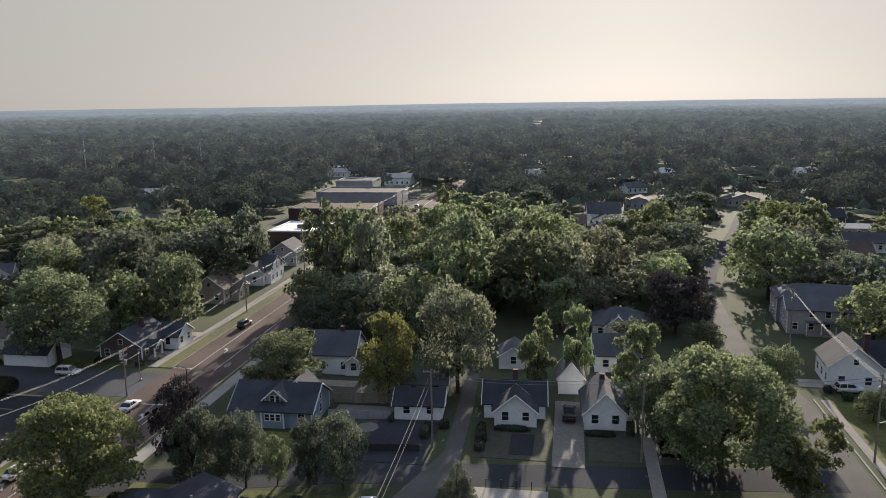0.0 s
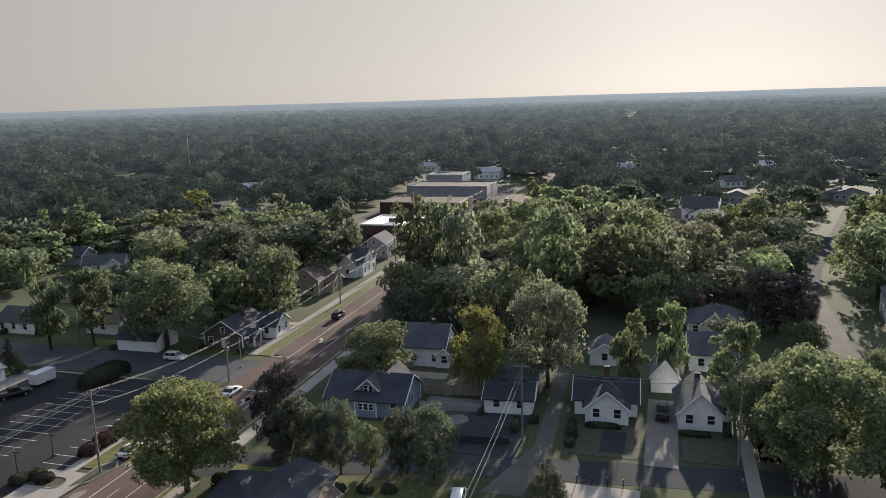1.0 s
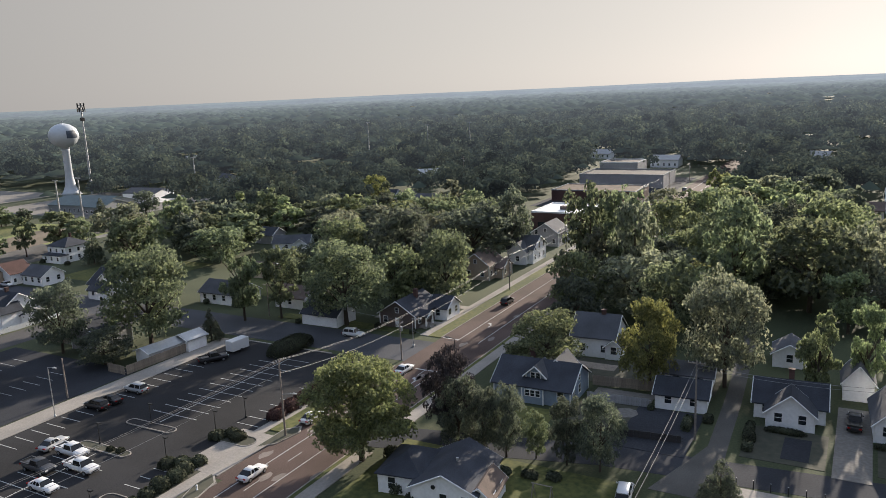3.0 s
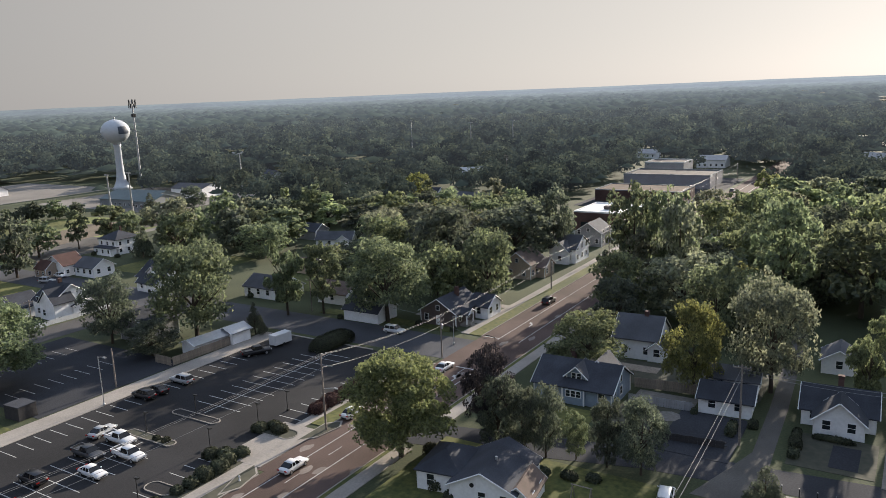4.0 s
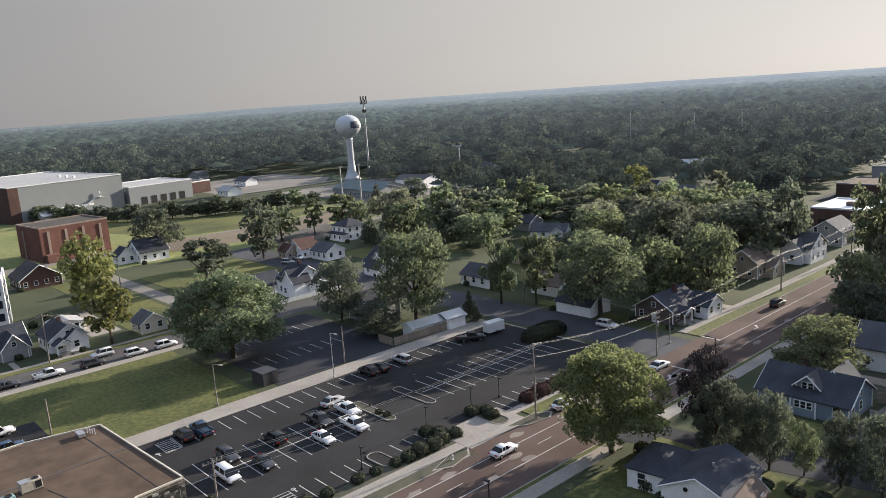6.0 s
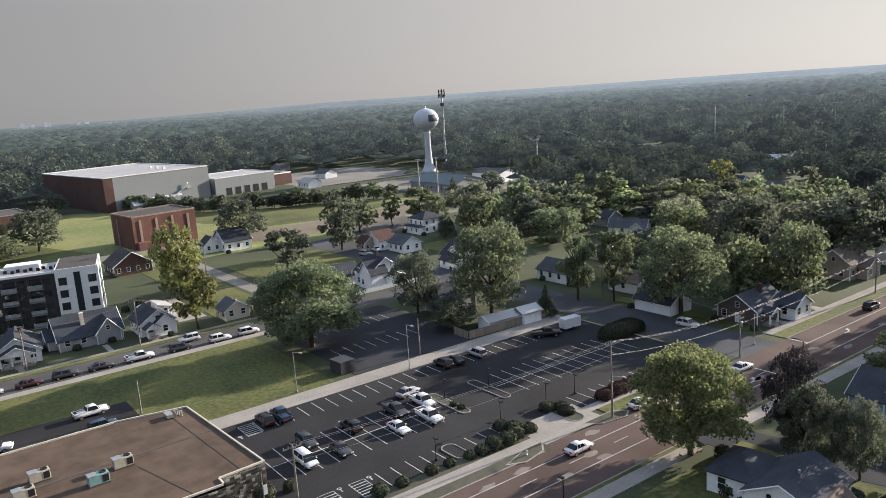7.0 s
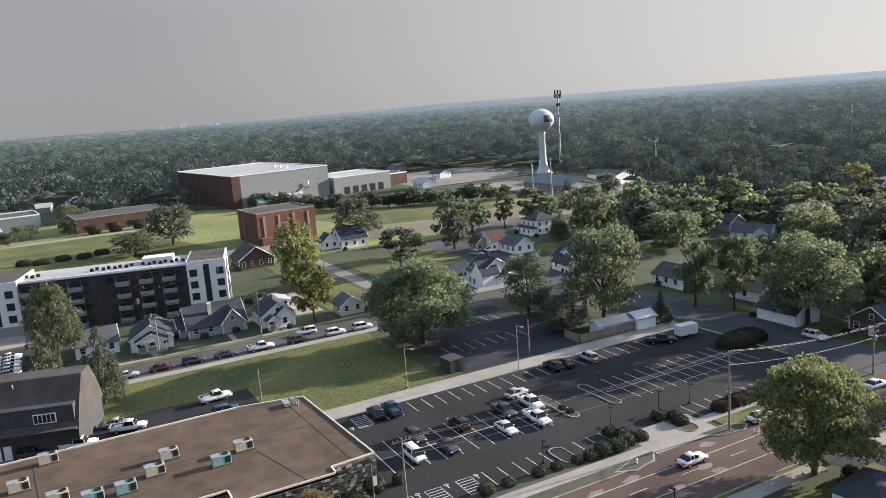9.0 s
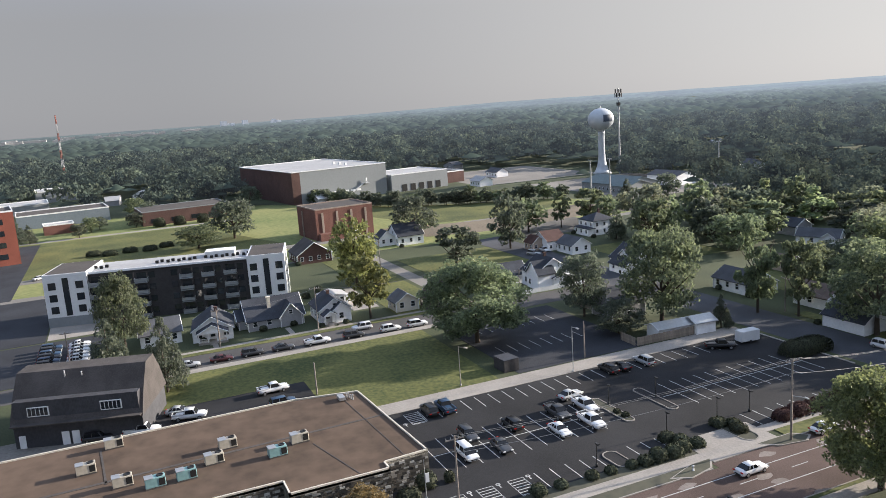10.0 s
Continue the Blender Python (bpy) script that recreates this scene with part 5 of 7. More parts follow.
AC_SPOTS = ((-117.3, -7.6, 0), (-110.1, -11.2, 0), (-103.4, -6.7, 0), (-100.8, -2.8, 1), (-100.9, 1.1, 1), (-103.8, 5.0, 0), (-107.9, 7.4, 0), (-104.1, 16.9, 0), (-101.3, 13.2, 1))
for x, y, col in AC_SPOTS:
    ac_unit(x, y, 93, AC_TEAL if col else AC_CREAM, "teal painted rooftop air unit" if col else "beige metal rooftop air unit")
vent = thing("roof_duct", "galvanised duct cluster at the roof corner", "roof duct", pose(-117, 27.8, ROOF_Z + 0.06))
for k in range(4):
    bm = bm_new()
    tube(bm, (k * 0.5, 0.2 * k, 0), (k * 0.5, 0.2 * k, 0.7 + 0.2 * (k % 2)), 0.14)
    part("pipe", bm, STEEL, vent)
bm = bm_new()
box(bm, -0.3, 1.6, -1.6, -0.6, 0.2, 0.7)
part("duct", bm, STEEL, vent)

# the dark gambrel building
barn = thing("barn", "dark board-clad barn-like building with gambrel roof and dormers", "building", pose(-140.54, -10.85, 0, rz=72) @ Matrix.Diagonal((0.855, 1, 1, 1)))
bm = bm_new()
box(bm, -12, 12, -7, 7, -0.3, 4.2)
part("wall", bm, DARK_WALL, barn)
bm = bm_new()
prof = [(-7.6, 3.9), (-5.2, 7.9), (-2.2, 11.4), (2.2, 11.4), (5.2, 7.9), (7.6, 3.9)]
ends = [[bm.verts.new((e, p, q)) for p, q in prof] for e in (-12.3, 12.3)]
for i in range(5):
    bm.faces.new((ends[0][i], ends[0][i + 1], ends[1][i + 1], ends[1][i]))
bm.faces.new((ends[0][5], ends[0][0], ends[1][0], ends[1][5]))
for e in ends:
    bm.faces.new(e)
part("roof", bm, DARK_ROOF, barn)
dorm = panel(barn, "dormer_wall", -11.6, 11.6, -6.9, -4.2, 4.2, 7.9, DARK_WALL)
for wx in (-7, 6.5):
    w = panel(barn, "window", wx - 2.0, wx + 2.0, -7.0, -6.85, 5.3, 6.9, TRIM)
    for k in range(5):
        panel(w, "pane", wx - 1.85 + k * 0.75, wx - 1.85 + k * 0.75 + 0.62, -7.04, -6.98, 5.45, 6.75, GLASS)
panel(barn, "lean_to_roof", -11.9, 12.1, -8.4, -6.9, 4.15, 4.35, DARK_ROOF)
for k in range(2):
    panel(barn, "door", -3.3 + 1.9 * k, -1.9 + 1.9 * k, -7.12, -6.95, 0, 2.3, TRIM, "white panelled door")
panel(barn, "door", -11.2, -10, -7.12, -6.95, 0, 2.2, TRIM, "white panelled door")
for cx in (-3, 0.2):
    bm = bm_new()
    tube(bm, (cx, -3, 9), (cx, -3, 11.4 if cx < 0 else 11), 0.14)
    part("vent_pipe", bm, STEEL, barn)
FOOT.append((-136, -12, 13))

# apartment building: white ends, charcoal middle with balconies
AP = thing("apartment_building", "four-storey apartment block with white ends and charcoal middle", "apartment building", pose(-213.5, 7.5, 0, rz=76))
AW, AD, AH = 62.0, 17.0, 13.6
bm = bm_new()
box(bm, -AW / 2 + 11, AW / 2 - 10, 0.8, AD, -0.3, AH - 0.4)
part("middle_wall", bm, CHARCOAL, AP)
for x0, x1 in ((-AW / 2, -AW / 2 + 11), (AW / 2 - 10, AW / 2)):
    panel(AP, "end_wall", x0, x1, 0, AD, 0.0, AH + 0.5, STUCCO)
    panel(AP, "end_roof", x0 + 0.4, x1 - 0.4, 0.4, AD - 0.4, AH + 0.5, AH + 0.56, ROOF_DARK)
    panel(AP, "plinth", x0 - 0.05, x1 + 0.05, -0.06, AD + 0.05, -0.2, 2.6, METAL_GREY)
    cx = (x0 + x1) / 2
    panel(AP, "window_strip", cx - 0.75, cx + 0.75, -0.08, 0.02, 2.9, AH - 0.6, GLASS, "tall dark stair window")
    for s in range(3):
        for dx in (-3.4, 3.4):
            z = 3.6 + 3.2 * s
            panel(AP, "window", cx + dx - 0.95, cx + dx + 0.95, -0.08, 0.02, z, z + 1.9, BLACK)
            panel(AP, "pane", cx + dx - 0.8, cx + dx + 0.8, -0.1, -0.06, z + 0.12, z + 1.78, GLASS)
for s in range(3):  # side windows towards the north
    for k in range(2):
        z = 3.6 + 3.2 * s
        panel(AP, "window", AW / 2 - 0.02, AW / 2 + 0.08, 4 + 6 * k, 6 + 6 * k, z, z + 1.9, BLACK)
bays = [-AW / 2 + 11 + 2.2 + k * 5.75 for k in range(7)]
for k, bx in enumerate(bays):
    for s in range(4):
        z = 0.3 + 3.2 * s
        wob = panel(AP, "window", bx + 1.5, bx + 3.1, 0.68, 0.82, z + 0.8, z + 2.4, GLASS)
        if k % 2 == 0 or k == 5:
            bal = panel(AP, "balcony", bx - 2.0, bx + 1.4, -0.9, 0.8, z - 0.12, z + 0.08, METAL_GREY)
            panel(bal, "sliding_door", bx - 1.5, bx + 0.9, 0.7, 0.83, z + 0.1, z + 2.4, GLASS)
            u = [(bx - 2.0, 0.8), (bx - 2.0, -0.92), (bx + 1.4, -0.92), (bx + 1.4, 0.8), (bx + 1.33, 0.8), (bx + 1.33, -0.85), (bx - 1.93, -0.85), (bx - 1.93, 0.8)]
            bm = bm_new()
            prism(bm, u, z + 1.02, z + 1.14)
            part("handrail", bm, STEEL, bal)
            bm = bm_new()
            prism(bm, [(px * 0.995 + bx * 0.005, py) for px, py in u], z + 0.3, z + 0.98)
            part("rail_panel", bm, METAL_GREY, bal)
            for q in (-2.0, 1.3):
                panel(bal, "post", bx + q, bx + q + 0.12, -0.9, -0.78, z + 0.08, z + 3.08, CHARCOAL)
panel(AP, "roof", -AW / 2 + 0.3, AW / 2 - 0.3, 0.4, AD - 0.3, AH - 0.4, AH - 0.3, ROOF_WHITE)
panel(AP, "coping", -AW / 2 + 11, AW / 2 - 10, 0.72, 1.1, AH - 0.4, AH + 0.15, TRIM)
for k in range(36):
    bx = -AW / 2 + 4 + (k // 2) * 2.9 + (k % 2) * 1.1
    if (k // 8) % 2 == 0 or k > 24:
        panel(AP, "condenser", bx, bx + 0.8, 6.5 + (k % 2) * 1.3, 7.3 + (k % 2) * 1.3, AH - 0.3, AH + 0.45, BLACK, "small dark condenser unit")
panel(AP, "stair_head", AW / 2 - 22, AW / 2 - 14, 9, 14, AH - 0.3, AH + 1.2, STUCCO)
panel(AP, "stair_head", AW / 2 - 9.5, AW / 2 - 0.5, 0.5, AD - 0.5, AH + 0.3, AH + 0.55, METAL_GREY)
FOOT.append((-220, 8, 34))

# brick theatre block
bb = slab_building("brick_building", "red brick windowless block with pale pilasters", "building", -312.5, 81.5, 6, 22, 25, 12.4, BRICK, ROOF_DARK, 0.5, mat("pale_band", (0.3, 0.24, 0.2), 0.85, vary=0.12))
for k in range(4):
    panel(bb, "pilaster", 11.0, 11.25, -10 + 6.3 * k, -9.1 + 6.3 * k, 0, 11.2, MATS["pale_band"])
panel(bb, "pilaster", -5, -4.1, -12.75, -12.5, 0, 11, MATS["pale_band"])
panel(bb, "annex", 11.3, 14, -12, -2, 0, 3, BRICK)
panel(bb, "door", 11.0, 11.2, 4, 6.4, 0, 2.6, TRIM, "pale steel door")

# sports hall
hall = thing("sports_hall", "large grey metal sports hall with dark brick end and white roof", "building", pose(-483.5, 113.8, 0, rz=8))
HW, HD, HH = 96, 60, 18.2
panel(hall, "brick_end", -HW / 2, HW / 2, -HD / 2, -HD / 2 + 5, -0.3, HH, BRICK_DARK)
panel(hall, "wall", -HW / 2, HW / 2, -HD / 2 + 5, HD / 2, -0.3, HH - 0.1, METAL_GREY)
panel(hall, "roof", -HW / 2 + 0.6, HW / 2 - 0.6, -HD / 2 + 0.6, HD / 2 - 0.6, HH - 0.1, HH + 0.15, ROOF_WHITE)
for x0, x1, y0, y1 in ((-HW / 2 - 0.2, HW / 2 + 0.2, -HD / 2 - 0.2, -HD / 2 + 0.6), (HW / 2 - 0.6, HW / 2 + 0.2, -HD / 2, HD / 2), (-HW / 2 - 0.2, -HW / 2 + 0.6, -HD / 2, HD / 2), (-HW / 2, HW / 2, HD / 2 - 0.6, HD / 2 + 0.2)):
    panel(hall, "coping", x0, x1, y0, y1, HH + 0.15, HH + 0.6, TRIM)
for k in range(7):
    panel(hall, "vent_window", HW / 2, HW / 2 + 0.1, -14 + 4 * k, -11.5 + 4 * k, 4, 5.2, TRIM)
st = panel(hall, "stair_landing", HW / 2, HW / 2 + 2, 14, 18, 7.8, 8.0, STEEL)
bm = bm_new()
tube(bm, (HW / 2 + 1, 0, 0), (HW / 2 + 1, 14, 7.8), 0.35, n=4)
tube(bm, (HW / 2 + 1, 16, 8), (HW / 2 + 1, 16, 11), 0.3, n=4)
part("stair", bm, TRIM, st)
for k in range(3):
    bm = bm_new()
    box(bm, 10 + 9 * k, 11.4 + 9 * k, 12, 13.4, HH + 0.1, HH + 1.5)
    part("roof_vent", bm, TRIM, hall)
FOOT.append((-490, 122, 42))
annex = slab_building("hall_annex", "lower grey annex with loading doors and white roof", "building", -459, 170, 8, 36, 40, 10.5, METAL_GREY, ROOF_WHITE, 0.5)
for k in range(5):
    panel(annex, "loading_door", 18.0, 18.15, -13 + 6 * k, -9.5 + 6 * k, 0.2, 4.4, BLACK)
slab_building("brick_annex", "low red brick store behind the annex", "building", -474, 202, 10, 30, 14, 7, BRICK_DARK, ROOF_DARK)
lib = slab_building("school_building", "low dark brick school building with flat roof", "building", -432, 30, 5, 30, 44, 7, BRICK_DARK, ROOF_DARK, 0.4, METAL_GREY)
for k in range(4):
    panel(lib, "window", 15.0, 15.1, -18 + 10 * k, -13 + 10 * k, 1.2, 3.4, GLASS)
# maintenance works under the tower
works = house("green-roofed works building with long low gables", -336, 244, 6, [(0, 0, 34, 22, 4.2, 3.2, "x", dict(faces="SE", trim=False)), (16, -6, 12, 16, 4.0, 2.6, "x", dict(faces="SE", trim=False))], METAL_GREY, ROOF_GREEN, name="works_building")
house("white metal barn with low gable", -334, 277, 6, [(0, 0, 22, 14, 5, 2.0, "x", dict(faces="", win=False, trim=False))], WHITE, SHINGLE_GREY, name="works_building")
# shops along the main road
sh = slab_building("shop", "flat-roofed shop with bright white roof", "shop", -94.5, 262, 0, 21, 22, 6.5, BRICK_DARK, STUCCO, 0.5)
for k in range(3):
    panel(sh, "shop_window", -8 + 6 * k, -4 + 6 * k, -11.12, -11.0, 0.8, 3.2, GLASS)
panel(sh, "roof_unit", -2.5, 0.5, -3, -1, 6.6, 7.8, BROWN_SIDING)
panel(sh, "roof_unit", 3, 5, 3, 5, 6.6, 7.8, AC_CREAM)
slab_building("shop", "brown brick shop row with white roof edge", "shop", -105, 332, 0, 38, 22, 4.8, BRICK_DARK, ROOF_BROWN, 0.4, METAL_GREY)
w1 = slab_building("shop", "long low grey store with white fascia", "shop", -107, 384, 0, 42, 26, 5.8, GREY_SIDING, ROOF_DARK, 0.7, METAL_GREY)
slab_building("shop", "white-walled store with flat dark roof", "shop", -125, 440, 0, 22, 20, 6.0, GREY_SIDING, ROOF_DARK, 0.5)
house("white gabled store beyond the road", -107, 470, 0, [(0, 0, 16, 14, 4.6, 2.2, "x", dict(faces="S"))], WHITE, ROOF_WHITE, name="shop")
# far left side
rb = slab_building("brick_house", "tall red brick building with white window bands", "building", -352, -52, 8, 24, 22, 21, mat("orange_brick", (0.24, 0.08, 0.055), 0.9, vary=0.15, scale=3, big=0.2, bump=0.3), ROOF_DARK, 0.6)
for s in range(4):
    for k in range(3):
        panel(rb, "window", 12.0, 12.12, -8 + 6 * k, -5 + 6 * k, 2.5 + 4.6 * s, 4.6 + 4.6 * s, GLASS)
        panel(rb, "window", -8 + 6 * k, -5 + 6 * k, 11.0, 11.12, 2.5 + 4.6 * s, 4.6 + 4.6 * s, GLASS)
slab_building("store_block", "long grey commercial block with flat roof", "building", -478, -30, 6, 30, 46, 7, mat("bluegrey_block", (0.16, 0.19, 0.22), 0.8, vary=0.1), ROOF_DARK)
slab_building("store_block", "white low commercial block", "building", -640, -40, 6, 30, 30, 8, METAL_GREY, ROOF_WHITE)
slab_building("store_block", "white low commercial block", "building", -560, -62, 6, 30, 40, 6, METAL_GREY, ROOF_WHITE)
slab_building("store_block", "small brick and white shop", "building", -432, -30, 6, 12, 14, 4.5, BRICK, ROOF_WHITE)


# ---- towers ----
wt = thing("water_tower", "pale blue-grey spheroid water tower on flared stem", "water tower", pose(-414, 288.5, 0))
bm = bm_new()
lathe(bm, [(6.0, 0), (4.6, 1.5), (3.1, 5), (2.3, 10), (2.1, 16), (2.1, 25.5), (2.4, 26.6)], 28)
part("stem", bm, TANK, wt)
bm = bm_new()
prof = [(2.3, 26.4)] + [(8.3 * math.cos(a), 34.6 + 7.0 * math.sin(a)) for a in [radians(-74 + 8 * k) for k in range(20)]] + [(0.6, 41.75)]
lathe(bm, prof, 36)
part("tank", bm, TANK, wt)
bm = bm_new()
grid = [[bm.verts.new((8.42 * math.cos(radians(e)) * math.cos(radians(q)), 8.42 * math.cos(radians(e)) * math.sin(radians(q)), 34.6 + 7.1 * math.sin(radians(e)))) for q in range(-24, 25, 6)] for e in range(-12, 25, 6)]
for r0, r1 in zip(grid, grid[1:]):
    for i in range(len(r0) - 1):
        bm.faces.new((r0[i], r0[i + 1], r1[i + 1], r1[i]))
me = part("emblem", bm, mat("dark_emblem", (0.06, 0.075, 0.1), 0.5), wt)
bm = bm_new()
tube(bm, (0, 0, 41.6), (0, 0, 43.2), 0.35)
part("cap", bm, STEEL, wt)

ct = thing("cell_tower", "tall steel mast with antenna crown", "mast", pose(-403, 294.3, 0))
bm = bm_new()
tube(bm, (0, 0, 0), (0, 0, 53), 0.75, 0.4, 10)
part("mast", bm, STEEL, ct)
for k in range(12):
    a = 2 * math.pi * k / 12
    bm = bm_new()
    z = 51.5 if k % 2 else 49
    tube(bm, (2.0 * math.cos(a), 2.0 * math.sin(a), z - 1.3), (2.0 * math.cos(a), 2.0 * math.sin(a), z + 1.3), 0.28, n=6)
    tube(bm, (0, 0, z), (2.0 * math.cos(a), 2.0 * math.sin(a), z), 0.12, n=5)
    part("antenna", bm, BLACK, ct)
bm = bm_new()
box(bm, -0.9, 0.9, -0.9, 0.9, 42.5, 44.5)
part("equipment_box", bm, BLACK, ct)

# ---- poles, lamps and cables ----
def utility_pole(x, y, h, rz=0, arms=1, lamp=0, trans=True, label="weathered wooden utility pole with crossarms"):
    t = thing("utility_pole", label, "utility pole", pose(x, y, 0, rz=rz), "utility poles")
    bm = bm_new()
    tube(bm, (0, 0, -0.3), (0, 0, h), 0.17, 0.11, 8)
    part("pole", bm, WOOD_POLE, t)
    for k in range(arms):
        z = h - 0.5 - 0.9 * k
        bm = bm_new()
        box(bm, -1.2, 1.2, -0.06, 0.06, z, z + 0.13)
        arm = part("crossarm", bm, WOOD_POLE, t)
        for u in (-1.1, -0.5, 0.5, 1.1):
            bm = bm_new()
            tube(bm, (u, 0, z + 0.12), (u, 0, z + 0.36), 0.06, 0.05, 6)
            part("insulator", bm, STEEL, arm)
    if trans:
        bm = bm_new()
        lathe(bm, [(0.22, h - 2.9), (0.27, h - 2.8), (0.27, h - 2.0), (0.18, h - 1.9)], 10, (0.38, 0))
        part("transformer", bm, STEEL, t)
    if lamp:
        bm = bm_new()
        tube(bm, (0, 0, lamp), (0, -2.2, lamp + 0.5), 0.05, n=6)
        arm = part("lamp_arm", bm, STEEL, t)
        bm = bm_new()
        box(bm, -0.16, 0.16, -2.9, -2.15, lamp + 0.42, lamp + 0.58)
        part("lamp_head", bm, STEEL, arm)


def street_lamp(x, y, h, rz=0, material=STEEL, label="slim grey street lamp beside the kerb", reach=1.6, pole_r=0.09):
    t = thing("street_lamp", label, "street lamp", pose(x, y, 0, rz=rz), "street lamps")
    bm = bm_new()
    tube(bm, (0, 0, -0.2), (0, 0, h), pole_r, pole_r * 0.7, 8)
    part("pole", bm, material, t)
    bm = bm_new()
    lathe(bm, [(0.22, 0), (0.22, 0.25), (0.13, 0.5)], 10)
    part("base", bm, material, t)
    if reach:
        bm = bm_new()
        tube(bm, (0, 0, h - 0.1), (reach, 0, h + 0.15), 0.05, n=6)
        part("arm", bm, material, t)
    bm = bm_new()
    box(bm, reach - 0.1, reach + 0.6, -0.17, 0.17, h + 0.02, h + 0.2)
    part("lamp_head", bm, material, t)


POLES = [(-75.6, 81.2, 12.4, 90, 1, 6.8), (-76.9, 116.9, 8.6, 90, 2, 0), (-78.6, 172, 9.2, 90, 2, 0), (-78.6, 214, 9.5, 90, 2, 0), (-78.6, 258, 9.5, 90, 2, 0), (-78.6, 305, 10, 90, 2, 0), (-78.6, 350, 10, 90, 2, 0), (-78.6, 395, 10, 90, 2, 0), (-78, 30, 12.4, 90, 1, 0),
         (-19.8, 104.2, 12, 5, 1, 0), (10.2, 102.8, 13.2, 5, 1, 0), (41.9, 107, 13, 85, 2, 6), (44.5, 160, 12, 85, 2, 0), (46, 205, 11, 85, 2, 0), (-18.5, 50, 12, 90, 1, 0), (45, 55, 13, 85, 2, 0),
         (-174.8, 14.9, 9.0, 90, 1, 0), (-173.5, 37.4, 10.8, 90, 1, 0), (-174.2, 67.4, 9.6, 90, 1, 0), (-180.4, -16.3, 8, 90, 1, 0), (-171.8, 91, 7.4, 90, 1, 0), (-122.2, 77.6, 7.4, 0, 0, 0), (-132.8, 26.5, 6.2, 0, 0, 0), (-184, 352, 17, 0, 2, 0), (-140, 190, 9, 0, 1, 0), (-222, 70, 11, 0, 1, 0), (-122.5, 131, 8, 0, 1, 0)]
for x, y, h, rz, arms, lamp in POLES:
    utility_pole(x, y, h, rz, arms, lamp, trans=arms > 1)
street_lamp(-116.6, 71.3, 8.8, 0, label="twin-head grey car park lamp beside the walk")
street_lamp(-121.8, 50.5, 7.6, 20, CONCRETE, "pale lamp post on the lawn's edge")
street_lamp(-62.5, 112, 7.6, 180, BLACK, "dark street lamp at the crossing", 1.2)
street_lamp(-78.8, 124.5, 6, 0, STEEL, "grey street lamp at the corner")
street_lamp(-62.0, 57, 4.2, 180, BLACK, "short dark lamp post beside the road", 0.0)
for x, y in ((-98.8, 75.9), (-86.9, 78.1), (-86.6, 68.1), (-100.3, 67.5), (-83.3, 53.3), (-86.2, 84.0)):
    street_lamp(x, y, 3.4, 0, BLACK, "short black car park lamp on an island", 0.0, 0.07)
for x, y, h in ((-317.2, 294.8, 21.7), (-324, 218, 18.5), (-312.5, 221.3, 19.4), (-330, 480, 30), (-290, 500, 27), (-265, 520, 27)):
    t = thing("steel_mast", "tall pale steel pole beside the works yard", "mast", pose(x, y, 0), "steel poles")
    bm = bm_new()
    tube(bm, (0, 0, 0), (0, 0, h), 0.5, 0.28, 10)
    part("pole", bm, STEEL, t)
    bm = bm_new()
    box(bm, -1.6, 1.6, -0.2, 0.2, h - 0.5, h)
    part("crossarm", bm, STEEL, t)


def cable(a, b, sag, r=0.02):
    r *= 0.9
    bm = bm_new()
    a, b = Vector(a), Vector(b)
    k = 10
    pts = [a.lerp(b, i / k) - Vector((0, 0, sag * 4 * (i / k) * (1 - i / k))) for i in range(k + 1)]
    side = (b - a).cross(Vector((0, 0, 1))).normalized() * r
    rings = [[bm.verts.new(p + o) for o in (side, Vector((0, 0, r)), -side, Vector((0, 0, -r)))] for p in pts]
    for p, q in zip(rings, rings[1:]):
        for i in range(4):
            bm.faces.new((p[i], p[(i + 1) % 4], q[(i + 1) % 4], q[i]))
    tagged(new("power_cable", mesh_of("power_cable", bm, CABLE)), "thin dark overhead cable slung between poles", "cable", "overhead cables")


line_w = [(-78, 30, 12.4), (-75.6, 81.2, 12.4), (-76.9, 116.9, 8.6), (-78.6, 172, 9.2), (-78.6, 214, 9.5), (-78.6, 258, 9.5), (-78.6, 305, 10), (-78.6, 350, 10), (-78.6, 395, 10)]
for p, q in zip(line_w, line_w[1:]):
    for dx, dz in ((-1.1, -0.1), (1.1, -0.1), (0.2, -2.2)):
        cable((p[0] + dx * 0.2, p[1], p[2] + dz), (q[0] + dx * 0.2, q[1], q[2] + dz), 0.7, 0.03 if dz < -1 else 0.022)
for p, q, n in (((-19.8, 104.2, 11.6), (-18.5, 50, 11.8), 2), ((-19.8, 104.2, 11.4), (10.2, 102.8, 12.6), 2), ((10.2, 102.8, 12.6), (41.9, 107, 12.6), 2), ((41.9, 107, 12.6), (44.5, 160, 11.6), 4), ((44.5, 160, 11.6), (46, 205, 10.6), 4), ((41.9, 107, 12.6), (45, 55, 12.6), 4),
                ((-174.8, 14.9, 8.6), (-173.5, 37.4, 10.4), 1), ((-173.5, 37.4, 10.4), (-174.2, 67.4, 9.2), 1), ((-76.9, 116.9, 8), (-122.5, 131, 7.6), 1), ((-76.9, 116.9, 7.6), (-62.5, 112, 7.2), 1)):
    for k in range(n):
        cable((p[0] + 0.35 * k, p[1], p[2] - 0.5 * k), (q[0] + 0.35 * k, q[1], q[2] - 0.5 * k), 0.9, 0.028)


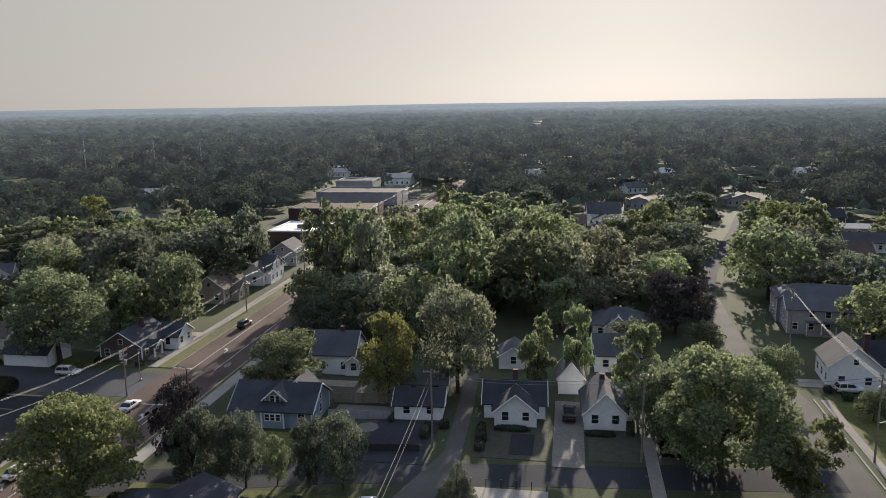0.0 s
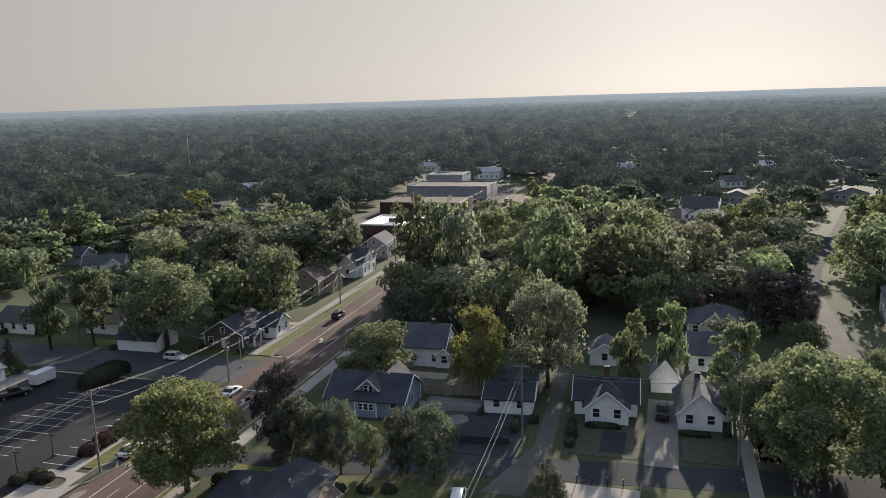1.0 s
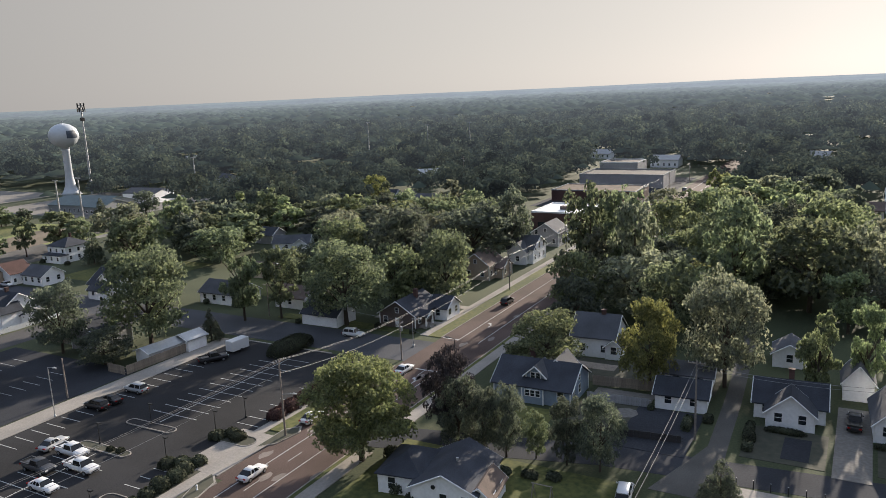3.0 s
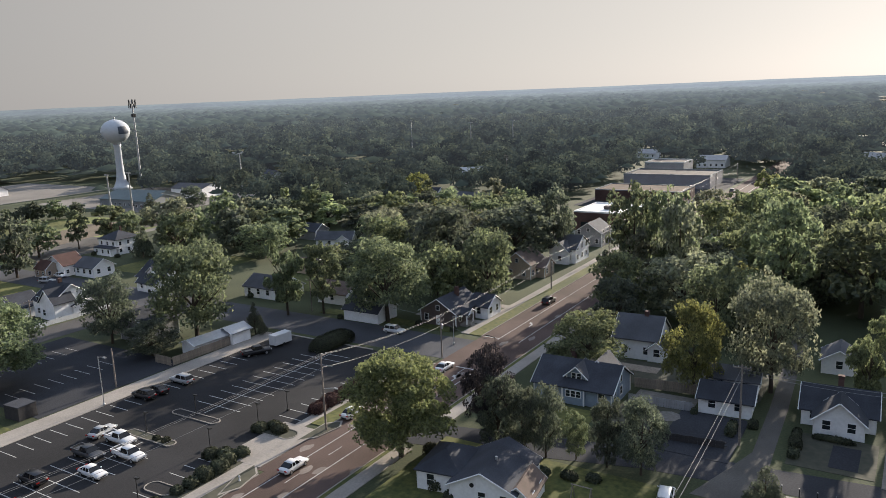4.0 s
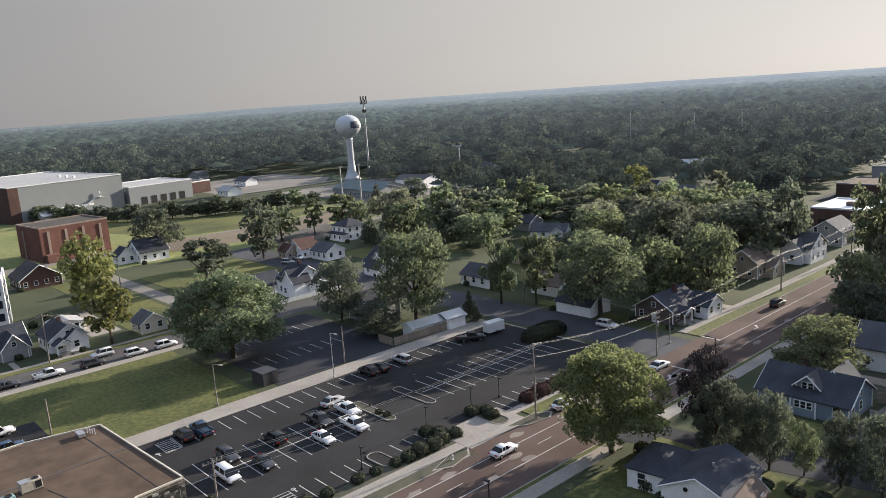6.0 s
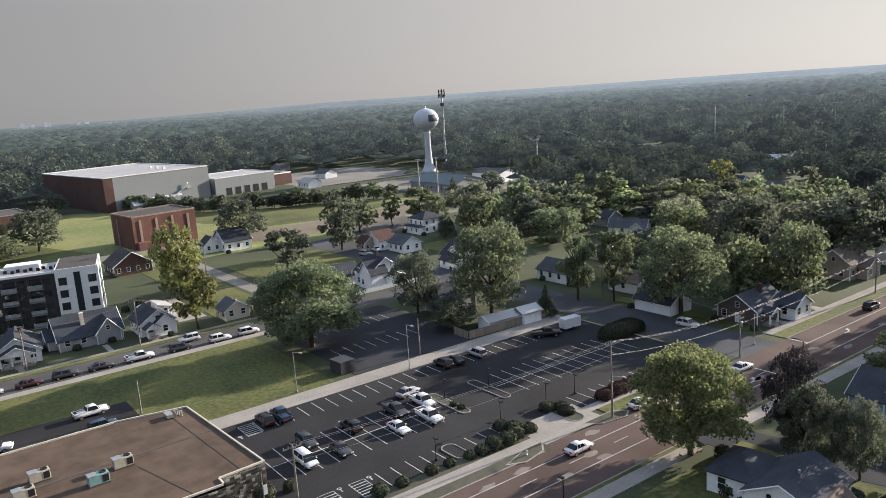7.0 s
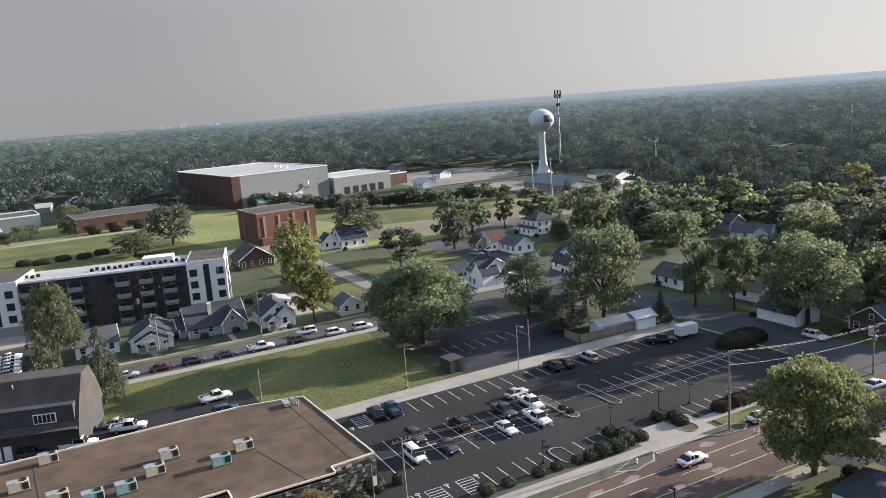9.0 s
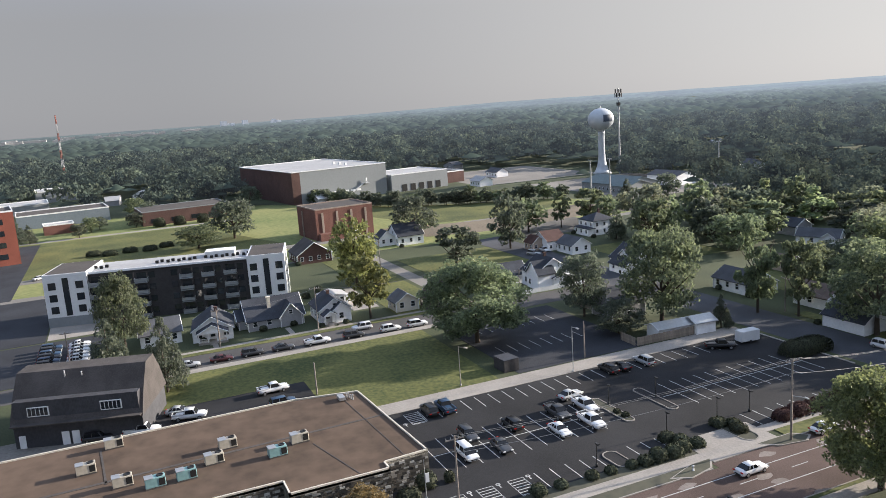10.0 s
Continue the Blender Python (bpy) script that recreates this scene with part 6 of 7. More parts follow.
# ---- hedges and shrubs ----
def shrub(x, y, w, d, h, label="clipped dark green shrub in a kerbed bed", name="shrub", seed=0, material=None):
    rng = np.random.default_rng(int(abs(x * 7 + y * 11)) + seed)
    n = int(520 * max(1, w * d / 6))
    d3 = rng.normal(size=(n, 3))
    d3[:, 2] = abs(d3[:, 2])
    d3 /= np.linalg.norm(d3, axis=1)[:, None]
    p = np.sign(d3) * abs(d3) ** 0.7 * (0.86 + 0.2 * rng.random((n, 1))) * np.array((w / 2, d / 2, h))
    u = rng.normal(size=(n, 3))
    u /= np.linalg.norm(u, axis=1)[:, None]
    v = np.cross(u, d3)
    s = 0.15
    co = np.stack([p - u * s, p - v * s, p + u * s, p + v * s], 1).reshape(-1, 3)
    me = bpy.data.meshes.new(name)
    me.from_pydata(co.tolist(), [], np.arange(n * 4).reshape(n, 4).tolist())
    me.materials.append(material or HEDGE)
    t = thing(name, label, "shrub", pose(x, y, 0.1), "clipped shrubs")
    part("foliage", me, None, t)
    bm = bm_new()
    lathe(bm, [(0.38 * w, 0), (0.44 * w, h * 0.4), (0.34 * w, h * 0.78), (0.1, h * 0.88)], 12)
    for vtx in bm.verts:
        vtx.co.y *= d / w
    part("core", bm, material or HEDGE, t)


shrub(-101.2, 113.2, 5.2, 11.5, 2.6, "long clipped hedge mound at the end of the car park", "hedge")
for x, y, w, d, h in ((-84.8, 76.4, 2.6, 2.6, 1.2), (-83.4, 78.0, 2.4, 2.2, 1.1), (-81.6, 77.4, 2.4, 2.4, 1.2), (-84.6, 66.6, 2.6, 2.6, 1.3), (-82.8, 67.6, 2.6, 2.4, 1.3), (-81.0, 66.2, 2.4, 2.4, 1.6), (-81.0, 68.9, 2.2, 2.2, 1.3),
                      (-80.3, 64.2, 2.4, 2.6, 1.7), (-80.5, 61.6, 2.6, 2.4, 1.7), (-80.4, 59.3, 2.0, 2.0, 1.3), (-80.6, 57.2, 1.6, 1.6, 1.0), (-80.8, 53.8, 1.6, 1.6, 1.0), (-80.8, 50.8, 1.8, 1.8, 1.1), (-80.9, 46, 1.8, 1.8, 1.0), (-80.9, 42.5, 2.2, 2.2, 1.3),
                      
                      (-94.8, 66.8, 1.4, 1.2, 0.7), (-96.8, 66.6, 1.2, 1.0, 0.6), (-87.6, 20, 3, 6, 2.4), (-87.4, 27, 2.4, 3.4, 2.0), (-90, 30.5, 2, 3, 2.4), (-90.2, 34, 1.4, 1.4, 1.4), (-88.2, 14, 2.6, 5, 2.0),
                      (-8.6, 111.2, 5.5, 1.2, 0.8), (4.8, 111, 4.5, 1.1, 0.8), (-57, 82, 2, 2, 1.6), (-37, 84.5, 2.4, 1.4, 1.0), (-34, 85.3, 2.0, 1.4, 1.0), (-40.5, 84, 2.0, 1.3, 1.0), (-21.6, 108, 1.6, 4, 1.5), (-13.2, 109, 1.4, 6, 1.4), (-205, 46, 6, 1.8, 3.4)):
    shrub(x, y, w, d, h)
PLUM = leaf_mat("plum_hedge_leaf", (0.07, 0.045, 0.046), glow=0.2, gloss=0.01)
for x, y, w, d, h in ((-81.4, 86, 2.6, 3.4, 1.6), (-81.5, 89.2, 2.8, 3.6, 1.8), (-81.6, 92.6, 2.8, 3.4, 1.7), (-81.6, 96, 2.8, 3.4, 1.6), (-81.8, 99.5, 2.6, 3.2, 1.5), (-81.8, 103, 2.6, 3, 1.5),):
    shrub(x, y, w, d, h, "plum-brown clipped shrub between car park and footpath", material=PLUM)
for x, y in ((-337, -13), (-333, -7), (-335, 0.7), (-333, 8.4), (-337, 15)):
    shrub(x, y, 4, 6, 2.2, "dark rounded shrub along the playing field")
for x, y in ((-408, 16.8), (-407, 26.5), (-406, 37.8)):
    shrub(x, y, 6, 6, 4.5, "round clipped tree beside the school path", "hedge_tree")


for x, y, w in ((-181.5, 12, 1.4), (-181.2, 17.5, 1.2), (-181.8, 26, 1.6), (-182, 33.5, 1.4), (-176, 39, 1.2), (-176, 45, 1.2), (-170.8, 67, 1.4), (-171, 73, 1.3), (-174.5, 99, 1.2), (-174.4, 107, 1.3), (-171.5, 129, 1.4), (-176, 126.5, 1.3),
                (-53, 107, 1.4), (-41, 107.2, 1.3), (-50, 107, 1.1), (-48, 72.6, 1.6), (-51, 74.5, 2.2), (-28, 112.2, 1.0), (-83.5, 132, 1.3), (-92.5, 132.2, 1.4), (-112, 128.9, 1.2), (-136, 134, 1.3), (-146, 134, 1.4), (9.3, 112, 1.2), (44, 134, 1.4), (46, 130.5, 1.6),
                (-12.8, 104, 1.5), (-12.9, 107, 1.7), (-19.2, 111, 1.5), (-228, 153, 1.5), (-240, 152.4, 1.5), (-262, 92, 1.4), (-256, 52, 1.6), (-205, 52, 2.2), (-208, 43, 1.8), (-203, 38, 1.8), (-200, 20, 1.8), (-198, 12, 1.6)):
    shrub(x, y, w, w * 1.2, w * 0.8, "small green shrub beside a house wall")


# ---- fences ----
def plank_fence(x0, y0, x1, y1, h=1.8, label="weathered plank fence beside the walk", step=0.4, material=FENCE_WOOD):
    ln = math.hypot(x1 - x0, y1 - y0)
    t = thing("fence", label, "fence", pose(x0, y0, 0, rz=math.degrees(math.atan2(y1 - y0, x1 - x0))))
    bm = bm_new()
    box(bm, 0, step * 0.93, -0.02, 0.02, 0.05, h)
    me = mesh_of("plank", bm, material)
    for k in range(int(ln / step)):
        o = part("plank", me, material, t)
        o.location = (k * step, 0, random.uniform(-0.04, 0.04))
    for z in (0.4, h - 0.35):
        bm = bm_new()
        box(bm, 0, ln, 0.025, 0.09, z, z + 0.09)
        part("rail", bm, material, t)


plank_fence(-121.9, 90, -121.2, 107)
plank_fence(-127, 89.8, -121.9, 89.8)
plank_fence(-38.4, 112.2, -28.2, 112.8, 1.5, "weathered grey plank fence between bungalow and garage", 0.4, GREY_SIDING)
plank_fence(-39.5, 118.6, -28.5, 119.8, 1.8, "dark stained plank fence behind the yard")
plank_fence(-38, 100.5, -21, 102.2, 1.2, "dark wire-and-plank yard fence", 0.6, CHARCOAL)
plank_fence(-160, 98, -148, 98, 1.5, "dark plank yard fence")
plank_fence(-172.6, 84, -172.6, 112, 1.2, "white picket fence along the street", 0.45, TRIM)

for k in range(6):
    t = thing("bollard", "short dark steel post at the edge of the pad", "post", pose(-12.6 + 2 * k, 93.0, 0.05), "pad posts")
    bm = bm_new()
    tube(bm, (0, 0, 0), (0, 0, 1.2), 0.06, 0.06, 8)
    part("post", bm, BLACK, t)
    bm = bm_new()
    tube(bm, (0, 0, 1.2), (0, 0, 1.26), 0.08, 0.05, 8)
    part("cap", bm, STEEL, t)
t = thing("fire_hydrant", "small white fire hydrant on the verge beside the drive", "fire hydrant", pose(-75.6, 63.4, 0.165))
bm = bm_new()
lathe(bm, [(0.16, 0), (0.16, 0.05), (0.11, 0.07), (0.11, 0.55), (0.15, 0.57), (0.15, 0.61), (0.1, 0.7), (0.03, 0.76)], 12)
part("barrel", bm, TRIM, t)
for sy in (-1, 1):
    bm = bm_new()
    tube(bm, (0, sy * 0.08, 0.45), (0, sy * 0.19, 0.45), 0.05, n=8)
    part("outlet", bm, STEEL, t)
# dumpster enclosure, trailer and odds
t = thing("bin_enclosure", "dark timber-clad bin enclosure on the lawn's edge", "enclosure", pose(-125.2, 61.8, 0.05, rz=4))
for x0, x1, y0, y1 in ((-1.9, 1.9, -1.6, -1.5), (-1.9, 1.9, 1.5, 1.6), (-1.9, -1.8, -1.5, 1.5), (1.8, 1.9, -1.5, 1.5)):
    panel(t, "side", x0, x1, y0, y1, 0, 2.3, CHARCOAL)
panel(t, "lid", -1.95, 1.95, -1.65, 1.65, 2.3, 2.42, SHINGLE)
t = thing("garden_swing", "small wooden garden frame on the lawn", "garden frame", pose(-33.5, 80, 0.05))
for sx in (-1.2, 1.2):
    for sy in (-0.7, 0.7):
        bm = bm_new()
        tube(bm, (sx, sy, 0), (sx, 0, 2), 0.07, n=5)
        part("leg", bm, WOOD_POLE, t)
bm = bm_new()
tube(bm, (-1.4, 0, 2), (1.4, 0, 2), 0.07, n=5)
part("beam", bm, WOOD_POLE, t)


# ---- vehicles ----
PAINTS = {"white": (0.66, 0.66, 0.66), "black": (0.018, 0.018, 0.02), "charcoal": (0.045, 0.047, 0.052), "silver": (0.36, 0.37, 0.38), "blue": (0.03, 0.06, 0.11), "grey": (0.13, 0.135, 0.14), "maroon": (0.07, 0.02, 0.02)}
KINDS = {  # length, width, side outline of the body, side outline of the cabin
    "sedan": (4.7, 1.82, [(-2.35, 0.35), (2.35, 0.35), (2.35, 0.7), (2.2, 0.86), (0.95, 0.98), (-1.55, 1.0), (-2.3, 0.95)], [(0.95, 0.97), (0.2, 1.43), (-0.95, 1.43), (-1.75, 0.99)]),
    "suv": (4.75, 1.9, [(-2.37, 0.4), (2.37, 0.4), (2.37, 0.85), (2.2, 1.02), (1.05, 1.1), (-2.3, 1.12), (-2.37, 0.9)], [(1.1, 1.09), (0.45, 1.7), (-1.9, 1.72), (-2.28, 1.11)]),
    "van": (5.0, 1.95, [(-2.5, 0.38), (2.5, 0.38), (2.5, 0.8), (2.3, 0.98), (1.55, 1.08), (-2.45, 1.1), (-2.5, 0.9)], [(1.75, 1.06), (0.75, 1.74), (-2.1, 1.76), (-2.44, 1.1)]),
    "pickup": (5.8, 2.0, [(-2.9, 0.5), (2.9, 0.5), (2.9, 0.98), (2.75, 1.14), (1.4, 1.2), (-2.85, 1.2), (-2.9, 1.0)], [(1.45, 1.19), (0.85, 1.86), (-0.55, 1.88), (-0.85, 1.2)]),
}
CARS = {}


def side_loft(bm, outline, w_low, w_high):
    zs = [z for _, z in outline]
    lo, hi = min(zs), max(zs)
    rows = []
    for s in (-1, 1):
        rows.append([bm.verts.new((x, s * (w_low + (w_high - w_low) * (z - lo) / (hi - lo)), z)) for x, z in outline])
    k = len(outline)
    for i in range(k):
        bm.faces.new((rows[0][i], rows[0][(i + 1) % k], rows[1][(i + 1) % k], rows[1][i]))
    bm.faces.new(rows[0])
    bm.faces.new(rows[1][::-1])


def hull(bm, ln, half, xs, zs, low):
    """A rounded car body, lofted through cross-sections from tail to nose."""
    rows = []
    for i in range(17):
        u = -1 + i / 8
        x = u * ln / 2
        z = float(np.interp(x, xs, zs))
        end = max(0.0, (abs(u) - 0.7) / 0.3)
        w = half * (1 - 0.17 * end ** 2)
        z0 = low + 0.1 * end ** 2 - 0.1
        z1 = z - 0.1 * end ** 3
        h = z1 - z0
        sec = [(w * 0.86, z0), (w * 0.98, z0 + 0.25 * h), (w, z0 + 0.55 * h), (w * 0.95, z0 + 0.82 * h), (w * 0.84, z0 + 0.96 * h), (w * 0.45, z1 + 0.02)]
        ring = [(x, y, q) for y, q in sec] + [(x, -y, q) for y, q in sec[::-1]]
        rows.append([bm.verts.new(p) for p in ring])
    k = len(rows[0])
    for a, b in zip(rows, rows[1:]):
        for i in range(k):
            bm.faces.new((a[i], a[(i + 1) % k], b[(i + 1) % k], b[i])).smooth = True
    bm.faces.new(rows[0])
    bm.faces.new(rows[-1][::-1])


def car(kind, colour, x, y, rz, z=0.066, where="parked"):
    words = {"suv": "SUV", "pickup": "pickup truck"}.get(kind, kind)
    label = "%s %s %s" % (colour, words, where)
    m = pose(x, y, z, rz=rz)
    if (kind, colour) in CARS:
        t = copy_thing(CARS[kind, colour], m)
        t["label"] = label
        return t
    ln, wd, body, cabin = KINDS[kind]
    t = thing(kind if kind != "suv" else "car", label, "pickup" if kind == "pickup" else "van" if kind == "van" else "car", m, "vehicles")
    paint = mat("car_" + colour, PAINTS[colour], 0.28, vary=0.05, scale=1, bump=0, spec=0.6)
    bm = bm_new()
    upper = sorted(body[1:] + [body[0]], key=lambda p: (p[0], p[1]))
    upper = [p for p in upper if p[1] > body[0][1] + 0.05]
    hull(bm, ln, wd / 2, [p[0] for p in upper], [p[1] for p in upper], body[0][1])
    part("body", bm, paint, t)
    for s, label2 in ((1, "grille"), (-1, "bumper")):
        bm = bm_new()
        box(bm, s * ln / 2 - 0.12, s * ln / 2 + 0.015, -wd * 0.27, wd * 0.27, body[0][1] + 0.06, body[0][1] + 0.2)
        part(label2, bm, BLACK, t)
    for s in (-1, 1):
        bm = bm_new()
        box(bm, cabin[0][0] - 0.42, cabin[0][0] - 0.22, s * (wd / 2 + 0.06) - 0.1, s * (wd / 2 + 0.06) + 0.1, cabin[0][1] + 0.02, cabin[0][1] + 0.17)
        bmesh.ops.bevel(bm, geom=list(bm.edges), offset=0.03, segments=1, affect="EDGES")
        part("wing_mirror", bm, paint, t)
    bm = bm_new()
    side_loft(bm, cabin, wd / 2 - 0.1, wd / 2 - 0.28)
    part("glazing", bm, CAR_GLASS, t)
    roofline = [p for p in cabin if p[1] > cabin[0][1] + 0.3]
    bm = bm_new()
    x0, x1 = min(p[0] for p in roofline), max(p[0] for p in roofline)
    v = box(bm, x0 - 0.12, x1 + 0.1, -wd / 2 + 0.22, wd / 2 - 0.22, roofline[0][1] - 0.05, roofline[0][1] + 0.07)
    for q in v[4:]:
        q.co.x = (x0 + x1) / 2 + (q.co.x - (x0 + x1) / 2) * 0.86
        q.co.y *= 0.86
    bmesh.ops.bevel(bm, geom=list(bm.edges), offset=0.05, segments=2, affect="EDGES")
    for f in bm.faces:
        f.smooth = True
    part("roof_panel", bm, paint, t)
    for s in (-1, 1):
        for px in ([x0 + 0.05, (x0 + x1) / 2, x1 - 0.05] if kind != "pickup" else [x0 + 0.05, x1 - 0.05]):
            bm = bm_new()
            zz = cabin[0][1]
            tube(bm, (px + (0.45 if px == x1 - 0.05 else -0.2 if px == x0 + 0.05 else 0), s * (wd / 2 - 0.1), zz), (px, s * (wd / 2 - 0.27), roofline[0][1]), 0.055, n=4)
            part("pillar", bm, paint, t)
    if kind == "pickup":
        bm = bm_new()
        box(bm, -2.75, -0.95, -0.8, 0.8, 1.19, 1.215)
        part("bed_liner", bm, BLACK, t)
        for yy0, yy1 in ((-0.98, -0.82), (0.82, 0.98)):
            bm = bm_new()
            box(bm, -2.85, -0.9, yy0, yy1, 1.15, 1.32)
            part("bed_side", bm, paint, t)
        bm = bm_new()
        box(bm, -2.88, -2.78, -0.95, 0.95, 1.1, 1.32)
        part("tailgate", bm, paint, t)
    for sx in (-1, 1):
        for s in (-1, 1):
            cx = sx * ln * 0.31
            bm = bm_new()
            r = 0.38 if kind == "pickup" else 0.34
            tube(bm, (cx, s * (wd / 2 - 0.2), r), (cx, s * (wd / 2 + 0.02), r), r, n=16)
            wh = part("wheel", bm, RUBBER, t)
            bm = bm_new()
            tube(bm, (cx, s * (wd / 2 - 0.05), r), (cx, s * (wd / 2 + 0.035), r), r * 0.62, n=12)
            part("rim", bm, RIM, wh)
        for s in (-1, 1):
            bm = bm_new()
            zz = body[2][1] - 0.08 if sx > 0 else body[-1][1] - 0.12
            box(bm, sx * ln / 2 - 0.06, sx * ln / 2 + 0.02, s * wd * 0.36 - 0.2, s * wd * 0.36 + 0.2, zz - 0.08, zz + 0.1)
            part("headlight" if sx > 0 else "tail_light", bm, LAMP_CLEAR if sx > 0 else LAMP_RED, t)
    CARS[kind, colour] = t
    return t


def flagpole(x, y, h):
    t = thing("flagpole", "slim pale pole with a small white pennant by the stone wall", "flagpole", pose(x, y, 0.06))
    bm = bm_new()
    tube(bm, (0, 0, 0), (0, 0, h), 0.07, 0.04, n=10)
    tube(bm, (0, 0, 0), (0, 0, 0.15), 0.16, 0.12, n=10)
    part("pole", bm, STEEL, t)
    bm = bm_new()
    box(bm, 0.06, 0.1, 0.05, 0.55, h - 3.2, h - 1.9)
    part("pennant", bm, TRIM, t)


flagpole(-87.6, 29.5, 5.4)
for x, y in ((-85.6, 43.8), (-85.6, 39.2), (-85.6, 34.9), (-111, 35.6)):
    bm = bm_new()
    for k in range(10):
        a = 0.63 * k
        box(bm, x - 0.3 + 0.27 * math.cos(a) - 0.08, x - 0.3 + 0.27 * math.cos(a) + 0.08, y + 0.27 * math.sin(a) - 0.08, y + 0.27 * math.sin(a) + 0.08, 0.06, 0.072)
    box(bm, x - 0.25, x + 0.55, y - 0.06, y + 0.08, 0.06, 0.073)
    box(bm, x + 0.45, x + 0.65, y - 0.1, y + 0.12, 0.06, 0.0735)
    tagged(new("bay_symbol", mesh_of("bay_symbol", bm, PAINT)), "white painted wheelchair symbol on the asphalt", "road marking", kind="structure")
LOT = "parked in a painted stall"
for kind, colour, x, y, rz in (("suv", "black", -113.4, 40.7, 180), ("pickup", "blue", -113.0, 43.4, 180), ("sedan", "silver", -106.2, 63.8, 100), ("pickup", "white", -101.0, 63.3, 0), ("pickup", "charcoal", -101.0, 58.0, 0), ("pickup", "white", -95.2, 60.6, 0),
                               ("suv", "black", -101.0, 49.7, 180), ("sedan", "white", -95.2, 54.8, 0), ("suv", "charcoal", -101.0, 42.0, 0), ("van", "white", -95.6, 39.2, 0), ("sedan", "charcoal", -95.1, 44.6, 0),
                               ("suv", "black", -113.0, 76.6, 180), ("sedan", "black", -113.0, 79.3, 180), ("suv", "silver", -112.8, 84.6, 180)):
    car(kind, colour, x, y, rz, 0.066, LOT)
car("pickup", "black", -111.5, 102.0, 60, 0.066, "hitched to a white trailer in the car park")
t = thing("cargo_trailer", "white box trailer behind a pickup in the car park", "trailer", pose(-111.4, 108.8, 0.066, rz=85))
bm = bm_new()
box(bm, -2.2, 2.2, -1.05, 1.05, 0.5, 2.6)
bmesh.ops.bevel(bm, geom=list(bm.edges), offset=0.06, segments=2, affect="EDGES")
part("box", bm, mat("car_white", PAINTS["white"]), t)
for s in (-1, 1):
    bm = bm_new()
    tube(bm, (0, s * 0.85, 0.36), (0, s * 1.08, 0.36), 0.36, n=14)
    part("wheel", bm, RUBBER, t)
STREET = "parked along the street"
for kind, colour, x, y, rz in (("sedan", "silver", -164.0, 7.0, 88), ("sedan", "maroon", -164.2, 13.8, 88), ("suv", "charcoal", -164.2, 20.3, 88), ("sedan", "charcoal", -164, 27.0, 88), ("pickup", "white", -163.6, 34.6, 88), ("suv", "charcoal", -163.4, 43, 88),
                               ("suv", "white", -168.3, 46.6, -92), ("suv", "white", -163.0, 51.8, 88), ("suv", "white", -162.9, 58.4, 88)):
    car(kind, colour, x, y, rz, 0.024, STREET)
car("suv", "white", -94.4, 125.6, 4, 0.024, "driving on the side street")
car("sedan", "white", -73.0, 111.5, 90, 0.024, "driving on the main road")
car("sedan", "white", -75.4, 87.5, 92, 0.03, "standing beside the kerb")
car("sedan", "white", -71.5, 69.5, 92, 0.024, "driving on the main road")
car("suv", "black", -73.9, 160, 90, 0.024, "driving on the main road")
car("sedan", "white", -65.6, 186, -90, 0.024, "driving on the main road")
car("pickup", "white", -138.6, 19.6, 95, 0.118, "parked in the asphalt yard")
car("suv", "blue", -131.0, 19.8, 95, 0.118, "parked behind the flat-roofed building")
for kind, colour, x, y, rz in (("sedan", "silver", -137.4, 2.8, 75), ("pickup", "white", -134.0, 4.2, 75), ("pickup", "white", -131.6, -3.6, 75), ("suv", "black", -132.8, -10.4, 75)):
    car(kind, colour, x, y, rz, 0.118, "parked beside the dark barn")
car("pickup", "black", 0.1, 117.5, 90, 0.08, "parked in a concrete driveway")
car("van", "white", -24.5, 84.6, 100, 0.06, "parked beside the cross street")
car("suv", "white", 47.5, 134.2, 5, 0.08, "parked beside the white house")
car("sedan", "white", 10, 192, 5, 0.01, "parked among the trees")
for k in range(12):
    car(("suv", "sedan")[k % 2], ("blue", "white", "black", "silver")[k % 4], -197 + 2.9 * (k // 2), -20.8 + 6.1 * (k % 2), 84, 0.056, "parked beside the apartments")
for k, (x, y, c) in enumerate(((-219, 127, "white"), (-216, 121, "silver"), (-200, 118, "black"), (-300, -10, "white"), (-301, -16, "black"), (-298, -22, "silver"), (-298, -30, "white"))):
    car(("sedan", "suv")[k % 2], c, x, y, 20 * k, 0.05, "parked beside the street")
for k, y in enumerate((250, 268, 300, 330, 345, 362, 390)):
    car(("sedan", "suv")[k % 2], ("white", "black", "silver")[k % 3], -74 if k % 2 else -65.4, y, 90, 0.024, "driving far along the main road")

# ---- woods ----
CLEAR = [(-81, -60, -200, 440), (-123, -57, -100, 117), (-340, -60, 112, 134), (-177, -120, -100, 120), (-24, -8, 96, 165), (-62, 60, 80, 150), (12, 34, 140, 170), (28, 52, 20, 215), (-275, -170, -90, 135), (-400, -262, -120, 214), (-470, -385, -90, 60), (-360, -296, 210, 300), (-128, -84, 235, 300), (-130, -80, 300, 405), (-520, -400, 185, 300), (-475, -380, 55, 205), (-345, -245, 185, 245), (-245, -172, 84, 166), (-172, -104, 128, 152), (-62, -20, 125, 150)]
SIGHT = [(x, y, r) for x, y, r in FOOT] + [(44, 250, 8), (52, 285, 8), (60, 310, 8), (74, 345, 9), (88, 390, 9), (-66, 260, 2.5), (-65, 300, 2.5), (-65, 340, 2), (-66, 385, 2), (-68, 440, 2), (-70, 540, 3), (-245, 200, 10), (-330, 262, 14)] + [(-414, 288, 7), (-400, 245, 18)]
TAKEN = [(t[0], t[1], t[2] * 0.5) for t in TREES]


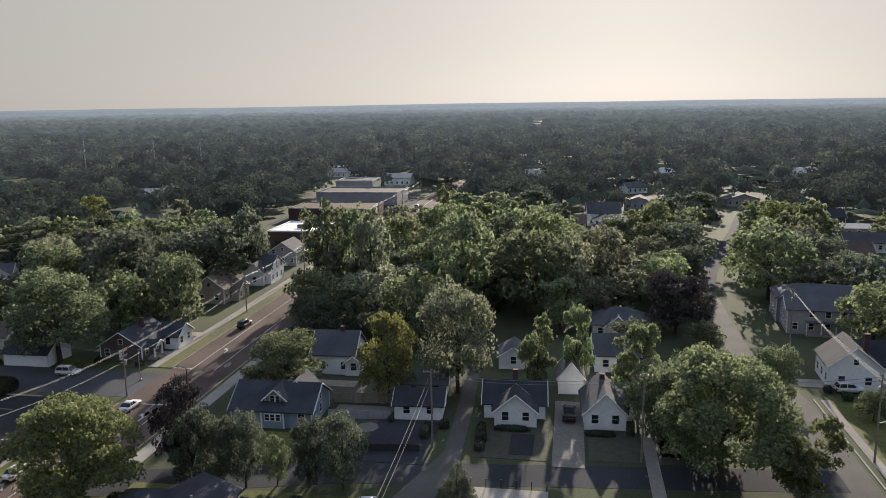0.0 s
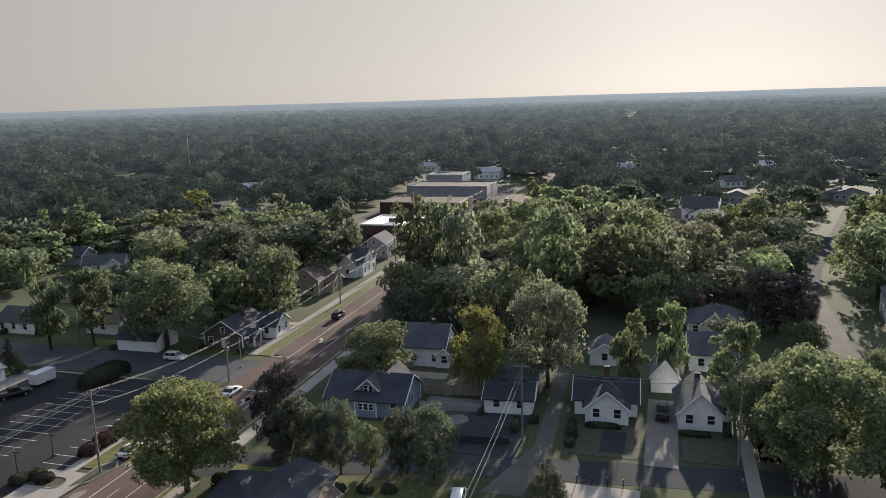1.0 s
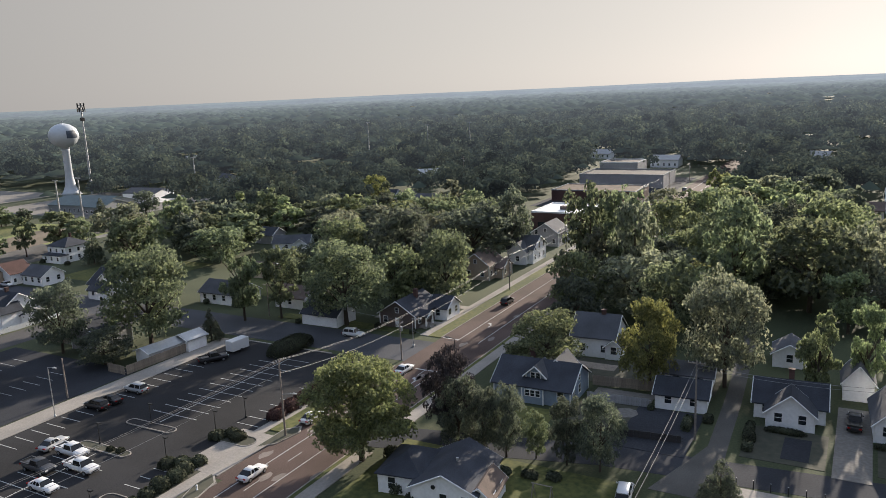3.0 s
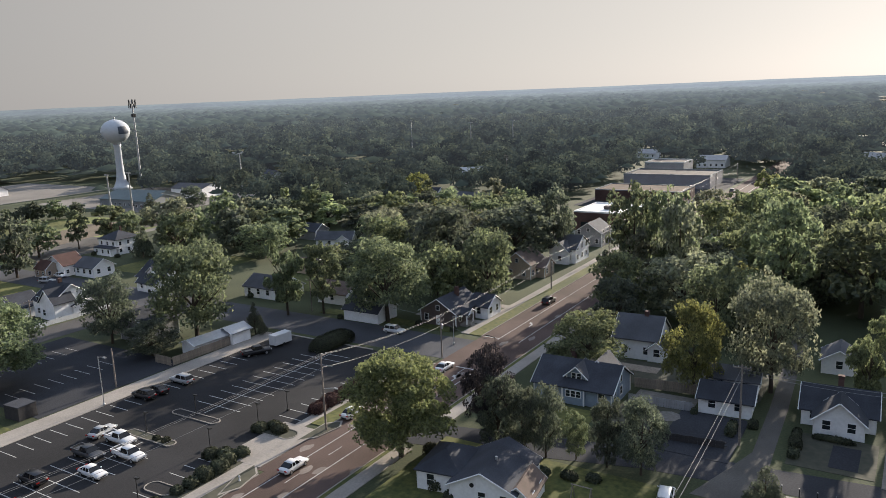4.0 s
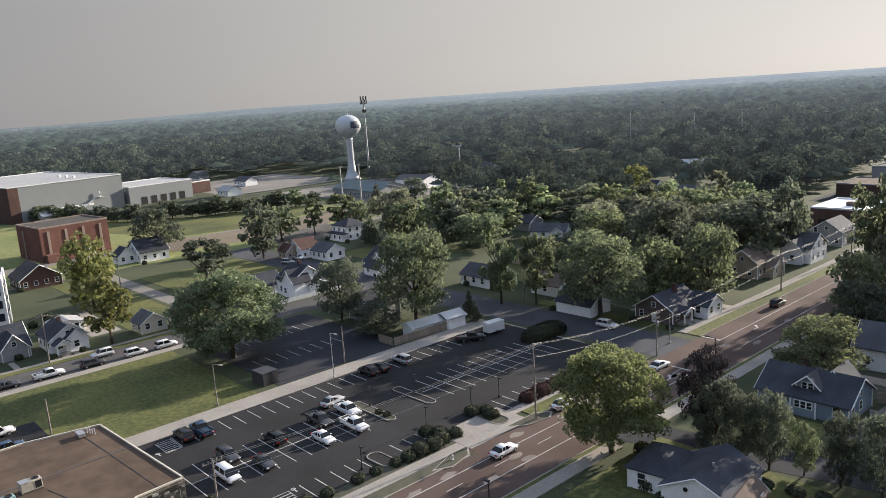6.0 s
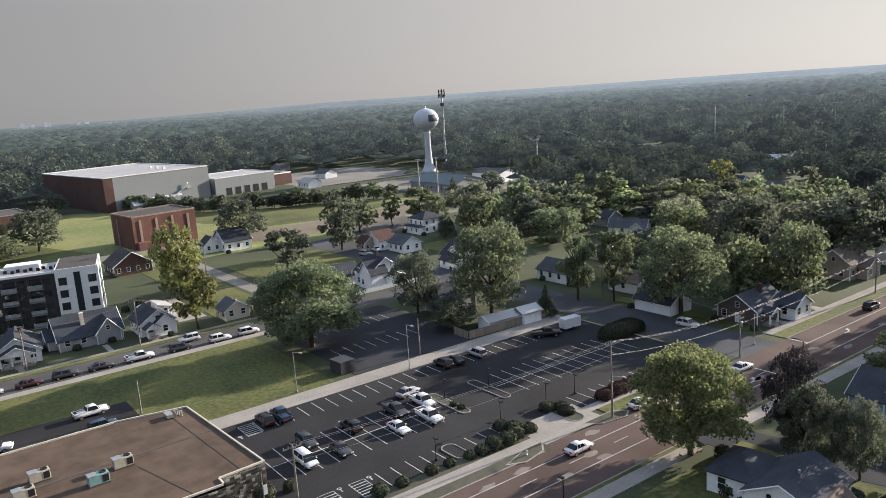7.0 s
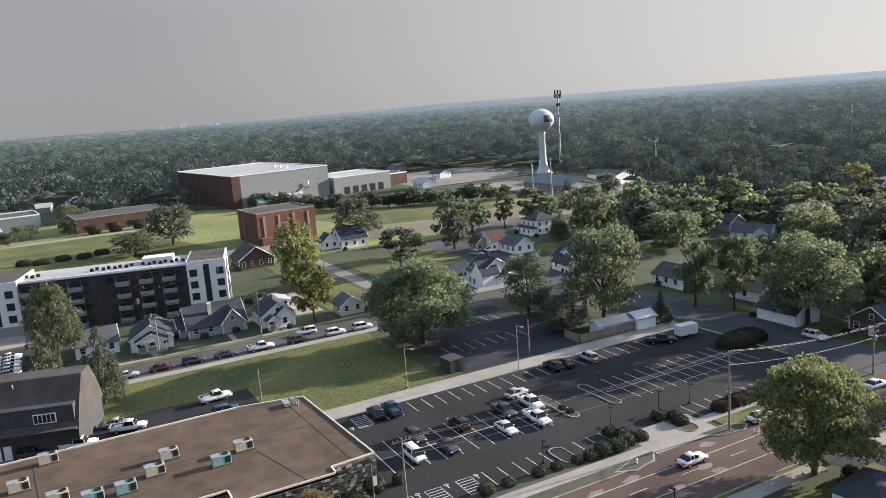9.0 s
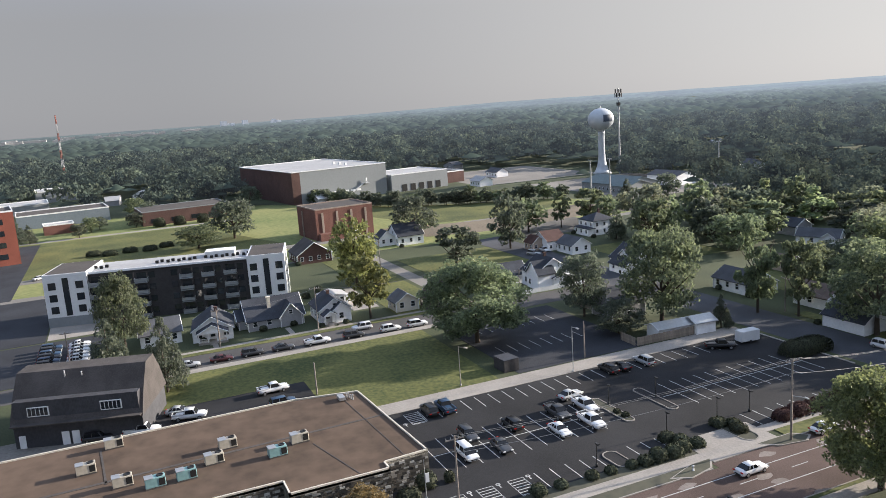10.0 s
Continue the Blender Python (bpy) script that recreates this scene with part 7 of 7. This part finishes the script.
def free(x, y, r):
    for x0, x1, y0, y1 in CLEAR:
        if x0 - r * 0.6 < x < x1 + r * 0.6 and y0 - r * 0.6 < y < y1 + r * 0.6:
            return False
    for fx, fy, fr in SIGHT:
        if math.hypot(x - fx, y - fy) < fr + r * 0.8:
            return False
        d = math.hypot(fx, fy)
        ux, uy = fx / d, fy / d
        along, off = x * ux + y * uy, abs(-x * uy + y * ux)
        if d - max(30, 0.14 * d) < along < d and off < fr * 0.7 + r * 0.4:
            return False
    for tx, ty, tr in TAKEN:
        if math.hypot(x - tx, y - ty) < (tr + r) * 0.66:
            return False
    return True


rnd = random.Random(11)
count = 0
for tries in range(14000):
    a, d = rnd.uniform(-32, 104), math.sqrt(rnd.uniform(135 ** 2, 310 ** 2))
    x, y = -d * math.sin(radians(a)), d * math.cos(radians(a))
    w = rnd.uniform(11, 18)
    if count < 265 and free(x, y, w / 2) and not (-300 < x < -84 and 120 < y < 300 and rnd.random() < 0.8) and not (30 < x < 125 and 205 < y < 320 and rnd.random() < 0.75):
        colour = rnd.choices(("green", "deep", "light", "gold", "grey", "orange"), (6, 2.5, 3, 0.8, 2.5, 0))[0]
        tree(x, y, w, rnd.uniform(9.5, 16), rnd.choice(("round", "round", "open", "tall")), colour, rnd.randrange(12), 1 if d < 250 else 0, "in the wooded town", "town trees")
        TAKEN.append((x, y, w / 2))
        count += 1


def canopy(name, r0, r1, step, wlo, whi, hlo, hhi, detail, material, label, a0=-36, a1=108):
    """A closed canopy of many lumpy crowns, scattered over a ring sector."""
    rng = random.Random(int(r0))
    bmx = bm_new()
    bmesh.ops.create_icosphere(bmx, subdivisions=detail, radius=1)
    proto = np.array([v.co[:] for v in bmx.verts])
    faces = [[v.index for v in f.verts] for f in bmx.faces]
    bmx.free()
    keep = proto[:, 2] > -0.35
    idx = -np.ones(len(proto), int)
    idx[keep] = np.arange(keep.sum())
    faces = np.array([[idx[i] for i in f] for f in faces if all(keep[i] for i in f)])
    proto = proto[keep]
    gen = np.random.default_rng(int(r0) + 5)
    V, F, base = [], [], 0
    d = r0
    while d < r1:
        arc = d * radians(a1 - a0)
        n = int(arc / step)
        for k in range(n):
            a = a0 + (a1 - a0) * (k + rng.uniform(-0.4, 0.4)) / n
            dd = d + rng.uniform(-0.5, 0.5) * step
            x, y = -dd * math.sin(radians(a)), dd * math.cos(radians(a))
            w, h = rng.uniform(wlo, whi), rng.uniform(hlo, hhi)
            if dd < 1000 and not all(math.hypot(x - fx, y - fy) > fr + w * 0.4 for fx, fy, fr in FOOT):
                continue
            if dd < 700 and not free(x, y, w / 2):
                continue
            if abs(x + 61) < 12 and 1080 < y < 1670:
                continue
            lump = 1 + 0.13 * gen.normal(size=(len(proto), 1)).clip(-1.4, 1.4)
            p = proto * lump * np.array((w / 2, w / 2, h * 0.5)) + np.array((x, y, h * 0.52))
            V.append(p)
            F.append(faces + base)
            base += len(p)
        d += step * 0.86
    me = bpy.data.meshes.new(name)
    me.from_pydata(np.concatenate(V).tolist(), [], np.concatenate(F).tolist())
    me.materials.append(material)
    for poly_face in me.polygons:
        poly_face.use_smooth = True
    tagged(new(name, me), label, "woods", kind="stuff")


def leafy_canopy(name, r0, r1, step, wlo, whi, hlo, hhi, sprays, size, colour, label, a0=-36, a1=108):
    rng = random.Random(int(r0) + 1)
    gen = np.random.default_rng(int(r0) + 9)
    V = []
    d = r0
    while d < r1:
        n = int(d * radians(a1 - a0) / step)
        for k in range(n):
            a = a0 + (a1 - a0) * (k + rng.uniform(-0.45, 0.45)) / n
            dd = d + rng.uniform(-0.5, 0.5) * step
            x, y = -dd * math.sin(radians(a)), dd * math.cos(radians(a))
            w, h = rng.uniform(wlo, whi), rng.uniform(hlo, hhi)
            lie = noise.noise((x / 70, y / 70, 2.0))
            if not free(x, y, w / 2) or lie < -0.42:
                continue
            h *= 0.92 + 0.45 * lie
            lobes = [(rng.uniform(-0.25, 0.25) * w, rng.uniform(-0.25, 0.25) * w, rng.uniform(0.5, 0.78) * h, rng.uniform(0.2, 0.3) * w) for q in range(5)] + [(0, 0, 0.55 * h, 0.36 * w)]
            V.append(leaf_cloud(gen, lobes, sprays, size, 0, 0.28) + np.array((x, y, 0)))
        d += step * 0.86
    co = np.concatenate(V)
    me = bpy.data.meshes.new(name)
    me.from_pydata(co.tolist(), [], np.arange(len(co)).reshape(-1, 4).tolist())
    me.materials.append(LEAVES[colour])
    tagged(new(name, me), label, "woods", kind="stuff")


# all these woods glow with painted haze, from the town woods outwards
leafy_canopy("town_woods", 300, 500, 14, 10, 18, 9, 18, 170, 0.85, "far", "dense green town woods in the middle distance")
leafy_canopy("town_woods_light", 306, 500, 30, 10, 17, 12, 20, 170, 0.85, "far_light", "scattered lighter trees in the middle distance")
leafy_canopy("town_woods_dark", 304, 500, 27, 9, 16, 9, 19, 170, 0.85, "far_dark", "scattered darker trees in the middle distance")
# haze painted as emission on inner crowns, far canopies and the ridge
FAR = hazed_mat("far_woods", (0.04, 0.054, 0.04))
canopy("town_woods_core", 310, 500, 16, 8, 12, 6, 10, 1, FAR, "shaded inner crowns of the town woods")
leafy_canopy("backdrop_woods", 490, 1150, 20, 13, 24, 9, 20, 95, 1.4, "far", "distant green woods with light haze painted in")
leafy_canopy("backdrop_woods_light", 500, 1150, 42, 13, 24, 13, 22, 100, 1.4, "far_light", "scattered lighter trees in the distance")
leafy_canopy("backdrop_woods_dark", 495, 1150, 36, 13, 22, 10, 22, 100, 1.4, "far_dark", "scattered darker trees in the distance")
canopy("backdrop_woods_near", 490, 1500, 17, 12, 22, 5, 13, 1, FAR, "distant woods with light haze painted in")
canopy("backdrop_woods_middle", 1140, 2500, 24, 18, 42, 7, 22, 1, FAR, "distant woods with pale haze painted in")
canopy("backdrop_woods_far", 2480, 4700, 55, 50, 110, 6, 22, 1, FAR, "far woods fading into painted haze")
# far ridge along the horizon
bm = bm_new()
prev = None
for k in range(161):
    a = -38 + 148 * k / 160
    low = 1 - 0.45 * max(0.0, min(1.0, (a - 62) / 12))
    z = (42 + 4 * noise.noise((k * 0.07, 0, 0)) + 1.5 * noise.noise((k * 0.4, 3, 0))) * low
    x, y = -math.sin(radians(a)), math.cos(radians(a))
    row = [bm.verts.new((x * r, y * r, q)) for r, q in ((4600, -5), (4700, z * 0.75), (4850, z))]
    if prev:
        for i in range(2):
            bm.faces.new((prev[i], row[i], row[i + 1], prev[i + 1]))
    prev = row
tagged(new("backdrop_ridge", mesh_of("backdrop_ridge", bm, FAR)), "low wooded ridge on the horizon with painted haze", "backdrop", kind="structure")

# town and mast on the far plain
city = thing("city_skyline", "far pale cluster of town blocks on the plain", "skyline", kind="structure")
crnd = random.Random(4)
# pale block colour plus haze painted in as emission; no lamps
CITY = hazed_mat("far_block", (0.3, 0.3, 0.31))
for k in range(16):
    a = crnd.uniform(77.5, 82.5) if k < 9 else crnd.uniform(66, 78)
    hgt = crnd.uniform(28, 46) if k < 9 else crnd.uniform(14, 22)
    x, y = -4300 * math.sin(radians(a)), 4300 * math.cos(radians(a))
    bm = bm_new()
    wdt = crnd.uniform(10, 22)
    box(bm, x - wdt, x + wdt, y - wdt * 0.7, y + wdt * 0.7, 0, hgt)
    part("block", bm, CITY, city)
for k in range(34):
    a = crnd.uniform(84, 97)
    r = crnd.uniform(2900, 3300)
    x, y = -r * math.sin(radians(a)), r * math.cos(radians(a))
    bm = bm_new()
    wdt = crnd.uniform(10, 28)
    box(bm, x - 12, x + 12, y - wdt, y + wdt, 0, crnd.uniform(20, 27))
    part("block", bm, ROOF_WHITE, city)
rm = thing("radio_mast", "slender red and white lattice radio mast above the trees", "mast", pose(-820 * math.sin(radians(92.95)), 820 * math.cos(radians(92.95)), 0))
for k in range(8):
    bm = bm_new()
    z0, z1 = 8.2 * k, 8.2 * (k + 1)
    w0, w1 = 1.5 - 0.13 * k, 1.5 - 0.13 * (k + 1)
    for i in range(3):
        a0, a1 = 2.094 * i, 2.094 * (i + 1)
        p0, p1 = Vector((w0 * math.cos(a0), w0 * math.sin(a0), z0)), Vector((w1 * math.cos(a0), w1 * math.sin(a0), z1))
        tube(bm, p0, p1, 0.2, n=4)
        tube(bm, p0, (w1 * math.cos(a1), w1 * math.sin(a1), z1), 0.12, n=4)
    # red and grey sections also glow with painted haze
    part("section", bm, hazed_mat("mast_red", (0.3, 0.13, 0.11)) if k % 2 else hazed_mat("mast_grey", (0.5, 0.5, 0.5)), rm)
